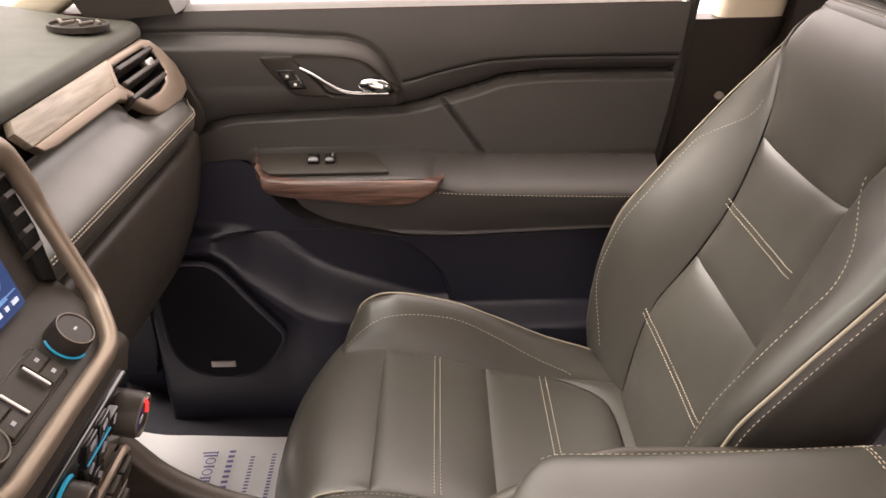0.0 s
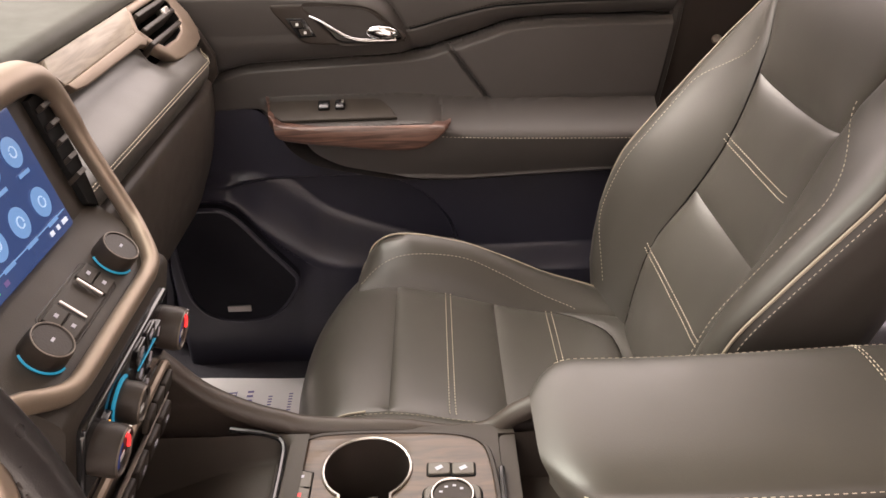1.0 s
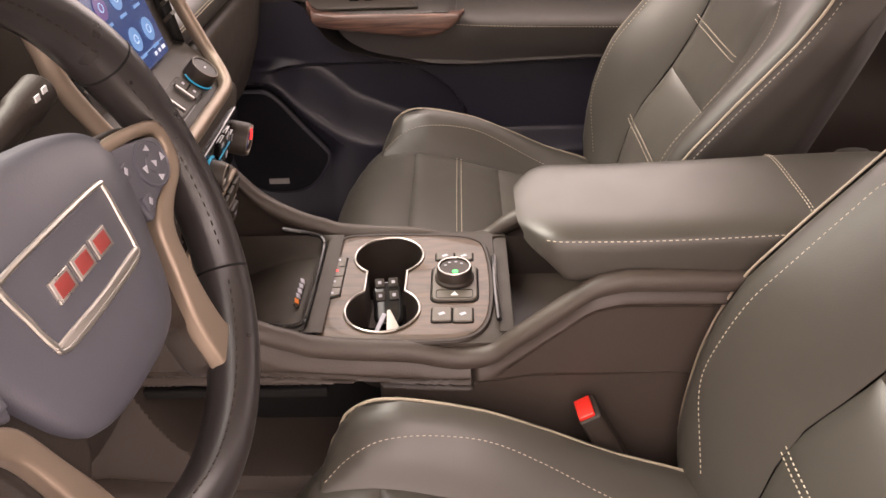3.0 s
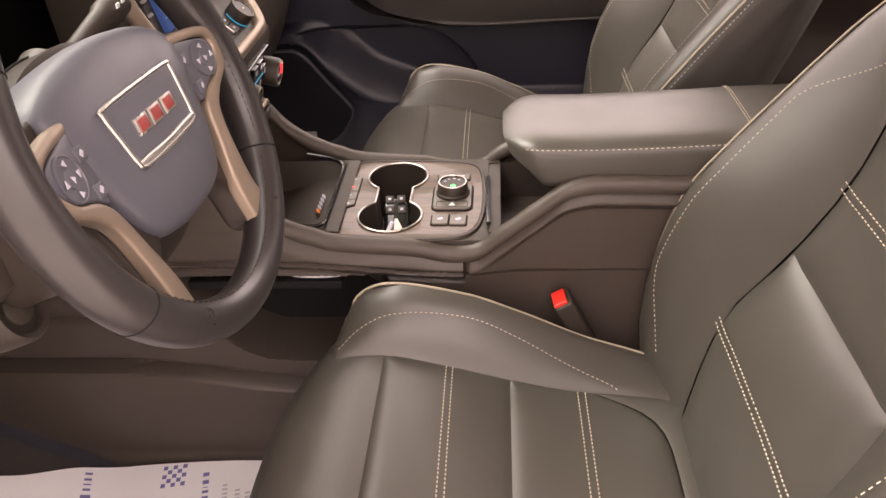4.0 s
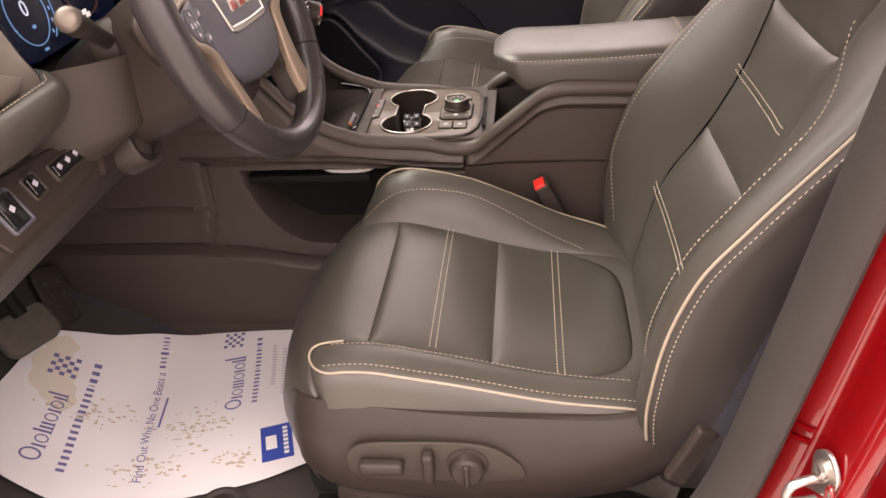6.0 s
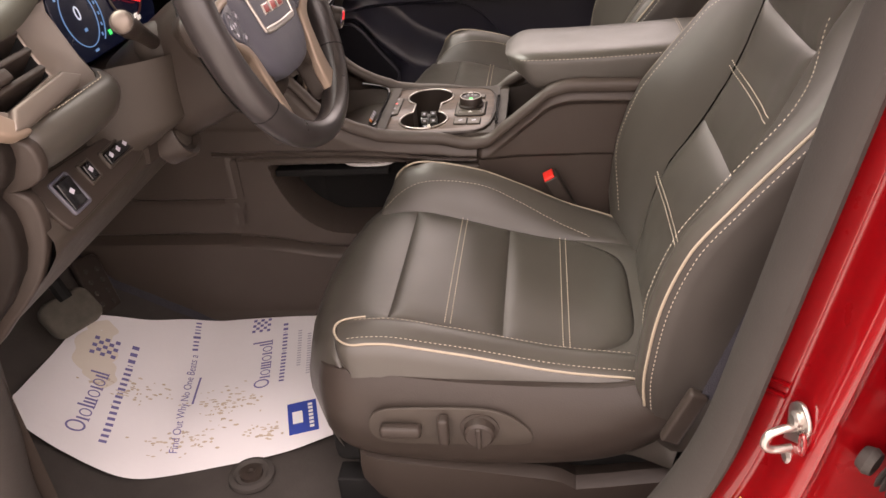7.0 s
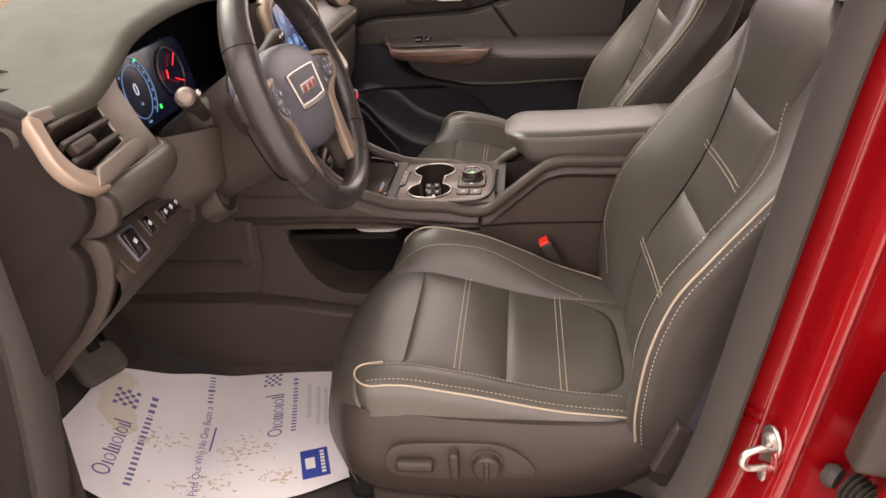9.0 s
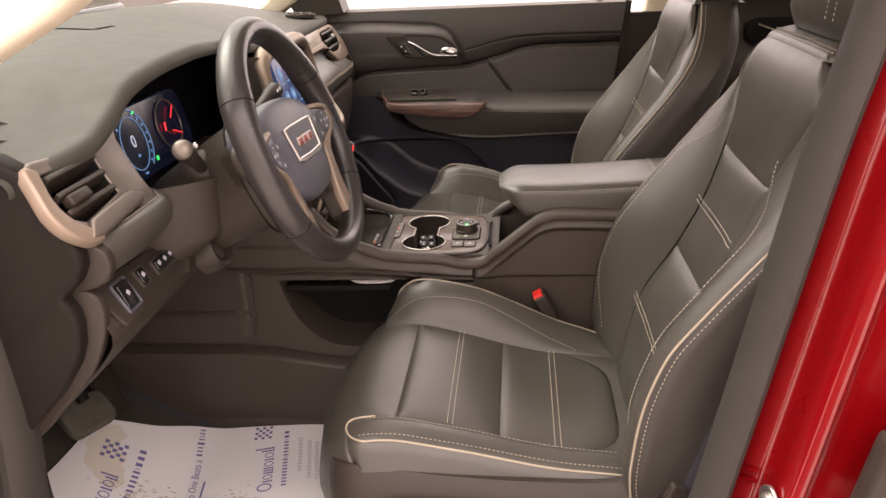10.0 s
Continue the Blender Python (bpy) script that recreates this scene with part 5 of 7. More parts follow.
for k, (x, y) in enumerate(((-0.030, -0.003), (-0.030, -0.0165), (0.030, -0.003), (0.030, -0.0165))):
    b = part("plate_button", Geo().box(mk2 @ Vector((x, y, 0.003)), (0.020, 0.0125, 0.004), mk2.to_3x3().to_4x4(), 0.001), SOFT, kp)
    part("symbol", Geo().box(mk2 @ Vector((x, y, 0.0052)), (0.004, 0.003, 0.0006), mk2.to_3x3().to_4x4()), GREYINK, b)
for x in (-0.016, 0.016):
    part("bright_bar", Geo().box(mk2 @ Vector((x, -0.0097, 0.005)), (0.0028, 0.022, 0.003), mk2.to_3x3().to_4x4(), 0.0008), SILVER, kp)
mcl = facing(-0.515, 0, 0.942, -14)
cp = part("climate_panel", Geo().slab(rounded(0.190, 0.070, 0.008), 0.010, mcl @ Matrix.Translation((0, 0, 0.004)), 0.002), GLOSSBLACK, STACK)
for x, y in ((-0.076, 0.004), (-0.034, 0.012), (0.076, 0.004)):
    m = mcl @ Matrix.Translation((x, y, 0.004))
    r = 0.019 if abs(x) > 0.05 else 0.016
    kn = part("climate_knob", Geo().disc(m, [(r, 0), (r, 0.016), (r - 0.0012, 0.019), (r - 0.004, 0.0195), (r - 0.0045, 0.018), (0, 0.018)], 36), HARD, STACK)
    part("knob_rim", Geo().tube([m @ Vector(((r - 0.0024) * math.cos(a), (r - 0.0024) * math.sin(a), 0.0192)) for a in np.linspace(0, 2 * math.pi, 36, endpoint=False)], 0.0012, 6, True), PEWTER, kn)
    if abs(x) > 0.05:
        part("red_arc", Geo().tube([m @ Vector((0.012 * math.cos(a), 0.012 * math.sin(a), 0.0185)) for a in np.linspace(-0.4, 1.2, 10)], 0.0016, 5), REDGLOW, kn)
        part("blue_arc", Geo().tube([m @ Vector((0.012 * math.cos(a), 0.012 * math.sin(a), 0.0185)) for a in np.linspace(1.9, 3.6, 10)], 0.0016, 5), INKBLUE, kn)
        part("pointer", Geo().box(m @ Vector((0.011, 0.011, 0.0190)), (0.006, 0.0035, 0.002), m.to_3x3().to_4x4(), 0.0008), WHITE, kn)
    else:
        part("lit_ring", Geo().tube([m @ Vector((0.0185 * math.cos(a), 0.0185 * math.sin(a), 0.003)) for a in np.linspace(1, 4.5, 24)], 0.0016, 6), BLUEGLOW, kn)
    part("symbol", Geo().box(m @ Vector((0, -0.004, 0.0182)), (0.008, 0.004, 0.0008), m.to_3x3().to_4x4()), WHITE, kn)
for k, (x, y) in enumerate(((0.012, 0.022), (0.036, 0.022), (0.012, 0.0), (0.036, 0.0), (0.058, 0.010), (-0.062, 0.010), (-0.055, -0.018), (-0.005, -0.020), (0.03, -0.022))):
    b = part("climate_button", Geo().box(mcl @ Vector((x, y, 0.005)), (0.020, 0.018, 0.005), mcl.to_3x3().to_4x4(), 0.0012), GLOSSBLACK, cp)
    part("symbol", Geo().box(mcl @ Vector((x, y + 0.002, 0.0078)), (0.008, 0.005, 0.0006), mcl.to_3x3().to_4x4() @ Matrix.Rotation(0.3 * k, 4, "Z")), AMBER if k == 5 else GREYINK, b)
part("lit_line", Geo().tube([mcl @ Vector((x, 0.011, 0.0075)) for x in (0.004, 0.048)], 0.0008, 5), BLUEGLOW, cp)
part("lit_line", Geo().tube([mcl @ Vector((x, 0.0, 0.0075)) for x in (-0.068, -0.048)], 0.0008, 5), BLUEGLOW, cp)
# lower switch bank with its bronze surround
mlo = facing(-0.534, 0.0, 0.868, -16)
lb = part("lower_switch_bank", Geo().slab(rounded(0.185, 0.060, 0.012), 0.014, mlo @ Matrix.Translation((0, 0, 0.004)), 0.003), HARD, STACK)
part("bronze_edge", Geo().tube([mlo @ Vector((x, y, 0.006)) for x, y in rounded(0.192, 0.066, 0.016, 8)], 0.0042, 8, True), BRONZE, lb, "bronze edge")
part("chrome_bar", Geo().box(mlo @ Vector((0, 0.004, 0.012)), (0.165, 0.002, 0.004), mlo.to_3x3().to_4x4(), 0.0008), PEWTER, lb)
for k in range(5):
    b = part("bank_switch", Geo().box(mlo @ Vector((-0.066 + 0.033 * k, -0.012, 0.012)), (0.028, 0.022, 0.012), mlo.to_3x3().to_4x4(), 0.003), HARD, lb)
    part("symbol", Geo().box(mlo @ Vector((-0.066 + 0.033 * k, -0.012, 0.0184)), (0.007, 0.004, 0.0006), mlo.to_3x3().to_4x4()), GREYINK, b)
for k in range(3):
    part("bank_switch", Geo().box(mlo @ Vector((0.030 + 0.024 * k, 0.017, 0.011)), (0.022, 0.018, 0.006), mlo.to_3x3().to_4x4(), 0.002), SOFT, lb)

# ---- steering wheel and column ----
WC = (-0.4625, -0.400, 1.0775)
mw = facing(*WC, 21.1) @ Matrix.Rotation(radians(-3.3), 4, "Z")
mrim = facing(-0.4611, -0.3948, 1.0796, 20.03) @ Matrix.Rotation(radians(-0.9), 4, "Y") @ Matrix.Rotation(radians(-3.3), 4, "Z")
WHEEL = thing("steering_wheel", WC, "black leather steering wheel with bronze spokes and button pods", "steering wheel")
RW, rw = 0.158, 0.0169


def rim_at(a, b, swell=0.0):
    r = rw * (1.0 + swell)
    rr = RW + r * math.cos(b)
    return mrim @ Vector((rr * math.sin(a), rr * math.cos(a), 1.12 * r * math.sin(b)))


def grip_swell(a):
    """Thicker grips at ten and two o'clock, thinner along the foot of the rim."""
    c = min(abs(a - radians(62)), abs(a - radians(298)))
    return 0.12 * math.exp(-(c / 0.24) ** 2) - 0.06 * math.exp(-((a - math.pi) / 0.6) ** 2)


part("rim", Geo().grid(lambda u, v: rim_at(2 * math.pi * v, 2 * math.pi * u, grip_swell(2 * math.pi * v)), 24, 161, True), RIM, WHEEL, "black leather rim")
for a in (62, 298, 124, 236):
    part("rim_seam", Geo().tube([rim_at(radians(a), b, grip_swell(radians(a)) - 0.01) for b in np.linspace(0, 2 * math.pi, 24, endpoint=False)], 0.0009, 5, True), BLACK, WHEEL)
st = Seams(HARD, WHEEL)
for a0, a1 in ((66, 120), (128, 232), (240, 294), (-58, 58)):
    st.dashes([rim_at(radians(a), math.pi * 0.80, grip_swell(radians(a % 360)) + 0.01) for a in np.linspace(a0, a1, 60)], 0.004, 0.003, 0.0006)
# airbag cover, domed, with a rolled edge
half_pad = [(0.0, 0.066), (0.050, 0.062), (0.084, 0.053), (0.101, 0.041), (0.103, 0.027), (0.095, 0.0), (0.084, -0.026), (0.071, -0.053), (0.054, -0.070), (0.028, -0.077), (0.0, -0.078)]
pad_line = half_pad + [(-x, y) for x, y in half_pad[-2:0:-1]]
pad_ring = [tuple(p) for p in spline([(x, y, 0) for x, y in pad_line], 84, True)]
g = Geo()
g.loft([[mw @ Vector((x * k, y * k, h - 0.10 * max(0.0, y * k - 0.012))) for x, y, _ in pad_ring] for k, h in ((0.90, -0.050), (0.97, -0.034), (1.0, -0.016), (1.0, -0.006), (0.985, 0.001), (0.95, 0.0055), (0.88, 0.009), (0.7, 0.0125), (0.5, 0.0135), (0.25, 0.0137))])
part("airbag_cover", g, AIRBAG, WHEEL)
part("hub_back", Geo().loft([[mw @ Vector((x * k, y * k - 0.006, h)) for x, y, _ in pad_ring] for k, h in ((0.78, -0.075), (0.90, -0.052), (0.93, -0.030), (0.90, -0.020))]), HARD, WHEEL)
em = mw @ Matrix.Translation((-0.004, 0.001, 0.0140)) @ Matrix.Diagonal((1.10, 1.0, 1, 1))
emf = [(-0.0515, 0.0200), (-0.047, 0.0242), (0.0, 0.0250), (0.047, 0.0242), (0.0515, 0.0200), (0.049, 0.002), (0.046, -0.016), (0.040, -0.0215), (0.0, -0.0226), (-0.040, -0.0215), (-0.046, -0.016), (-0.049, 0.002)]
ring = [tuple(p)[:2] for p in spline([(x, y, 0) for x, y in emf], 72, True)]
part("emblem_field", Geo().slab([(x * 0.97, y * 0.97) for x, y in ring], 0.003, em @ Matrix.Translation((0, 0, 0.0004)), 0.0006), AIRBAG, WHEEL)
part("emblem_frame", Geo().tube([em @ Vector((x, y, 0)) for x, y in ring], 0.0019, 8, True), SILVER, WHEEL, "satin metal emblem frame")
part("emblem_bar", Geo().slab([tuple(p)[:2] for p in spline([(-0.044, -0.0165, 0), (0.0, -0.0178, 0), (0.044, -0.0165, 0), (0.0435, -0.0215, 0), (0.036, -0.0248, 0), (0.0, -0.0258, 0), (-0.036, -0.0248, 0), (-0.0435, -0.0215, 0)], 48, True)], 0.004, em @ Matrix.Translation((0, 0, 0.0018)), 0.0014), SILVER, WHEEL, "bright bar under the emblem")
for k in range(3):
    x0 = -0.0205 + 0.0205 * k
    b = part("emblem_block", Geo().slab([(x0 - 0.0082, -0.0060), (x0 + 0.0088, -0.0060), (x0 + 0.0098, 0.0062), (x0 - 0.0072, 0.0062)], 0.004, em @ Matrix.Translation((0.0, 0.001, 0.0024)), 0.0006), SILVER, WHEEL, "silver-edged red block")
    part("red_face", Geo().slab([(x0 - 0.0058, -0.0042), (x0 + 0.0064, -0.0042), (x0 + 0.0072, 0.0044), (x0 - 0.0050, 0.0044)], 0.001, em @ Matrix.Translation((0.0, 0.001, 0.0028)), 0.0002), EMBLEM, b)
spoke_out = [(0.072, 0.041), (0.112, 0.039), (0.138, 0.034), (0.1465, 0.0285), (0.1485, 0.018), (0.146, 0.004), (0.138, -0.007), (0.118, -0.018), (0.103, -0.032), (0.096, -0.060), (0.093, -0.089), (0.096, -0.108), (0.113, -0.117), (0.112, -0.131), (0.090, -0.142), (0.0715, -0.132), (0.0685, -0.112), (0.0705, -0.084), (0.080, -0.052), (0.089, -0.024), (0.103, -0.011),
             (0.124, -0.003), (0.135, 0.007), (0.1385, 0.016), (0.135, 0.0245), (0.115, 0.0300), (0.076, 0.0335)]
pod_out = [(0.080, 0.0325), (0.115, 0.0290), (0.133, 0.0235), (0.1370, 0.015), (0.133, 0.006), (0.122, -0.003), (0.103, -0.010), (0.090, -0.017), (0.086, -0.004)]
for sg in (-1, 1):
    fl = lambda pts: pts if sg > 0 else [(-x, y) for x, y in pts][::-1]
    curve = lambda pts, n: fl([tuple(p)[:2] for p in spline([(x, y, 0) for x, y in pts], n, True)])
    part("spoke", Geo().slab(curve([(0.06, 0.044), (0.110, 0.040), (0.150, 0.030), (0.152, -0.002), (0.118, -0.022), (0.105, -0.045), (0.098, -0.09), (0.100, -0.115), (0.088, -0.136), (0.074, -0.125), (0.070, -0.09), (0.05, -0.06)], 60), 0.026, mw @ Matrix.Translation((0, 0, -0.004)), 0.006), HARD, WHEEL)
    climb = mw @ Matrix(((1, 0, 0, 0.002 if sg > 0 else -0.004), (0, 1, 0, -0.002 if sg > 0 else -0.007), (sg * 0.16, 0, 1, -0.0068), (0, 0, 0, 1)))
    reach = 0.161 if sg > 0 else 0.149
    foot = [(x * k, y * k) for x, y in spoke_out for k in (min(1.0, reach / math.hypot(x, y)),)]
    part("bronze_spoke", Geo().slab(curve(foot, 140), 0.013, climb, 0.0034), BRONZE, WHEEL, "satin bronze spoke")
    pod = part("button_pod", Geo().slab(curve(pod_out, 60), 0.010, climb @ Matrix.Translation((0, 0, -0.001)), 0.002), AIRBAG, WHEEL)
    part("pad_dial", Geo().disc(climb @ Matrix.Translation((sg * 0.1165, 0.011, -0.0008)), [(0.0162, -0.002), (0.0160, 0.0012), (0.0150, 0.0018), (0.0143, 0.0010), (0.0065, 0.0008), (0.006, 0.0018), (0, 0.002)], 36), AIRBAG, pod)
    for dx, dy in ((0.0, 0.0), (0.0100, 0.0), (-0.0100, 0.0), (0.0, 0.0100), (0.0, -0.0100)):
        part("symbol", Geo().slab([(-0.0022, -0.002), (0.0022, -0.002), (0.0004, 0.0026)], 0.0008, climb @ Matrix.Translation((sg * (0.1165 + dx), 0.011 + dy, 0.0016)) @ Matrix.Rotation(math.atan2(dy, dx) if dx or dy else 0.8, 4, "Z")), GREYINK, pod)
    for x, y in ((0.0895, 0.0185), (0.094, -0.006)):
        b = part("wheel_button", Geo().box(climb @ Vector((sg * x, y, -0.0012)), (0.011, 0.010, 0.004), mw.to_3x3().to_4x4(), 0.0014), AIRBAG, pod)
        part("symbol", Geo().box(climb @ Vector((sg * x, y, 0.0012)), (0.0045, 0.0028, 0.0006), mw.to_3x3().to_4x4() @ Matrix.Rotation(0.7, 4, "Z")), GREYINK, b)
COL = thing("steering_column", (-0.58, -0.398, 1.0), "dark plastic steering column shroud with two stalks", "steering column")
mc0 = facing(-0.460, -0.400, 1.070, 21.0)
sh = [tuple(p)[:2] for p in spline([(-0.062, 0.030, 0), (-0.04, 0.055, 0), (0, 0.062, 0), (0.04, 0.055, 0), (0.062, 0.030, 0), (0.062, -0.03, 0), (0.045, -0.066, 0), (0, -0.075, 0), (-0.045, -0.066, 0), (-0.062, -0.03, 0)], 40, True)]
part("shroud", Geo().loft([[mc0 @ Vector((x * k, y * k + dy, -d)) for x, y in sh] for d, k, dy in ((0.032, 1.15, 0.0), (0.036, 1.25, 0.0), (0.060, 1.25, 0.0), (0.064, 1.12, 0), (0.10, 1.08, -0.004), (0.20, 0.95, -0.02))]), HARD, COL)
part("seam_ring", Geo().tube([mc0 @ Vector((x * 1.262, y * 1.262, -0.061)) for x, y in sh], 0.0012, 5, True), BLACK, COL)
part("thumb_paddle", Geo().box(mc0 @ Vector((-0.080, -0.012, -0.03)), (0.006, 0.034, 0.014), mc0.to_3x3().to_4x4(), 0.002), GLOSSBLACK, COL)
def stalk(sg, tip, root):
    t, r = Vector(tip), Vector(root)
    s = part("stalk", Geo().tube([r, r.lerp(t, 0.4), r.lerp(t, 0.75), r.lerp(t, 0.80), t], lambda k: (0.008, 0.009, 0.011, 0.0130, 0.0125)[min(4, int(round(k * 4)))], 18), HARD, COL)
    d = (t - r).normalized()
    q = d.to_track_quat("Z", "Y").to_matrix().to_4x4()
    part("collar", Geo().disc(Matrix.Translation(r) @ q, [(0.024, -0.01), (0.026, 0.004), (0.020, 0.012), (0.011, 0.016), (0, 0.016)], 28), SOFT, s)
    part("end_cap", Geo().disc(Matrix.Translation(t) @ q, [(0.0125, -0.002), (0.010, 0.003), (0.007, 0.005), (0, 0.0055)], 24), PEWTER if sg < 0 else HARD, s)
    for k in (0.82, 0.9):
        part("symbol", Geo().box(r.lerp(t, k) + Vector((0.013, -0.002 * sg, 0.008)), (0.001, 0.006, 0.004)), WHITE, s)
stalk(-1, (-0.556, -0.556, 1.112), (-0.578, -0.452, 1.058))
stalk(1, (-0.530, -0.250, 1.124), (-0.540, -0.370, 1.098))


# ---- passenger's door ----
DOOR = thing("passenger_door", (-0.3, 0.76, 0.45), "dark trimmed front door with armrest, wood strip, speaker and chrome handle", "car door")
crease = hermite([(-0.86, 0.90), (-0.70, 0.950), (-0.626, 0.970), (-0.590, 0.982), (-0.558, 0.988), (-0.489, 0.991), (-0.403, 0.994), (-0.317, 0.997), (-0.283, 1.001), (-0.249, 1.010), (-0.189, 1.027), (-0.147, 1.040), (-0.10, 1.044), (-0.063, 1.045), (0.12, 1.044)])
up_line = hermite([(-0.86, 1.03), (-0.40, 1.028), (-0.311, 1.037), (-0.231, 1.057), (-0.164, 1.069), (-0.064, 1.072), (0.12, 1.071)])
brow_z = hermite([(-0.86, 1.118), (-0.603, 1.118), (-0.541, 1.117), (-0.444, 1.111), (-0.394, 1.108), (-0.362, 1.100), (-0.338, 1.084), (-0.323, 1.063), (-0.309, 1.035), (-0.29, 0.99)])
arm_foot = hermite([(-0.86, 0.90), (-0.56, 0.92), (-0.514, 0.890), (-0.500, 0.868), (-0.484, 0.854), (-0.460, 0.840), (-0.409, 0.827), (-0.323, 0.811), (-0.236, 0.808), (-0.148, 0.811), (0.008, 0.816), (0.12, 0.818)])
shelf_z = hermite([(-0.86, 0.938), (-0.33, 0.938), (-0.25, 0.930), (-0.19, 0.926), (0.12, 0.918)])
edge_z = hermite([(-0.86, 0.915), (-0.28, 0.915), (-0.255, 0.902), (-0.22, 0.891), (-0.18, 0.888), (0.12, 0.880)])
rear_edge = hermite([(0.40, -0.02), (0.70, 0.045), (0.826, 0.066), (0.984, 0.095), (1.142, 0.116), (1.3, 0.14)])
pod_out_z = hermite([(-0.78, 0.60), (-0.745, 0.70), (-0.722, 0.761), (-0.694, 0.791), (-0.655, 0.810), (-0.591, 0.816), (-0.557, 0.808), (-0.523, 0.787), (-0.475, 0.742), (-0.42, 0.712), (-0.36, 0.690), (-0.28, 0.66)])
pod_in_z = hermite([(-0.78, 0.50), (-0.745, 0.66), (-0.728, 0.742), (-0.715, 0.764), (-0.690, 0.772), (-0.661, 0.774), (-0.625, 0.771), (-0.600, 0.752), (-0.569, 0.711), (-0.518, 0.664), (-0.474, 0.637), (-0.432, 0.627), (-0.28, 0.615)])
pocket_x_edge = hermite([(0.60, -0.225), (0.688, -0.246), (0.72, -0.262), (0.752, -0.290), (0.783, -0.335), (0.80, -0.40)])


def door_y(x, z):
    """The trim's depth: an upper pad that overhangs a shallow insert, an armrest ledge, and a lower panel with the speaker pod."""
    c = z - crease(x)
    if z < arm_foot(x):
        y = 0.747
        # map pocket, its mouth cut into the lower panel
        y += 0.030 * step(0.004, -0.006, x - pocket_x_edge(z)) * step(0.800, 0.785, z)
        # speaker pod: a bulge up to its ridge, then a sunk field for the grille
        zo, zi = pod_out_z(x), pod_in_z(x)
        b = step(zo, zi + 0.004, z) * step(-0.775, -0.738, x)
        base = y - 0.066 * b * (1 - 0.45 * step(-0.46, -0.28, x))
        return base + 0.012 * step(zi, zi - 0.005, z) * step(-0.47, -0.53, x)
    if c > 0:
        y = 0.748 - 0.006 * math.sin(math.pi * min(1, max(0, (z - 1.04) / 0.107)))
        w = step(-0.300, -0.318, x)
        d = brow_z(x) - z
        y -= w * (0.017 * step(0.0, 0.024, d) - 0.004 * math.exp(-(d / 0.004) ** 2))
        # the pad's rounded underside
        reach = max(0.02, up_line(x) - crease(x))
        k = min(1, max(0, 1 - c / (reach + 0.006)))
        y += 0.024 * k * k + 0.010 * step(0.006, 0.0, c)
        y += (1 - w) * 0.003 * math.exp(-((z - up_line(x)) / 0.0022) ** 2) * step(-0.318, -0.30, x)
        return y
    # insert below the crease, with a soft upper lip
    y = 0.760 - 0.014 * step(0.0, -0.010, c)
    xs = -0.191 - 0.71 * (z - 0.933)
    behind = step(xs + 0.001, xs + 0.008, x) * step(0.905, 0.93, z)
    y -= 0.006 * behind
    y += 0.008 * math.exp(-((x - xs) / 0.0028) ** 2) * step(0.915, 0.925, z)
    # armrest: a ledge rising to the insert, a face drawn in towards its foot
    front = step(-0.556, -0.512, x)
    ze, sz, pz = edge_z(x), shelf_z(x), arm_foot(x)
    if z >= ze:
        t = min(1, max(0, (z - ze) / (sz - ze)))
        k = 1 - (t if x < -0.26 else t ** 1.6)
    else:
        t = min(1, max(0, (ze - z) / (ze - pz)))
        k = 1 - 0.34 * t ** 1.4 + 0.05 * math.exp(-((t - 0.95) / 0.04) ** 2)
    return y - 0.084 * k * front


def door_skin(z0, z1):
    def at(u, v):
        z = 0.42 + 0.727 * v
        x = -0.86 + (rear_edge(z) + 0.86) * u
        a, b = z0(x), z1(x)
        z = a + (b - a) * v
        x = -0.86 + (rear_edge(z) + 0.86) * u
        return Vector((x, door_y(x, z), z))
    return at


part("trim_panel", Geo().grid(door_skin(lambda x: arm_foot(x) + 0.0005, const(1.147)), 330, 170), DOORSKIN, DOOR)
part("lower_panel", Geo().grid(door_skin(const(0.42), lambda x: arm_foot(x) - 0.0005), 300, 180), DOORLOW, DOOR, "dark hard plastic lower door panel, a bluish sheen put into its colour")
part("armrest_underside", Geo().grid(lambda u, v: (lambda x: Vector((x, door_y(x, arm_foot(x) + 0.001) * (1 - v) + (door_y(x, arm_foot(x) - 0.001) + 0.004) * v, arm_foot(x))))(-0.60 + 0.665 * u), 120, 3), DOORSKIN, DOOR)
part("inner_liner", Geo().grid(lambda u, v: Vector((-0.86 + 0.93 * u, 0.805, 0.42 + 0.70 * v)), 4, 4), BLACK, DOOR)
part("belt_cap", Geo().grid(lambda u, v: Vector((-0.86 + 0.976 * u, 0.752 + 0.06 * v, 1.147 + 0.006 * math.sin(math.pi * v))), 40, 6), SOFT, DOOR)
part("outer_skin", Geo().grid(lambda u, v: Vector((-0.86 + 1.0 * u, 0.87 + 0.05 * math.sin(math.pi * v), 0.30 + 0.84 * v)), 12, 12), RED, DOOR)
part("rear_edge_seal", Geo().tube([(rear_edge(z) + 0.008, 0.765, z) for z in np.linspace(0.45, 1.15, 30)], 0.010, 8), RUBBER, DOOR)
st = Seams(HARD, DOOR)
part("upper_seam", Geo().tube([(x, door_y(x, up_line(x)) - 0.0005, up_line(x)) for x in np.linspace(-0.305, 0.105, 60)], 0.0016, 6), BLACK, DOOR)
st.dashes([(x, door_y(x, up_line(x) + 0.004) - 0.001, up_line(x) + 0.004) for x in np.linspace(-0.305, 0.105, 60)], 0.004, 0.002, 0.0005)
ws_line = hermite([(-0.268, 0.892), (-0.15, 0.886), (-0.039, 0.882), (0.1, 0.878)])
st = Seams(THREAD, DOOR, "pale stitching along the armrest")
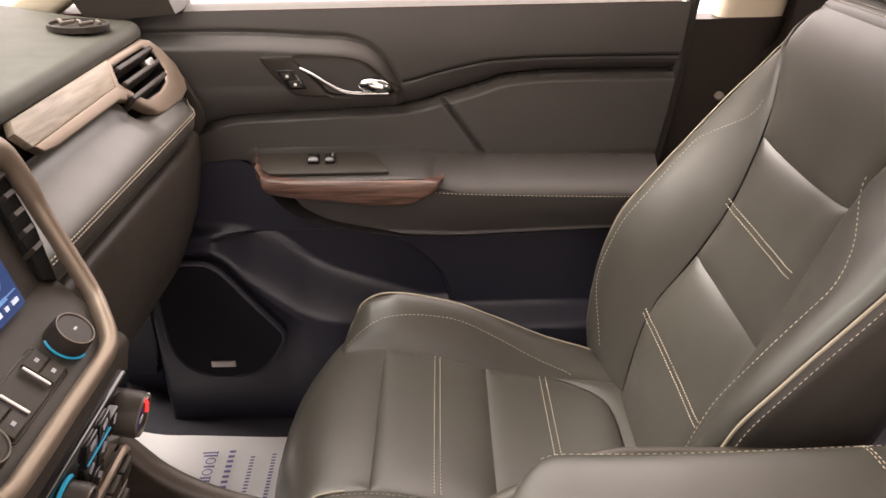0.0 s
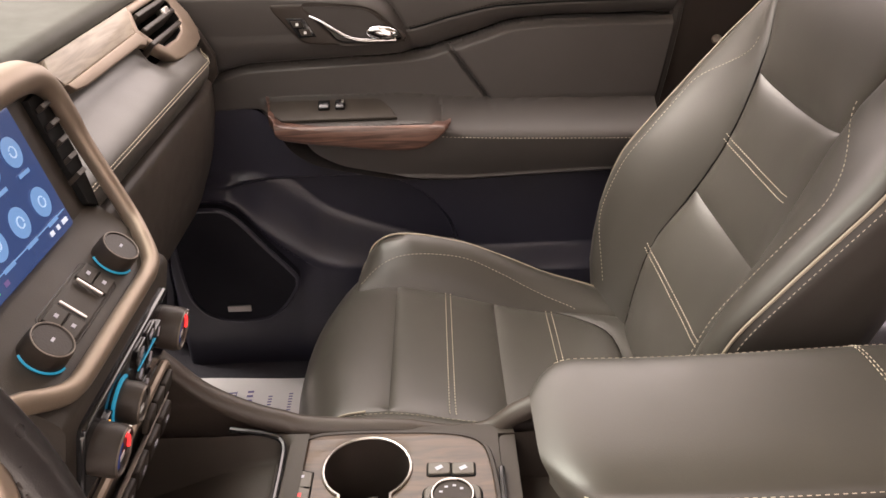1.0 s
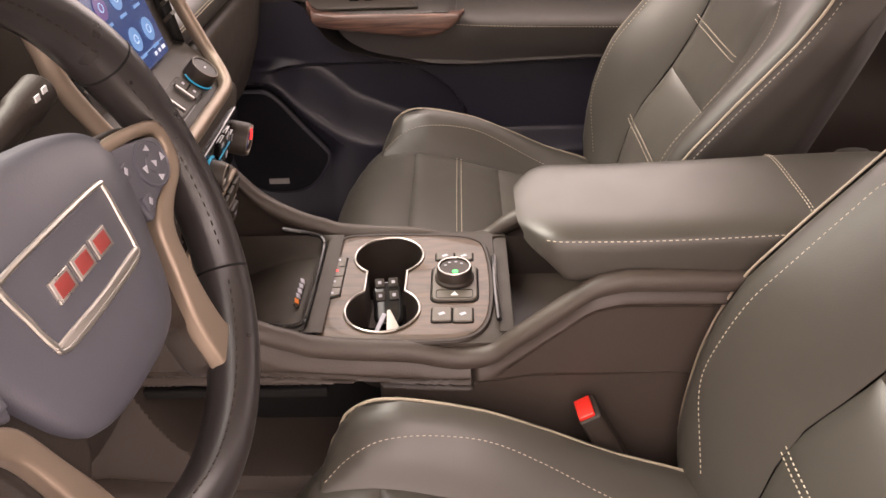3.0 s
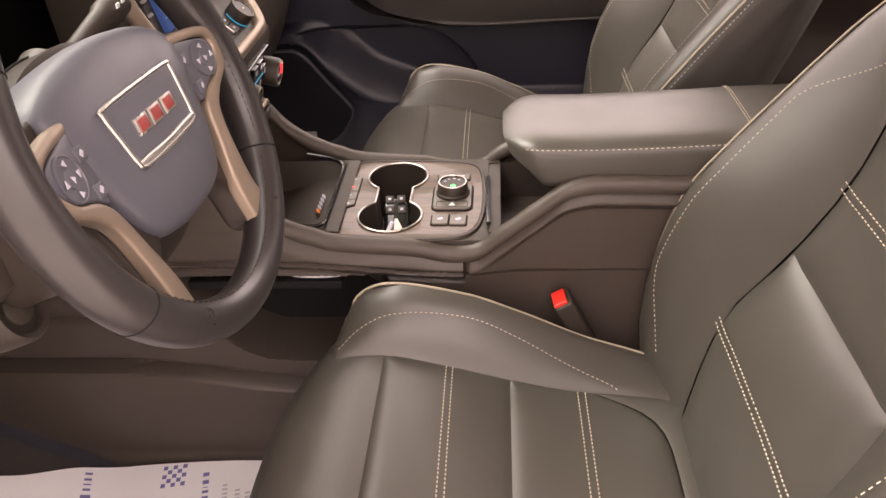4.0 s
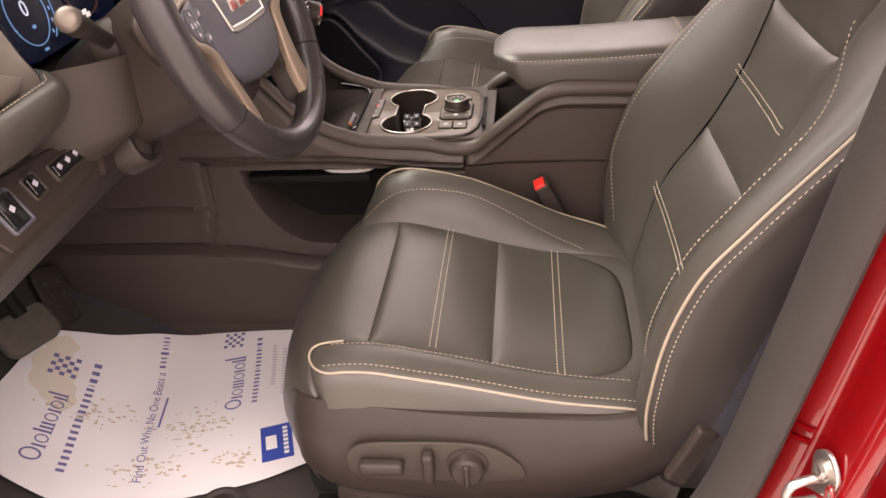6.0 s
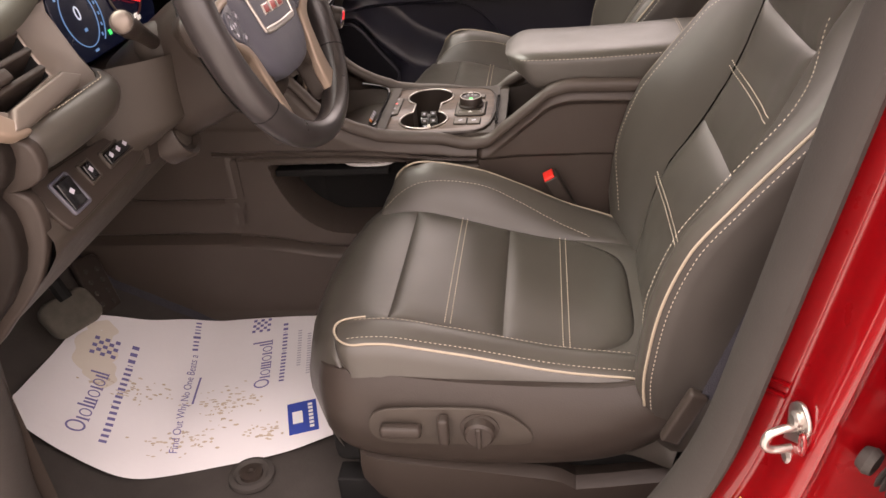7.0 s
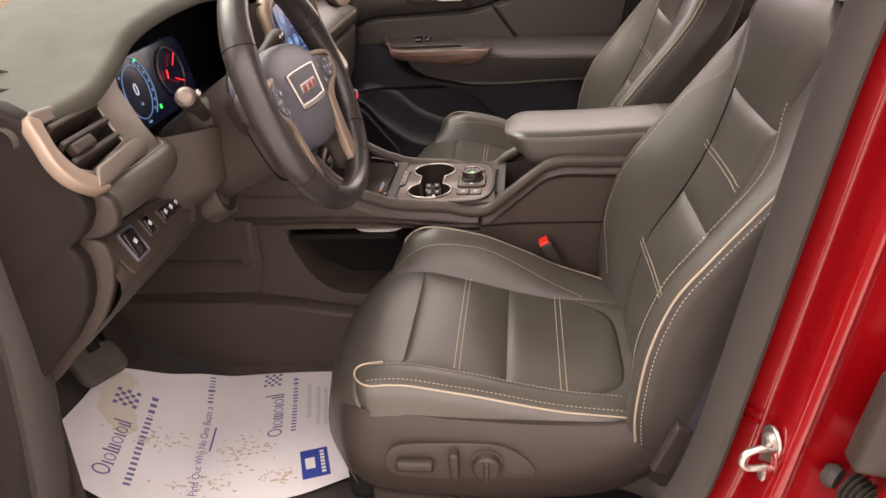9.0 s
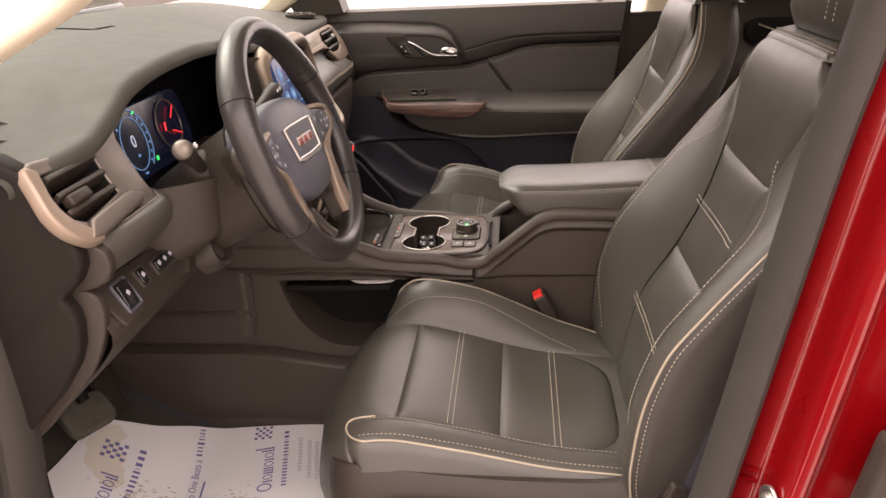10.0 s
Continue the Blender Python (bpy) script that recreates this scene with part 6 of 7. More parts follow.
st.dashes([(x, door_y(x, ws_line(x)) - 0.0012, ws_line(x)) for x in np.linspace(-0.26, 0.08, 60)])
# wood strip, thickened along the armrest's edge
w_top = hermite([(-0.540, 0.940), (-0.527, 0.936), (-0.506, 0.921), (-0.47, 0.917), (-0.40, 0.916), (-0.27, 0.914), (-0.246, 0.913)])
w_bot = hermite([(-0.540, 0.938), (-0.522, 0.911), (-0.505, 0.895), (-0.46, 0.887), (-0.405, 0.880), (-0.32, 0.872), (-0.294, 0.875), (-0.268, 0.890), (-0.246, 0.911)])


def strip(u, v):
    x = -0.540 + 0.294 * v
    b = 0.5 - 0.5 * math.cos(math.pi * u)
    z = w_bot(x) + (w_top(x) - w_bot(x)) * b
    n = 0.008 * math.sin(math.pi * u) ** 0.5
    yy = min(door_y(x, w_bot(x)), door_y(x, (w_bot(x) + w_top(x)) / 2))
    return Vector((x, yy - 0.001 - n + 0.012 * step(0.8, 1.0, u), z))


part("wood_strip", Geo().grid(strip, 14, 60), WALNUT, DOOR, "dark walnut strip")
mpod = Matrix(((1, 0, 0, -0.430), (0, 0.955, -0.296, 0.672), (0, 0.296, 0.955, 0.921), (0, 0, 0, 1)))
sp_pod = part("switch_pod", Geo().slab([(-0.076, 0.0), (0.102, 0.0), (0.092, 0.022), (0.078, 0.046), (0.068, 0.052), (-0.098, 0.052), (-0.106, 0.044), (-0.098, 0.022)], 0.006, mpod @ Matrix.Translation((0, 0, 0.003)), 0.002), SOFT, DOOR)
for x, w in ((-0.012, 0.018), (0.013, 0.015)):
    b = part("window_switch", Geo().box(mpod @ Vector((x, 0.030, 0.006)), (w, 0.017, 0.010), mpod.to_3x3().to_4x4() @ Matrix.Rotation(radians(12), 4, "X"), 0.003), GLOSSBLACK, sp_pod)
    if x > 0:
        part("switch_tip", Geo().box(mpod @ Vector((x + 0.004, 0.034, 0.0112)), (0.004, 0.007, 0.002), mpod.to_3x3().to_4x4(), 0.0006), SILVER, b)
# handle bezel with lock buttons and chrome lever
mbz = Matrix(((1, 0, 0, 0), (0, 0, -1, 0.7235), (0, 1, 0, 0), (0, 0, 0, 1)))
curve_xz = lambda pts, n: [tuple(p)[:2] for p in spline([(x, z, 0) for x, z in pts], n, True)]
bez = [(-0.512, 1.083), (-0.505, 1.0865), (-0.462, 1.0865), (-0.43, 1.085), (-0.396, 1.082), (-0.364, 1.076), (-0.340, 1.056), (-0.313, 1.035), (-0.312, 1.027), (-0.322, 1.0235), (-0.401, 1.022), (-0.456, 1.025), (-0.472, 1.032), (-0.486, 1.047), (-0.506, 1.071)]
cupo = [(-0.460, 1.083), (-0.41, 1.081), (-0.368, 1.074), (-0.347, 1.062), (-0.328, 1.042), (-0.320, 1.029), (-0.36, 1.0265), (-0.409, 1.027), (-0.428, 1.044), (-0.448, 1.066)]
hb = part("handle_bezel", Geo().slab(curve_xz(bez, 90), 0.016, mbz, 0.004, [curve_xz(cupo, 60)[::-1]]), HARD, DOOR)
cup_ring = curve_xz(cupo, 60)
ccx, ccz = -0.385, 1.052
part("handle_cup", Geo().loft([[Vector((ccx + (x - ccx) * k, 0.7255 + d, ccz + (z - ccz) * k)) for x, z in cup_ring] for d, k in ((0.0, 1.0), (0.012, 0.97), (0.022, 0.85), (0.026, 0.6), (0.027, 0.05))], True, False), BLACK, hb)
lp = part("lock_plate", Geo().slab([(-0.490, 1.066), (-0.462, 1.065), (-0.446, 1.037), (-0.472, 1.036)], 0.005, mbz @ Matrix.Translation((0, 0, 0.0016)), 0.001), GLOSSBLACK, hb)
for x, z in ((-0.473, 1.057), (-0.462, 1.0445)):
    b = part("lock_button", Geo().slab([(x - 0.010, z + 0.005), (x + 0.006, z + 0.005), (x + 0.010, z - 0.005), (x - 0.006, z - 0.005)], 0.004, mbz @ Matrix.Translation((0, 0, 0.003)), 0.0008), HARD, lp)
    part("symbol", Geo().box((x, 0.7200, z), (0.004, 0.001, 0.004)), WHITE, lp)
part("chrome_lever", Geo().tube(spline([(-0.453, 0.7225, 1.068), (-0.436, 0.716, 1.061), (-0.415, 0.712, 1.048), (-0.395, 0.711, 1.037), (-0.375, 0.712, 1.032), (-0.350, 0.714, 1.031), (-0.325, 0.717, 1.030)], 40), lambda k: 0.0032 + 0.0012 * k, 12, False, 0.8), CHROME, hb, "polished chrome lever")
part("lever_paddle", Geo().loft([[Vector((-0.345 + 0.024 * w * math.cos(a) + 0.004 * math.sin(a), 0.722 - d, 1.041 + 0.0115 * w * math.sin(a) - 0.004 * math.cos(a))) for a in np.linspace(0, 2 * math.pi, 24, endpoint=False)] for d, w in ((0.0, 0.8), (0.004, 1.0), (0.008, 0.97), (0.011, 0.8), (0.0125, 0.4))]), CHROME, hb, "polished chrome paddle")
# speaker grille in the pod, with a small plain plate
gr = [(-0.712, 0.757), (-0.690, 0.763), (-0.652, 0.765), (-0.627, 0.761), (-0.603, 0.741), (-0.564, 0.690), (-0.524, 0.640), (-0.519, 0.625), (-0.524, 0.608), (-0.548, 0.574), (-0.579, 0.553), (-0.629, 0.548), (-0.676, 0.559), (-0.704, 0.588), (-0.715, 0.633), (-0.7195, 0.73)]
gring = [tuple(p)[:2] for p in spline([(x, z, 0) for x, z in gr], 90, True)]
msp = Matrix(((1, 0, 0, 0), (0, 0, -1, 0.694), (0, 1, 0, 0), (0, 0, 0, 1)))
sp = part("speaker_grille", Geo().slab(gring, 0.030, msp, 0.004), GRILLE, DOOR, "black cloth speaker grille")
part("grille_rim", Geo().tube([msp @ Vector((x, z, -0.002)) for x, z in gring], 0.0042, 8, True), DOORLOW, sp)
part("name_plate", Geo().box((-0.627, 0.6935, 0.575), (0.041, 0.004, 0.012), None, 0.001), SILVER, sp)
part("lock_pin", Geo().tube([(0.052, 0.775, 1.145), (0.052, 0.775, 1.19)], lambda k: 0.0035 + 0.002 * (k > 0.7), 10), SILVER, DOOR)
part("lock_pin_collar", Geo().disc(pose(0.052, 0.775, 1.150), [(0.009, 0), (0.008, 0.004), (0.004, 0.006), (0, 0.006)], 20), HARD, DOOR)
part("mirror_sail", Geo().loft([[Vector((x, y, z)) for x, z in ((-0.745, 1.14), (-0.62, 1.15), (-0.625, 1.165), (-0.66, 1.30), (-0.80, 1.24))] for y in (0.715, 0.725, 0.80)]), HARD, DOOR)
glass = bpy.data.materials.new("window_glass")
glass.use_nodes = True
gb = glass.node_tree.nodes["Principled BSDF"]
gb.inputs["Transmission Weight"].default_value, gb.inputs["Roughness"].default_value, gb.inputs["IOR"].default_value = 1.0, 0.0, 1.01
gb.inputs["Base Color"].default_value = (0.96, 0.98, 0.97, 1)
pane = part("window_pane", Geo().grid(lambda u, v: Vector((-0.70 + 0.82 * u + 0.10 * v, 0.795 - 0.05 * v, 1.13 + 0.40 * v)), 3, 3), glass, DOOR)
pane.visible_shadow = False

# ---- pillars, roof and the car's shell ----
def post(name, path, w, d, mat, label, cat="pillar"):
    """A rounded post along a path, w wide along x and d deep along y."""
    rings = []
    for p in path:
        rings.append([Vector(p) + Vector((w / 2 * math.copysign(abs(math.cos(a)) ** 0.5, math.cos(a)), d / 2 * math.copysign(abs(math.sin(a)) ** 0.5, math.sin(a)), 0)) for a in np.linspace(0, 2 * math.pi, 20, endpoint=False)])
    return single(name, Geo().loft(rings), mat, label, cat, kind="structure")


post("pillar_b_passenger", [(0.09, 0.80, 0.45), (0.125, 0.80, 0.80), (0.155, 0.80, 1.0), (0.175, 0.79, 1.118)], 0.20, 0.05, HARD, "dark lower trim of the pillar behind the door")
post("pillar_b_upper", [(0.215, 0.79, 1.119), (0.25, 0.76, 1.35), (0.28, 0.70, 1.58)], 0.10, 0.05, CREAM, "cream cloth upper trim of the pillar")
post("pillar_a_passenger", [(-1.05, 0.745, 1.02), (-0.79, 0.735, 1.18), (-0.52, 0.66, 1.45), (-0.35, 0.62, 1.60)], 0.09, 0.06, CREAM, "cream windscreen pillar")
post("pillar_a_driver", [(-1.22, -0.76, 0.98), (-0.92, -0.73, 1.128), (-0.63, -0.70, 1.277), (-0.42, -0.67, 1.41), (-0.27, -0.63, 1.58)], 0.09, 0.06, CREAM, "cream windscreen pillar")
belt = thing("seat_belt", (0.2, 0.72, 0.9), "black seat belt strap hanging by the pillar", "seat belt")
part("strap", Geo().grid(lambda u, v: Vector((0.215 + 0.04 * u + 0.085 * v, 0.745 - 0.02 * v, 0.80 + 0.60 * v)), 4, 20), HARD, belt)
part("guide_ring", Geo().disc(look((0.182, 0.770, 1.0), (0.1, 0.6, 1.1)), [(0.006, -0.004), (0.008, 0.0), (0.007, 0.004), (0.003, 0.005), (0, 0.005)], 20), PEWTER, belt)
single("headliner", Geo().grid(lambda u, v: Vector((-0.42 + 2.3 * u, -0.64 + 1.28 * v, 1.60 + 0.05 * math.sin(math.pi * v) * min(1, 4 * u + 0.3))), 20, 14), CREAM, "cream cloth headliner", "ceiling", kind="structure")
single("roof", Geo().grid(lambda u, v: Vector((-0.46 + 2.4 * u, -0.72 + 1.44 * v, 1.64 + 0.06 * math.sin(math.pi * v))), 16, 12), RED, "red car roof", "roof", kind="structure")
single("rear_wall", Geo().grid(lambda u, v: Vector((1.5 + 0.1 * v, -0.8 + 1.6 * u, 0.4 + 1.22 * v)), 6, 6), SOFT, "dark wall behind the rear seats", "wall", kind="structure")
single("floor_rear", Geo().grid(lambda u, v: Vector((0.7 + 0.9 * u, -0.78 + 1.56 * v, 0.434)), 4, 4), CARPET, "dark rear carpet", "floor", kind="structure")
single("cowl", Geo().grid(lambda u, v: Vector((-1.75 + 0.52 * u, -0.80 + 1.6 * v, 1.08 + 0.09 * u)), 6, 6), RED, "red bonnet behind the windscreen", "bonnet", kind="structure")
single("windscreen_base", Geo().box((-1.235, 0, 1.185), (0.04, 1.42, 0.03), None, 0.01), GLOSSBLACK, "black strip under the windscreen", "trim", kind="structure")
rd = thing("rear_door", (0.6, 0.76, 0.5), "dark trimmed rear door with a pull handle", "car door")
part("trim_panel", Geo().grid(lambda u, v: Vector((0.24 + 0.8 * u, 0.775 - 0.03 * math.sin(3 * math.pi * v) ** 2, 0.45 + 0.98 * v)), 20, 40), HARD, rd)
part("handle_bezel", Geo().slab(rounded(0.19, 0.07, 0.03), 0.012, Matrix(((1, 0, 0, 0.52), (0, 0, -1, 0.742), (0, 1, 0, 1.06), (0, 0, 0, 1))), 0.003), BLACK, rd)
part("chrome_lever", Geo().tube([(0.45, 0.733, 1.08), (0.50, 0.722, 1.06), (0.56, 0.726, 1.05)], 0.005, 8), CHROME, rd)
post("pillar_c", [(1.05, 0.80, 0.45), (1.1, 0.80, 1.1), (1.2, 0.7, 1.6)], 0.14, 0.06, HARD, "dark rear pillar")

# ---- driver's door opening: rubber seal, red jamb, striker ----
seal_line = [(-0.742, -0.70, 1.10), (-0.738, -0.715, 0.95), (-0.735, -0.725, 0.85), (-0.742, -0.735, 0.72), (-0.755, -0.74, 0.60), (-0.735, -0.74, 0.52), (-0.66, -0.74, 0.478), (-0.50, -0.74, 0.466), (-0.30, -0.74, 0.466),
             (-0.14, -0.74, 0.505), (-0.05, -0.74, 0.567), (0.0, -0.735, 0.640), (0.035, -0.732, 0.725), (0.060, -0.728, 0.835), (0.087, -0.722, 0.965), (0.124, -0.712, 1.14), (0.158, -0.695, 1.26), (0.205, -0.66, 1.45), (0.12, -0.64, 1.56), (-0.20, -0.63, 1.59), (-0.40, -0.64, 1.56), (-0.62, -0.68, 1.40)]
sl = spline(seal_line, 220)


def seal_ring(u, v):
    i = min(len(sl) - 2, int(v * (len(sl) - 1)))
    p, q = sl[i], sl[min(i + 1, len(sl) - 1)]
    t = (q - p).normalized()
    inward = Vector((0, 1, 0))
    n = t.cross(inward).normalized()
    a = 2 * math.pi * u
    return p + n * (0.016 * math.cos(a)) + inward * (0.034 * math.sin(a)) + n * 0.006


single("door_seal", Geo().grid(seal_ring, 14, 219, True), RUBBER, "dark grey rubber seal round the door opening", "door seal", kind="structure")


probe = sl[130], (sl[131] - sl[130]).normalized().cross(Vector((0, 1, 0)))
SIDE = 1 if probe[1].x > 0 else -1


def sweep(offsets, i0, i1):
    """A strip beside the seal: rows of (outwards from the opening, towards the street)."""
    rings = []
    for i in range(i0, i1):
        p, q = sl[i], sl[min(i + 1, len(sl) - 1)]
        t = (q - p).normalized()
        n = t.cross(Vector((0, 1, 0))).normalized() * SIDE
        rings.append([p + n * a + Vector((0, -b, 0)) for a, b in offsets])
    return Geo().loft(rings, False, False)


jamb = thing("door_jamb", (0.1, -0.78, 0.5), "glossy red painted door jamb with stepped edges", "car body")
part("jamb_face", sweep([(-0.01, -0.03), (0.004, -0.004), (0.009, 0.0), (0.0235, 0.021), (0.025, 0.022), (0.0265, 0.0215), (0.028, 0.022), (0.030, 0.024), (0.0325, 0.032), (0.034, 0.045), (0.0355, 0.058), (0.038, 0.068), (0.041, 0.073), (0.044, 0.0755), (0.047, 0.0755), (0.050, 0.073), (0.054, 0.067), (0.060, 0.063), (0.075, 0.061), (0.12, 0.064), (0.20, 0.068)], 50, 200), RED, jamb)
part("seal_lip", sweep([(-0.01, -0.03), (0.004, -0.004), (0.012, 0.004), (0.022, 0.010), (0.030, 0.010), (0.045, 0.002), (0.08, -0.01), (0.15, -0.02)], 0, 51), RUBBER, jamb, "dark grey rubber lip")
for dz in (0.0, 0.012):
    part("pressed_rib", Geo().tube([(0.062 + dz * 0.2, -0.733, 0.796 + dz), (0.077 + dz * 0.2, -0.753, 0.802 + dz)], 0.0022, 8), RED, jamb)
part("pressed_slot", Geo().tube([(0.084, -0.793 - 0.006 * math.cos(a), 0.783 + 0.010 * math.sin(a)) for a in np.linspace(0, 2 * math.pi, 20, endpoint=False)], 0.0018, 6, True), RED, jamb)
single("rear_door_edge", sweep([(0.125, 0.070), (0.108, 0.122), (0.108, 0.130), (0.111, 0.136), (0.117, 0.139), (0.16, 0.142), (0.26, 0.146)], 95, 170), RED, "red front edge of the rear door beside the jamb", "car door", kind="structure")
stk = thing("door_striker", (0.083, -0.777, 0.79), "bright steel door striker bolted to the red jamb", "door striker")
mstk = look((0.082, -0.778, 0.777), (0.90, -0.58, 0.765))
part("plate", Geo().slab([tuple(p)[:2] for p in spline([(0, 0.038, 0), (0.016, 0.025, 0), (0.014, 0, 0), (0.016, -0.025, 0), (0, -0.038, 0), (-0.016, -0.025, 0), (-0.014, 0, 0), (-0.016, 0.025, 0)], 40, True)], 0.004, mstk, 0.001), SILVER, stk)
part("loop", Geo().tube(spline([mstk @ Vector(p) for p in ((0, 0.012, 0), (0, 0.0118, 0.014), (0, 0.007, 0.025), (0, -0.003, 0.027), (0, -0.010, 0.021), (0, -0.012, 0.011), (0, -0.012, 0))], 40), 0.0038, 10), SILVER, stk)
for yy in (0.022, -0.022):
    part("bolt", Geo().disc(mstk @ Matrix.Translation((0, yy, 0)), [(0.008, 0), (0.008, 0.004), (0.005, 0.006), (0, 0.005)], 12), SILVER, stk)
boot = thing("wiring_boot", (0.155, -0.85, 0.75), "grey ribbed rubber wiring boot on the red pillar", "rubber boot")
part("bellows", Geo().tube([(0.148 + 0.03 * k / 30, -0.813 - 0.045 * k / 30, 0.775 - 0.01 * k / 30) for k in range(31)], lambda k: 0.014 + 0.004 * math.sin(k * 30 * 2.1), 14), RUBBER, boot)
part("end_plug", Geo().disc(look((0.141, -0.808, 0.776), (0.17, -0.84, 0.772)), [(0, 0.016), (0.010, 0.014), (0.013, 0.006), (0.011, 0), (0, 0)], 16), RUBBER, boot)
part("door_check", Geo().box((0.165, -0.835, 0.862), (0.045, 0.03, 0.10), Matrix.Rotation(radians(12), 4, "Y"), 0.008), HARD, boot)
single("warning_label", Geo().box((0.040, -0.762, 0.660), (0.002, 0.030, 0.045), Matrix.Rotation(radians(28), 4, "Y") @ Matrix.Rotation(radians(-25), 4, "Z"), 0.0005), YELLOW, "small yellow and white label on the jamb", "label")
# belt webbing and anchor beside the driver's seat
db = thing("lap_belt", (0.03, -0.64, 0.62), "black seat belt webbing running into its anchor", "seat belt")
part("strap", Geo().grid(lambda u, v: Vector((0.025 + 0.03 * u + 0.05 * v, -0.655, 0.71 + 0.16 * v)), 4, 12), CARPET, db)
part("anchor", Geo().box((0.012, -0.655, 0.685), (0.022, 0.014, 0.075), Matrix.Rotation(radians(22), 4, "Y"), 0.005), HARD, db)
single("sill_panel", Geo().loft([[Vector((x, y, z)) for y, z in ((-0.60, 0.42), (-0.66, 0.47), (-0.70, 0.475), (-0.735, 0.462), (-0.74, 0.40))] for x in (-0.80, -0.6, -0.4, -0.2, 0.1)], False, False), HARD, "black plastic sill panel", "sill", kind="structure")
single("b_pillar_trim_driver", Geo().grid(lambda u, v: (lambda p: Vector((p.x + 0.02 + 0.16 * u, -0.70 + 0.02 * u, p.z)))(sl[int(118 + 50 * v)]), 6, 40), HARD, "dark inner trim of the driver's pillar", "pillar trim", kind="structure")
single("rear_body_side", Geo().grid(lambda u, v: Vector((0.26 + 1.4 * u, -0.80 - 0.04 * math.sin(math.pi * v), 0.35 + 0.78 * v)), 10, 10), RED, "red rear side of the car", "car body", kind="structure")
single("kick_panel", Geo().grid(lambda u, v: Vector((-1.2 + 0.48 * u, -0.69 - 0.02 * u, 0.40 + 0.55 * v)), 10, 10), HARD, "dark kick panel beside the pedals", "trim", kind="structure")
single("body_side_front", Geo().grid(lambda u, v: Vector((-1.7 + 0.96 * u, -0.86 - 0.02 * math.sin(math.pi * v), 0.30 + 0.82 * v)), 8, 8), RED, "red front wing of the car", "car body", kind="structure")

# ---- pedals, mats and paper ----
ped = thing("brake_pedal", (-0.87, -0.35, 0.59), "worn grey rubber brake pedal", "pedal")
mp = look((-0.892, -0.345, 0.607), (-0.58, -0.42, 0.95))
part("pad", Geo().slab(rounded(0.092, 0.064, 0.018), 0.022, mp @ pose(0, 0, 0, 180, 0, 8), 0.006), WORN, ped)
part("arm", Geo().tube([(-0.905, -0.335, 0.62), (-0.97, -0.31, 0.75), (-1.0, -0.31, 0.85)], 0.012, 8), BLACK, ped)
acc = thing("accelerator_pedal", (-0.95, -0.19, 0.55), "black accelerator pedal with round studs", "pedal")
ma = look((-0.93, -0.205, 0.545), (-0.5, -0.28, 0.85))
part("pad", Geo().slab(rounded(0.055, 0.15, 0.012), 0.014, ma @ pose(0, 0, 0, 180, 0, 20), 0.004), HARD, acc)
for k in range(8):
    part("stud", Geo().disc(ma @ pose(0, 0, 0, 180, 0, 20) @ Matrix.Translation((-0.012 + 0.024 * (k % 2), -0.045 + 0.022 * (k // 2), 0.0)), [(0.005, -0.002), (0.004, 0.003), (0, 0.003)], 10), MATRUB, acc)


def mat_z(x, y):
    return floor_z(x) + 0.006 + 0.05 * step(-0.60, -0.68, y)


single("rubber_floor_mat", Geo().grid(lambda u, v: (lambda x, y: Vector((x, y, mat_z(x, y) + 0.003 * math.sin(60 * y) * 0.3)))(-1.02 + 0.70 * u, -0.665 + 0.50 * v), 60, 40), MATRUB, "dark rubber floor mat with a raised lip", "floor mat")
gm = thing("mat_fastener", (-0.563, -0.532, 0.445), "round black mat fastener", "fastener")
part("ring", Geo().disc(pose(-0.563, -0.535, 0.445), [(0.034, 0), (0.033, 0.005), (0.026, 0.008), (0.022, 0.004), (0, 0.004)], 32), MATRUB, gm)
part("boss", Geo().disc(pose(-0.563, -0.535, 0.449), [(0.017, 0), (0.016, 0.005), (0.006, 0.006), (0.004, 0.002), (0, 0.002)], 24), HARD, gm)

# the paper's corners on the floor (rearmost edge tucked under the seat)
def paper_z(x, y):
    s = 0.012 + 0.004 * math.sin(9 * x + 3 * y) + 0.003 * math.sin(21 * y - 6 * x)
    return floor_z(x) + 0.005 + s + 0.012 * step(-0.46, -0.56, y) * step(-0.70, -0.80, x)


near_edge = hermite([(-0.937, -0.480), (-0.93, -0.497), (-0.912, -0.519), (-0.89, -0.534), (-0.835, -0.548), (-0.766, -0.556), (-0.70, -0.543), (-0.627, -0.523), (-0.527, -0.492), (-0.447, -0.450), (-0.38, -0.42), (-0.30, -0.40)])
far_edge = hermite([(-0.937, -0.32), (-0.928, -0.262), (-0.90, -0.245), (-0.854, -0.222), (-0.782, -0.176), (-0.70, -0.160), (-0.56, -0.152), (-0.30, -0.150)])
cover = thing("paper_floor_cover", (-0.7, -0.3, 0.45), "white printed paper floor cover with brown shoe marks", "paper mat")


def paper(u, v):
    x = -0.936 + 0.606 * u
    y = near_edge(x) + (far_edge(x) - near_edge(x)) * v
    return Vector((x, y, paper_z(x, y)))


part("sheet", Geo().grid(paper, 70, 34), PAPER, cover)


def on_paper(geo, x0, y0, turn, lift=0.0012):
    """Lays flat geometry, given round the origin, on the paper, turned by so many degrees."""
    c, s = math.cos(radians(turn)), math.sin(radians(turn))
    geo.v = [(x0 + c * x - s * y, y0 + s * x + c * y, paper_z(x0 + c * x - s * y, y0 + s * x + c * y) + lift + max(0, z)) for x, y, z in geo.v]
    return geo


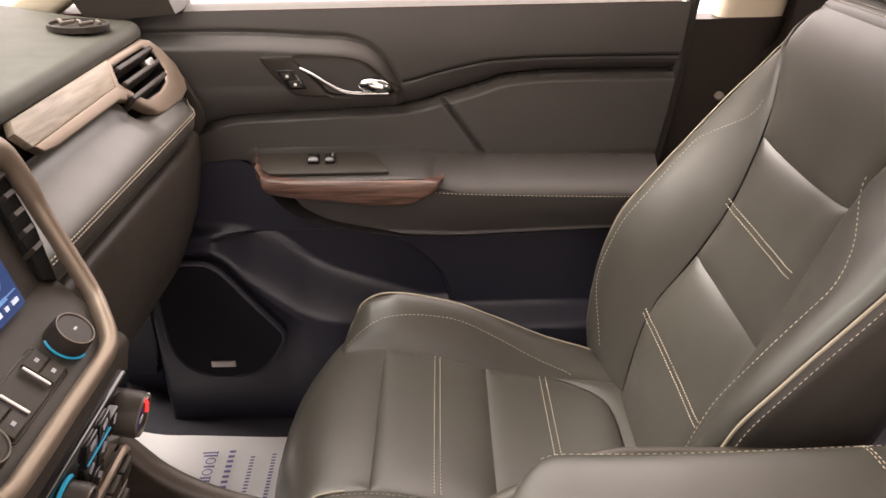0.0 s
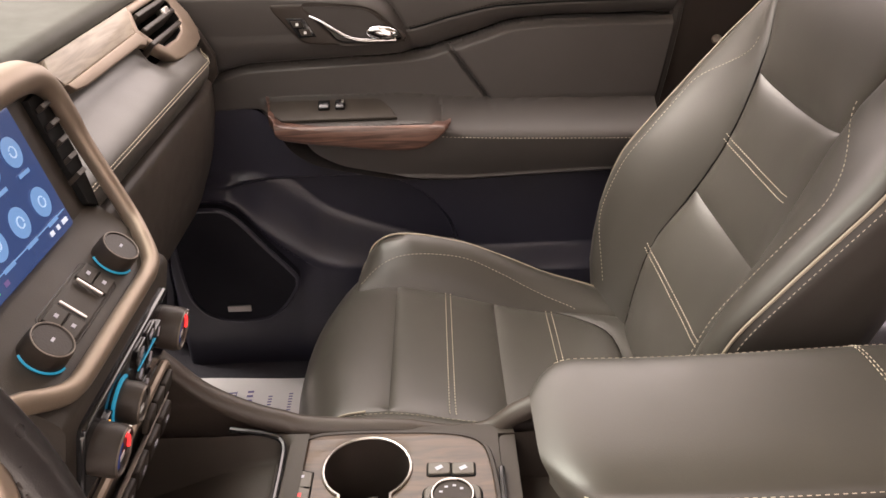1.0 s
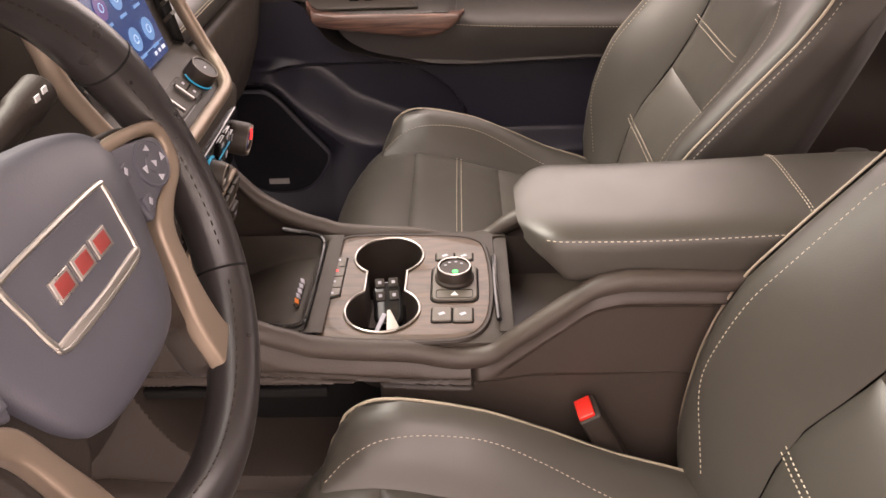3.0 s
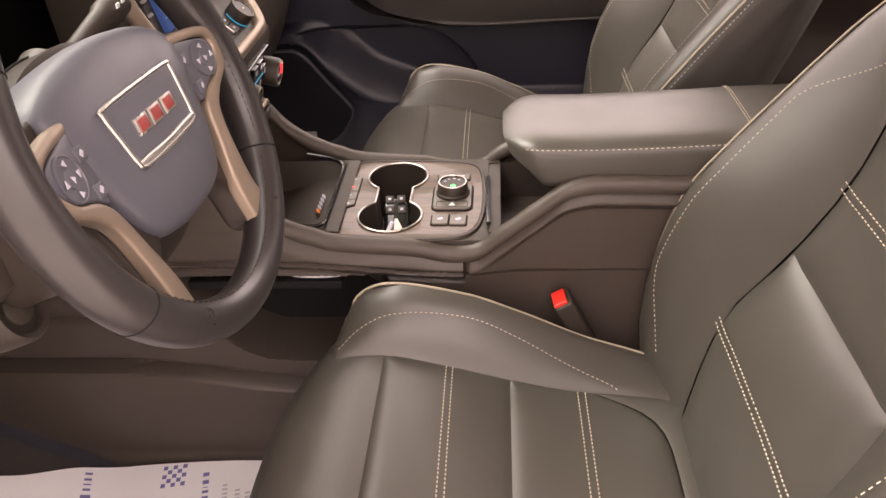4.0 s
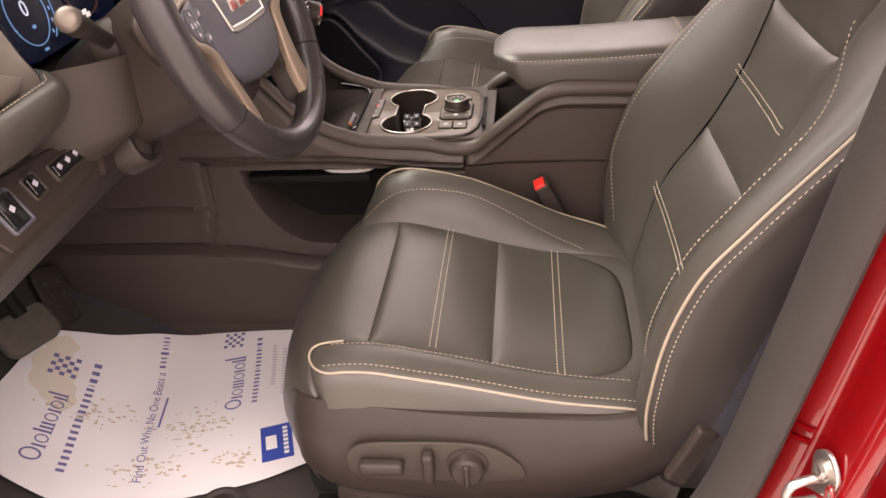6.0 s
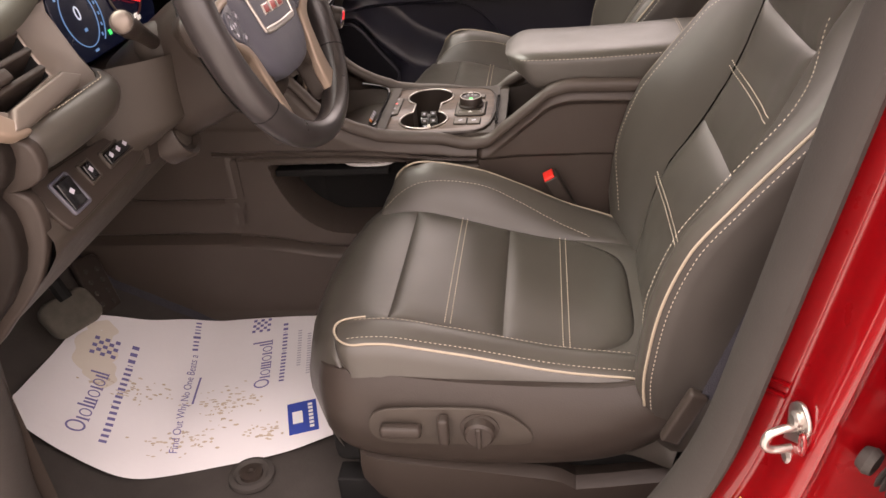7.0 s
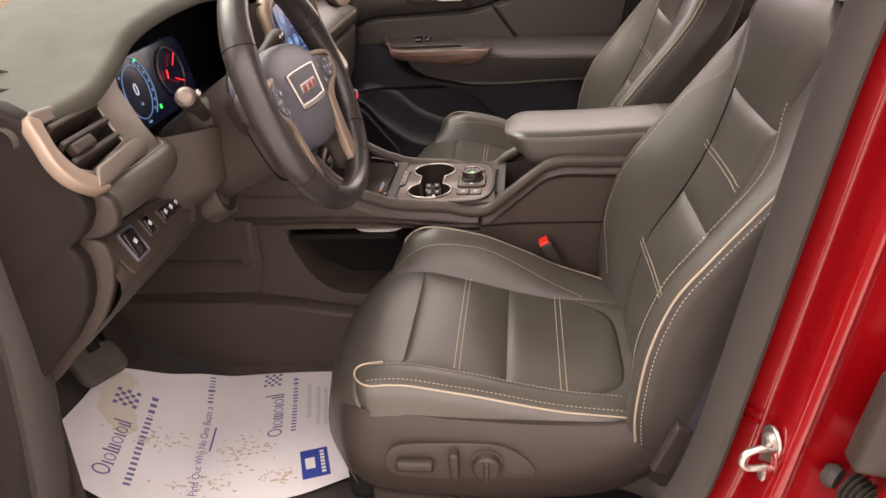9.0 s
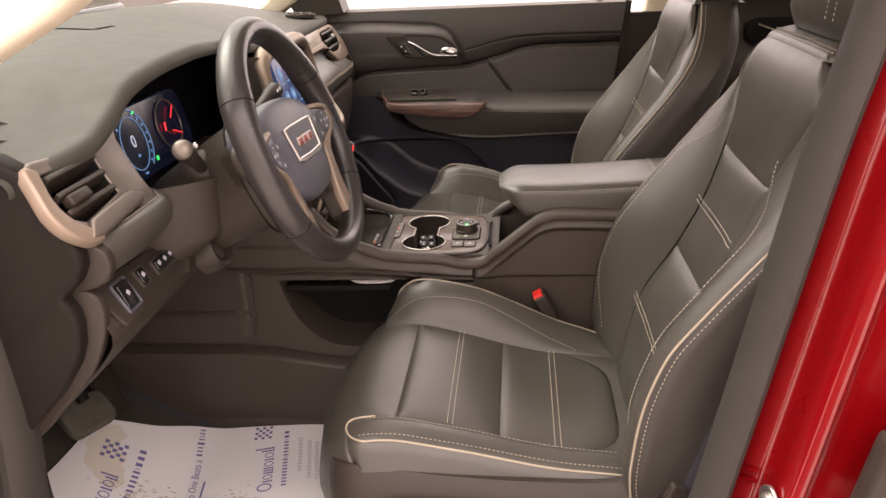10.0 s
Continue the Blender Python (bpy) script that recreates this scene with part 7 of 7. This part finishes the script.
def bars(rows):
    g = Geo()
    for x, y, w, h in rows:
        n = max(2, int(w / 0.01))
        g.grid(lambda u, v: Vector((x - w / 2 + w * u, y - h / 2 + h * v, 0)), n, 2)
    return g


def word(letters, h, gap=0.25):
    """Plain bars that stand in for a line of small letters."""
    out, x = [], 0
    for w in letters:
        out.append((x + w * h / 2, 0, w * h * 0.6, h * (0.75 if w < 0.75 else 1)))
        x += (w + gap) * h
    return [(a - x / 2, b, c, d) for a, b, c, d in out]


def wordmark(h, seed):
    """A line of plain rings and stems, thick and thin, that stands in for a large printed name."""
    rnd = random.Random(seed)
    g, x = Geo(), 0.0
    for k, kind in enumerate("RsrsssrsrsS"):
        hh = h if kind in "RS" else 0.66 * h
        base = 0.0
        if kind in "Rr":
            w = hh * 0.92
            ring = lambda u, v: Vector((x + w / 2 + (w / 2) * (1 - 0.30 * v * (0.55 + 0.45 * abs(math.cos(2 * math.pi * u)))) * math.cos(2 * math.pi * u), base + hh / 2 + (hh / 2) * (1 - 0.22 * v) * math.sin(2 * math.pi * u), 0))
            g.grid(ring, 20, 2, True)
        else:
            w = 0.15 * h
            top = hh * rnd.choice((1.0, 1.0, 1.35))
            g.grid(lambda u, v: Vector((x + w * u, base + top * v, 0)), 2, 4)
            g.grid(lambda u, v: Vector((x - 0.07 * h + (w + 0.14 * h) * u, base + 0.05 * h * v, 0)), 3, 2)
        x += w + 0.135 * h
    g.v = [(a - x / 2, b - 0.4 * h, c) for a, b, c in g.v]
    return g


def flag(cx, cy, s):
    rows = []
    for i in range(5):
        for j in range(5):
            if (i + j) % 2 == 0:
                rows.append((cx + (i - 2) * s, cy + (j - 2) * s * 0.9, s * 0.9, s * 0.8))
    return rows


tagged(part("printed_mark", on_paper(wordmark(0.026, 1), -0.850, -0.438, 99), INK, cover, "large violet-blue printed shapes"), kind="stuff")
tagged(part("printed_mark", on_paper(bars(flag(0, 0, 0.0085)), -0.880, -0.318, 100), INK, cover, "small chequered flag print"), kind="stuff")
tagged(part("printed_line", on_paper(bars(word([0.9] * 9 + [0.3] + [0.9] * 5 + [0.3] + [1.3] * 3, 0.0105)), -0.822, -0.397, 101), INK, cover), kind="stuff")
tagged(part("printed_mark", on_paper(wordmark(0.026, 2), -0.619, -0.286, 104), INK, cover, "large violet-blue printed shapes"), kind="stuff")
tagged(part("printed_mark", on_paper(bars(flag(0, 0, 0.0075)), -0.657, -0.180, 100), INK, cover, "small chequered flag print"), kind="stuff")
tagged(part("printed_line", on_paper(bars(word([0.9] * 9 + [0.3] + [0.9] * 5 + [0.3] + [1.3] * 2, 0.0085)), -0.594, -0.254, 103), INK, cover), kind="stuff")
for x0, y0, n in ((-0.569, -0.243, 15), (-0.548, -0.258, 17), (-0.533, -0.262, 17)):
    tagged(part("printed_line", on_paper(bars(word([0.8] * n, 0.0068)), x0, y0, 103), GREYINK, cover), kind="stuff")
part("slogan", on_paper(Geo().text("Find Out Why No One Beats a", 0.0190, Matrix(), 0.0, 0.25, "LEFT"), -0.698, -0.501, 103.5), INK, cover, "printed slogan in slanted violet letters")
tagged(part("printed_line", on_paper(bars(word([0.7, 0.5, 0.5, 0.8, 0.5, 0.3, 0.5, 0.5], 0.0125)), -0.767, -0.218, 103.5), INK, cover), kind="stuff")
part("slogan_underline", on_paper(bars([(0, 0, 0.072, 0.0035)]), -0.716, -0.357, 101), INK, cover)
part("blue_panel", on_paper(bars([(0, 0, 0.046, 0.068)]), -0.515, -0.421, 18), INKBLUE, cover, "dark blue printed square with white marks")
tagged(part("panel_mark", on_paper(bars([(-0.008, 0.0, 0.016, 0.026), (-0.008, 0.0, 0.006, 0.010)]), -0.515, -0.421, 18, 0.002), WHITE, cover), kind="stuff")
tagged(part("panel_mark", on_paper(bars([(0.013, -0.024 + 0.008 * k, 0.007, 0.0055) for k in range(7)]), -0.515, -0.421, 18, 0.002), WHITE, cover), kind="stuff")
rnd = random.Random(5)
for cx, cy, n, sx, sy in ((-0.79, -0.385, 40, 0.05, 0.025), (-0.646, -0.392, 90, 0.045, 0.040), (-0.70, -0.475, 56, 0.06, 0.025), (-0.567, -0.452, 30, 0.035, 0.015), (-0.85, -0.40, 16, 0.04, 0.02)):
    g = Geo()
    for k in range(n):
        x, y = rnd.gauss(0, sx * 0.55), rnd.gauss(0, sy * 0.55)
        w, h = rnd.uniform(0.003, 0.011), rnd.uniform(0.002, 0.006)
        o = len(g.v)
        a0 = rnd.uniform(0, 3)
        for q in range(7):
            a = a0 + 2 * math.pi * q / 7
            r = rnd.uniform(0.6, 1.1)
            g.v.append((x + w / 2 * r * math.cos(a), y + h / 2 * r * math.sin(a), 0))
        g.f.append(tuple(range(o, o + 7)))
    tagged(part("shoe_mark", on_paper(g, cx, cy, rnd.uniform(-20, 40), 0.0007), DIRT, cover, "brown dried shoe marks"), kind="stuff")
for cx, cy, w, h in ((-0.890, -0.335, 0.060, 0.09), (-0.862, -0.375, 0.045, 0.06), (-0.900, -0.285, 0.045, 0.05)):
    ring = [(w / 2 * (1 + 0.15 * math.sin(5 * a + cx * 90)) * math.cos(a), h / 2 * (1 + 0.18 * math.sin(3 * a + cy * 70)) * math.sin(a)) for a in np.linspace(0, 2 * math.pi, 36, endpoint=False)]
    g = Geo().loft([[(x * k, y * k, 0) for x, y in ring] for k in (1, 0.75, 0.5, 0.25, 0.05)], True, False)
    part("damp_stain", on_paper(g, cx, cy, 20, 0.0005), STAIN, cover, "pale tan damp stain")
# passenger's sheet
sheet2 = thing("paper_floor_cover", (-0.65, 0.42, 0.45), "white printed paper floor cover before the passenger seat", "paper mat")
part("sheet", Geo().grid(lambda u, v: Vector((-0.93 + 0.62 * u, 0.17 + 0.49 * v, floor_z(-0.93 + 0.62 * u) + 0.012 + 0.004 * math.sin(9 * u + 5 * v))), 30, 20), PAPER, sheet2)
for dx, g in ((-0.640, wordmark(0.026, 3)), (-0.606, bars(word([0.9] * 12, 0.0105))), (-0.57, bars(word([0.8] * 15, 0.007))), (-0.535, bars(word([0.8] * 17, 0.0068)))):
    c, s = math.cos(radians(92)), math.sin(radians(92))
    g.v = [(dx + c * x - s * y, 0.545 + s * x + c * y, floor_z(dx) + 0.020) for x, y, z in g.v]
    tagged(part("printed_line", g, INK, sheet2), kind="stuff")

tint = bpy.data.materials.new("tinted_glass")
tint.use_nodes = True
tn = tint.node_tree
clear, shine, both = tn.nodes.new("ShaderNodeBsdfTransparent"), tn.nodes.new("ShaderNodeBsdfGlossy"), tn.nodes.new("ShaderNodeMixShader")
clear.inputs[0].default_value, shine.inputs["Roughness"].default_value, both.inputs[0].default_value = (0.64, 0.70, 0.67, 1), 0.02, 0.05
tn.links.new(clear.outputs[0], both.inputs[1])
tn.links.new(shine.outputs[0], both.inputs[2])
tn.links.new(both.outputs[0], tn.nodes["Material Output"].inputs[0])
single("windscreen", Geo().grid(lambda u, v: Vector((-1.24 + 0.80 * v - 0.10 * math.sin(math.pi * u) * (1 - v), -0.72 + 1.44 * u + 0.10 * v * (0.5 - u), 1.20 + 0.41 * v)), 14, 8), tint, "slightly tinted car windscreen", "windscreen", kind="structure")

# the driver's door, standing open beside the front wing
def open_door(u, v):
    return Vector((-0.80 - 0.42 * u, -0.88 - 0.92 * u, 0.34 + 0.80 * v)) + Vector((0.02, -0.01, 0)) * math.sin(math.pi * v)


single("driver_door", Geo().grid(open_door, 10, 10), DOORSKIN, "dark trimmed driver's door standing wide open", "car door", kind="structure")

# ---- the ground, and walls added to shape the light ----
# unseen wall, added to cut sky light from the camera's side
single("light_blocker_wall", Geo().box((0, -7.0, 2.2), (30, 0.2, 4.4)), material("light_blocker_paint", (0.72, 0.70, 0.67), 0.8, vary=0.08, vary_scale=0.6), "plain unseen wall added behind the camera to shape the light", "wall", kind="structure")
# added wall: cuts low light from the front and greys the windscreen's view
single("light_blocker_front", Geo().box((-9.0, 0, 2.2), (0.2, 80, 4.4)), material("dark_blocker_paint", (0.13, 0.12, 0.105), 0.8, vary=0.10, vary_scale=0.5), "plain dark wall added beyond the bonnet to cut low front light", "wall", kind="structure")
single("ground", Geo().grid(lambda u, v: Vector((-60 + 120 * u, -60 + 120 * v, 0)), 5, 5), material("hall_floor", (0.45, 0.43, 0.40), 0.5, vary=0.1, vary_scale=2), "pale hall floor under the car", "floor", kind="structure")
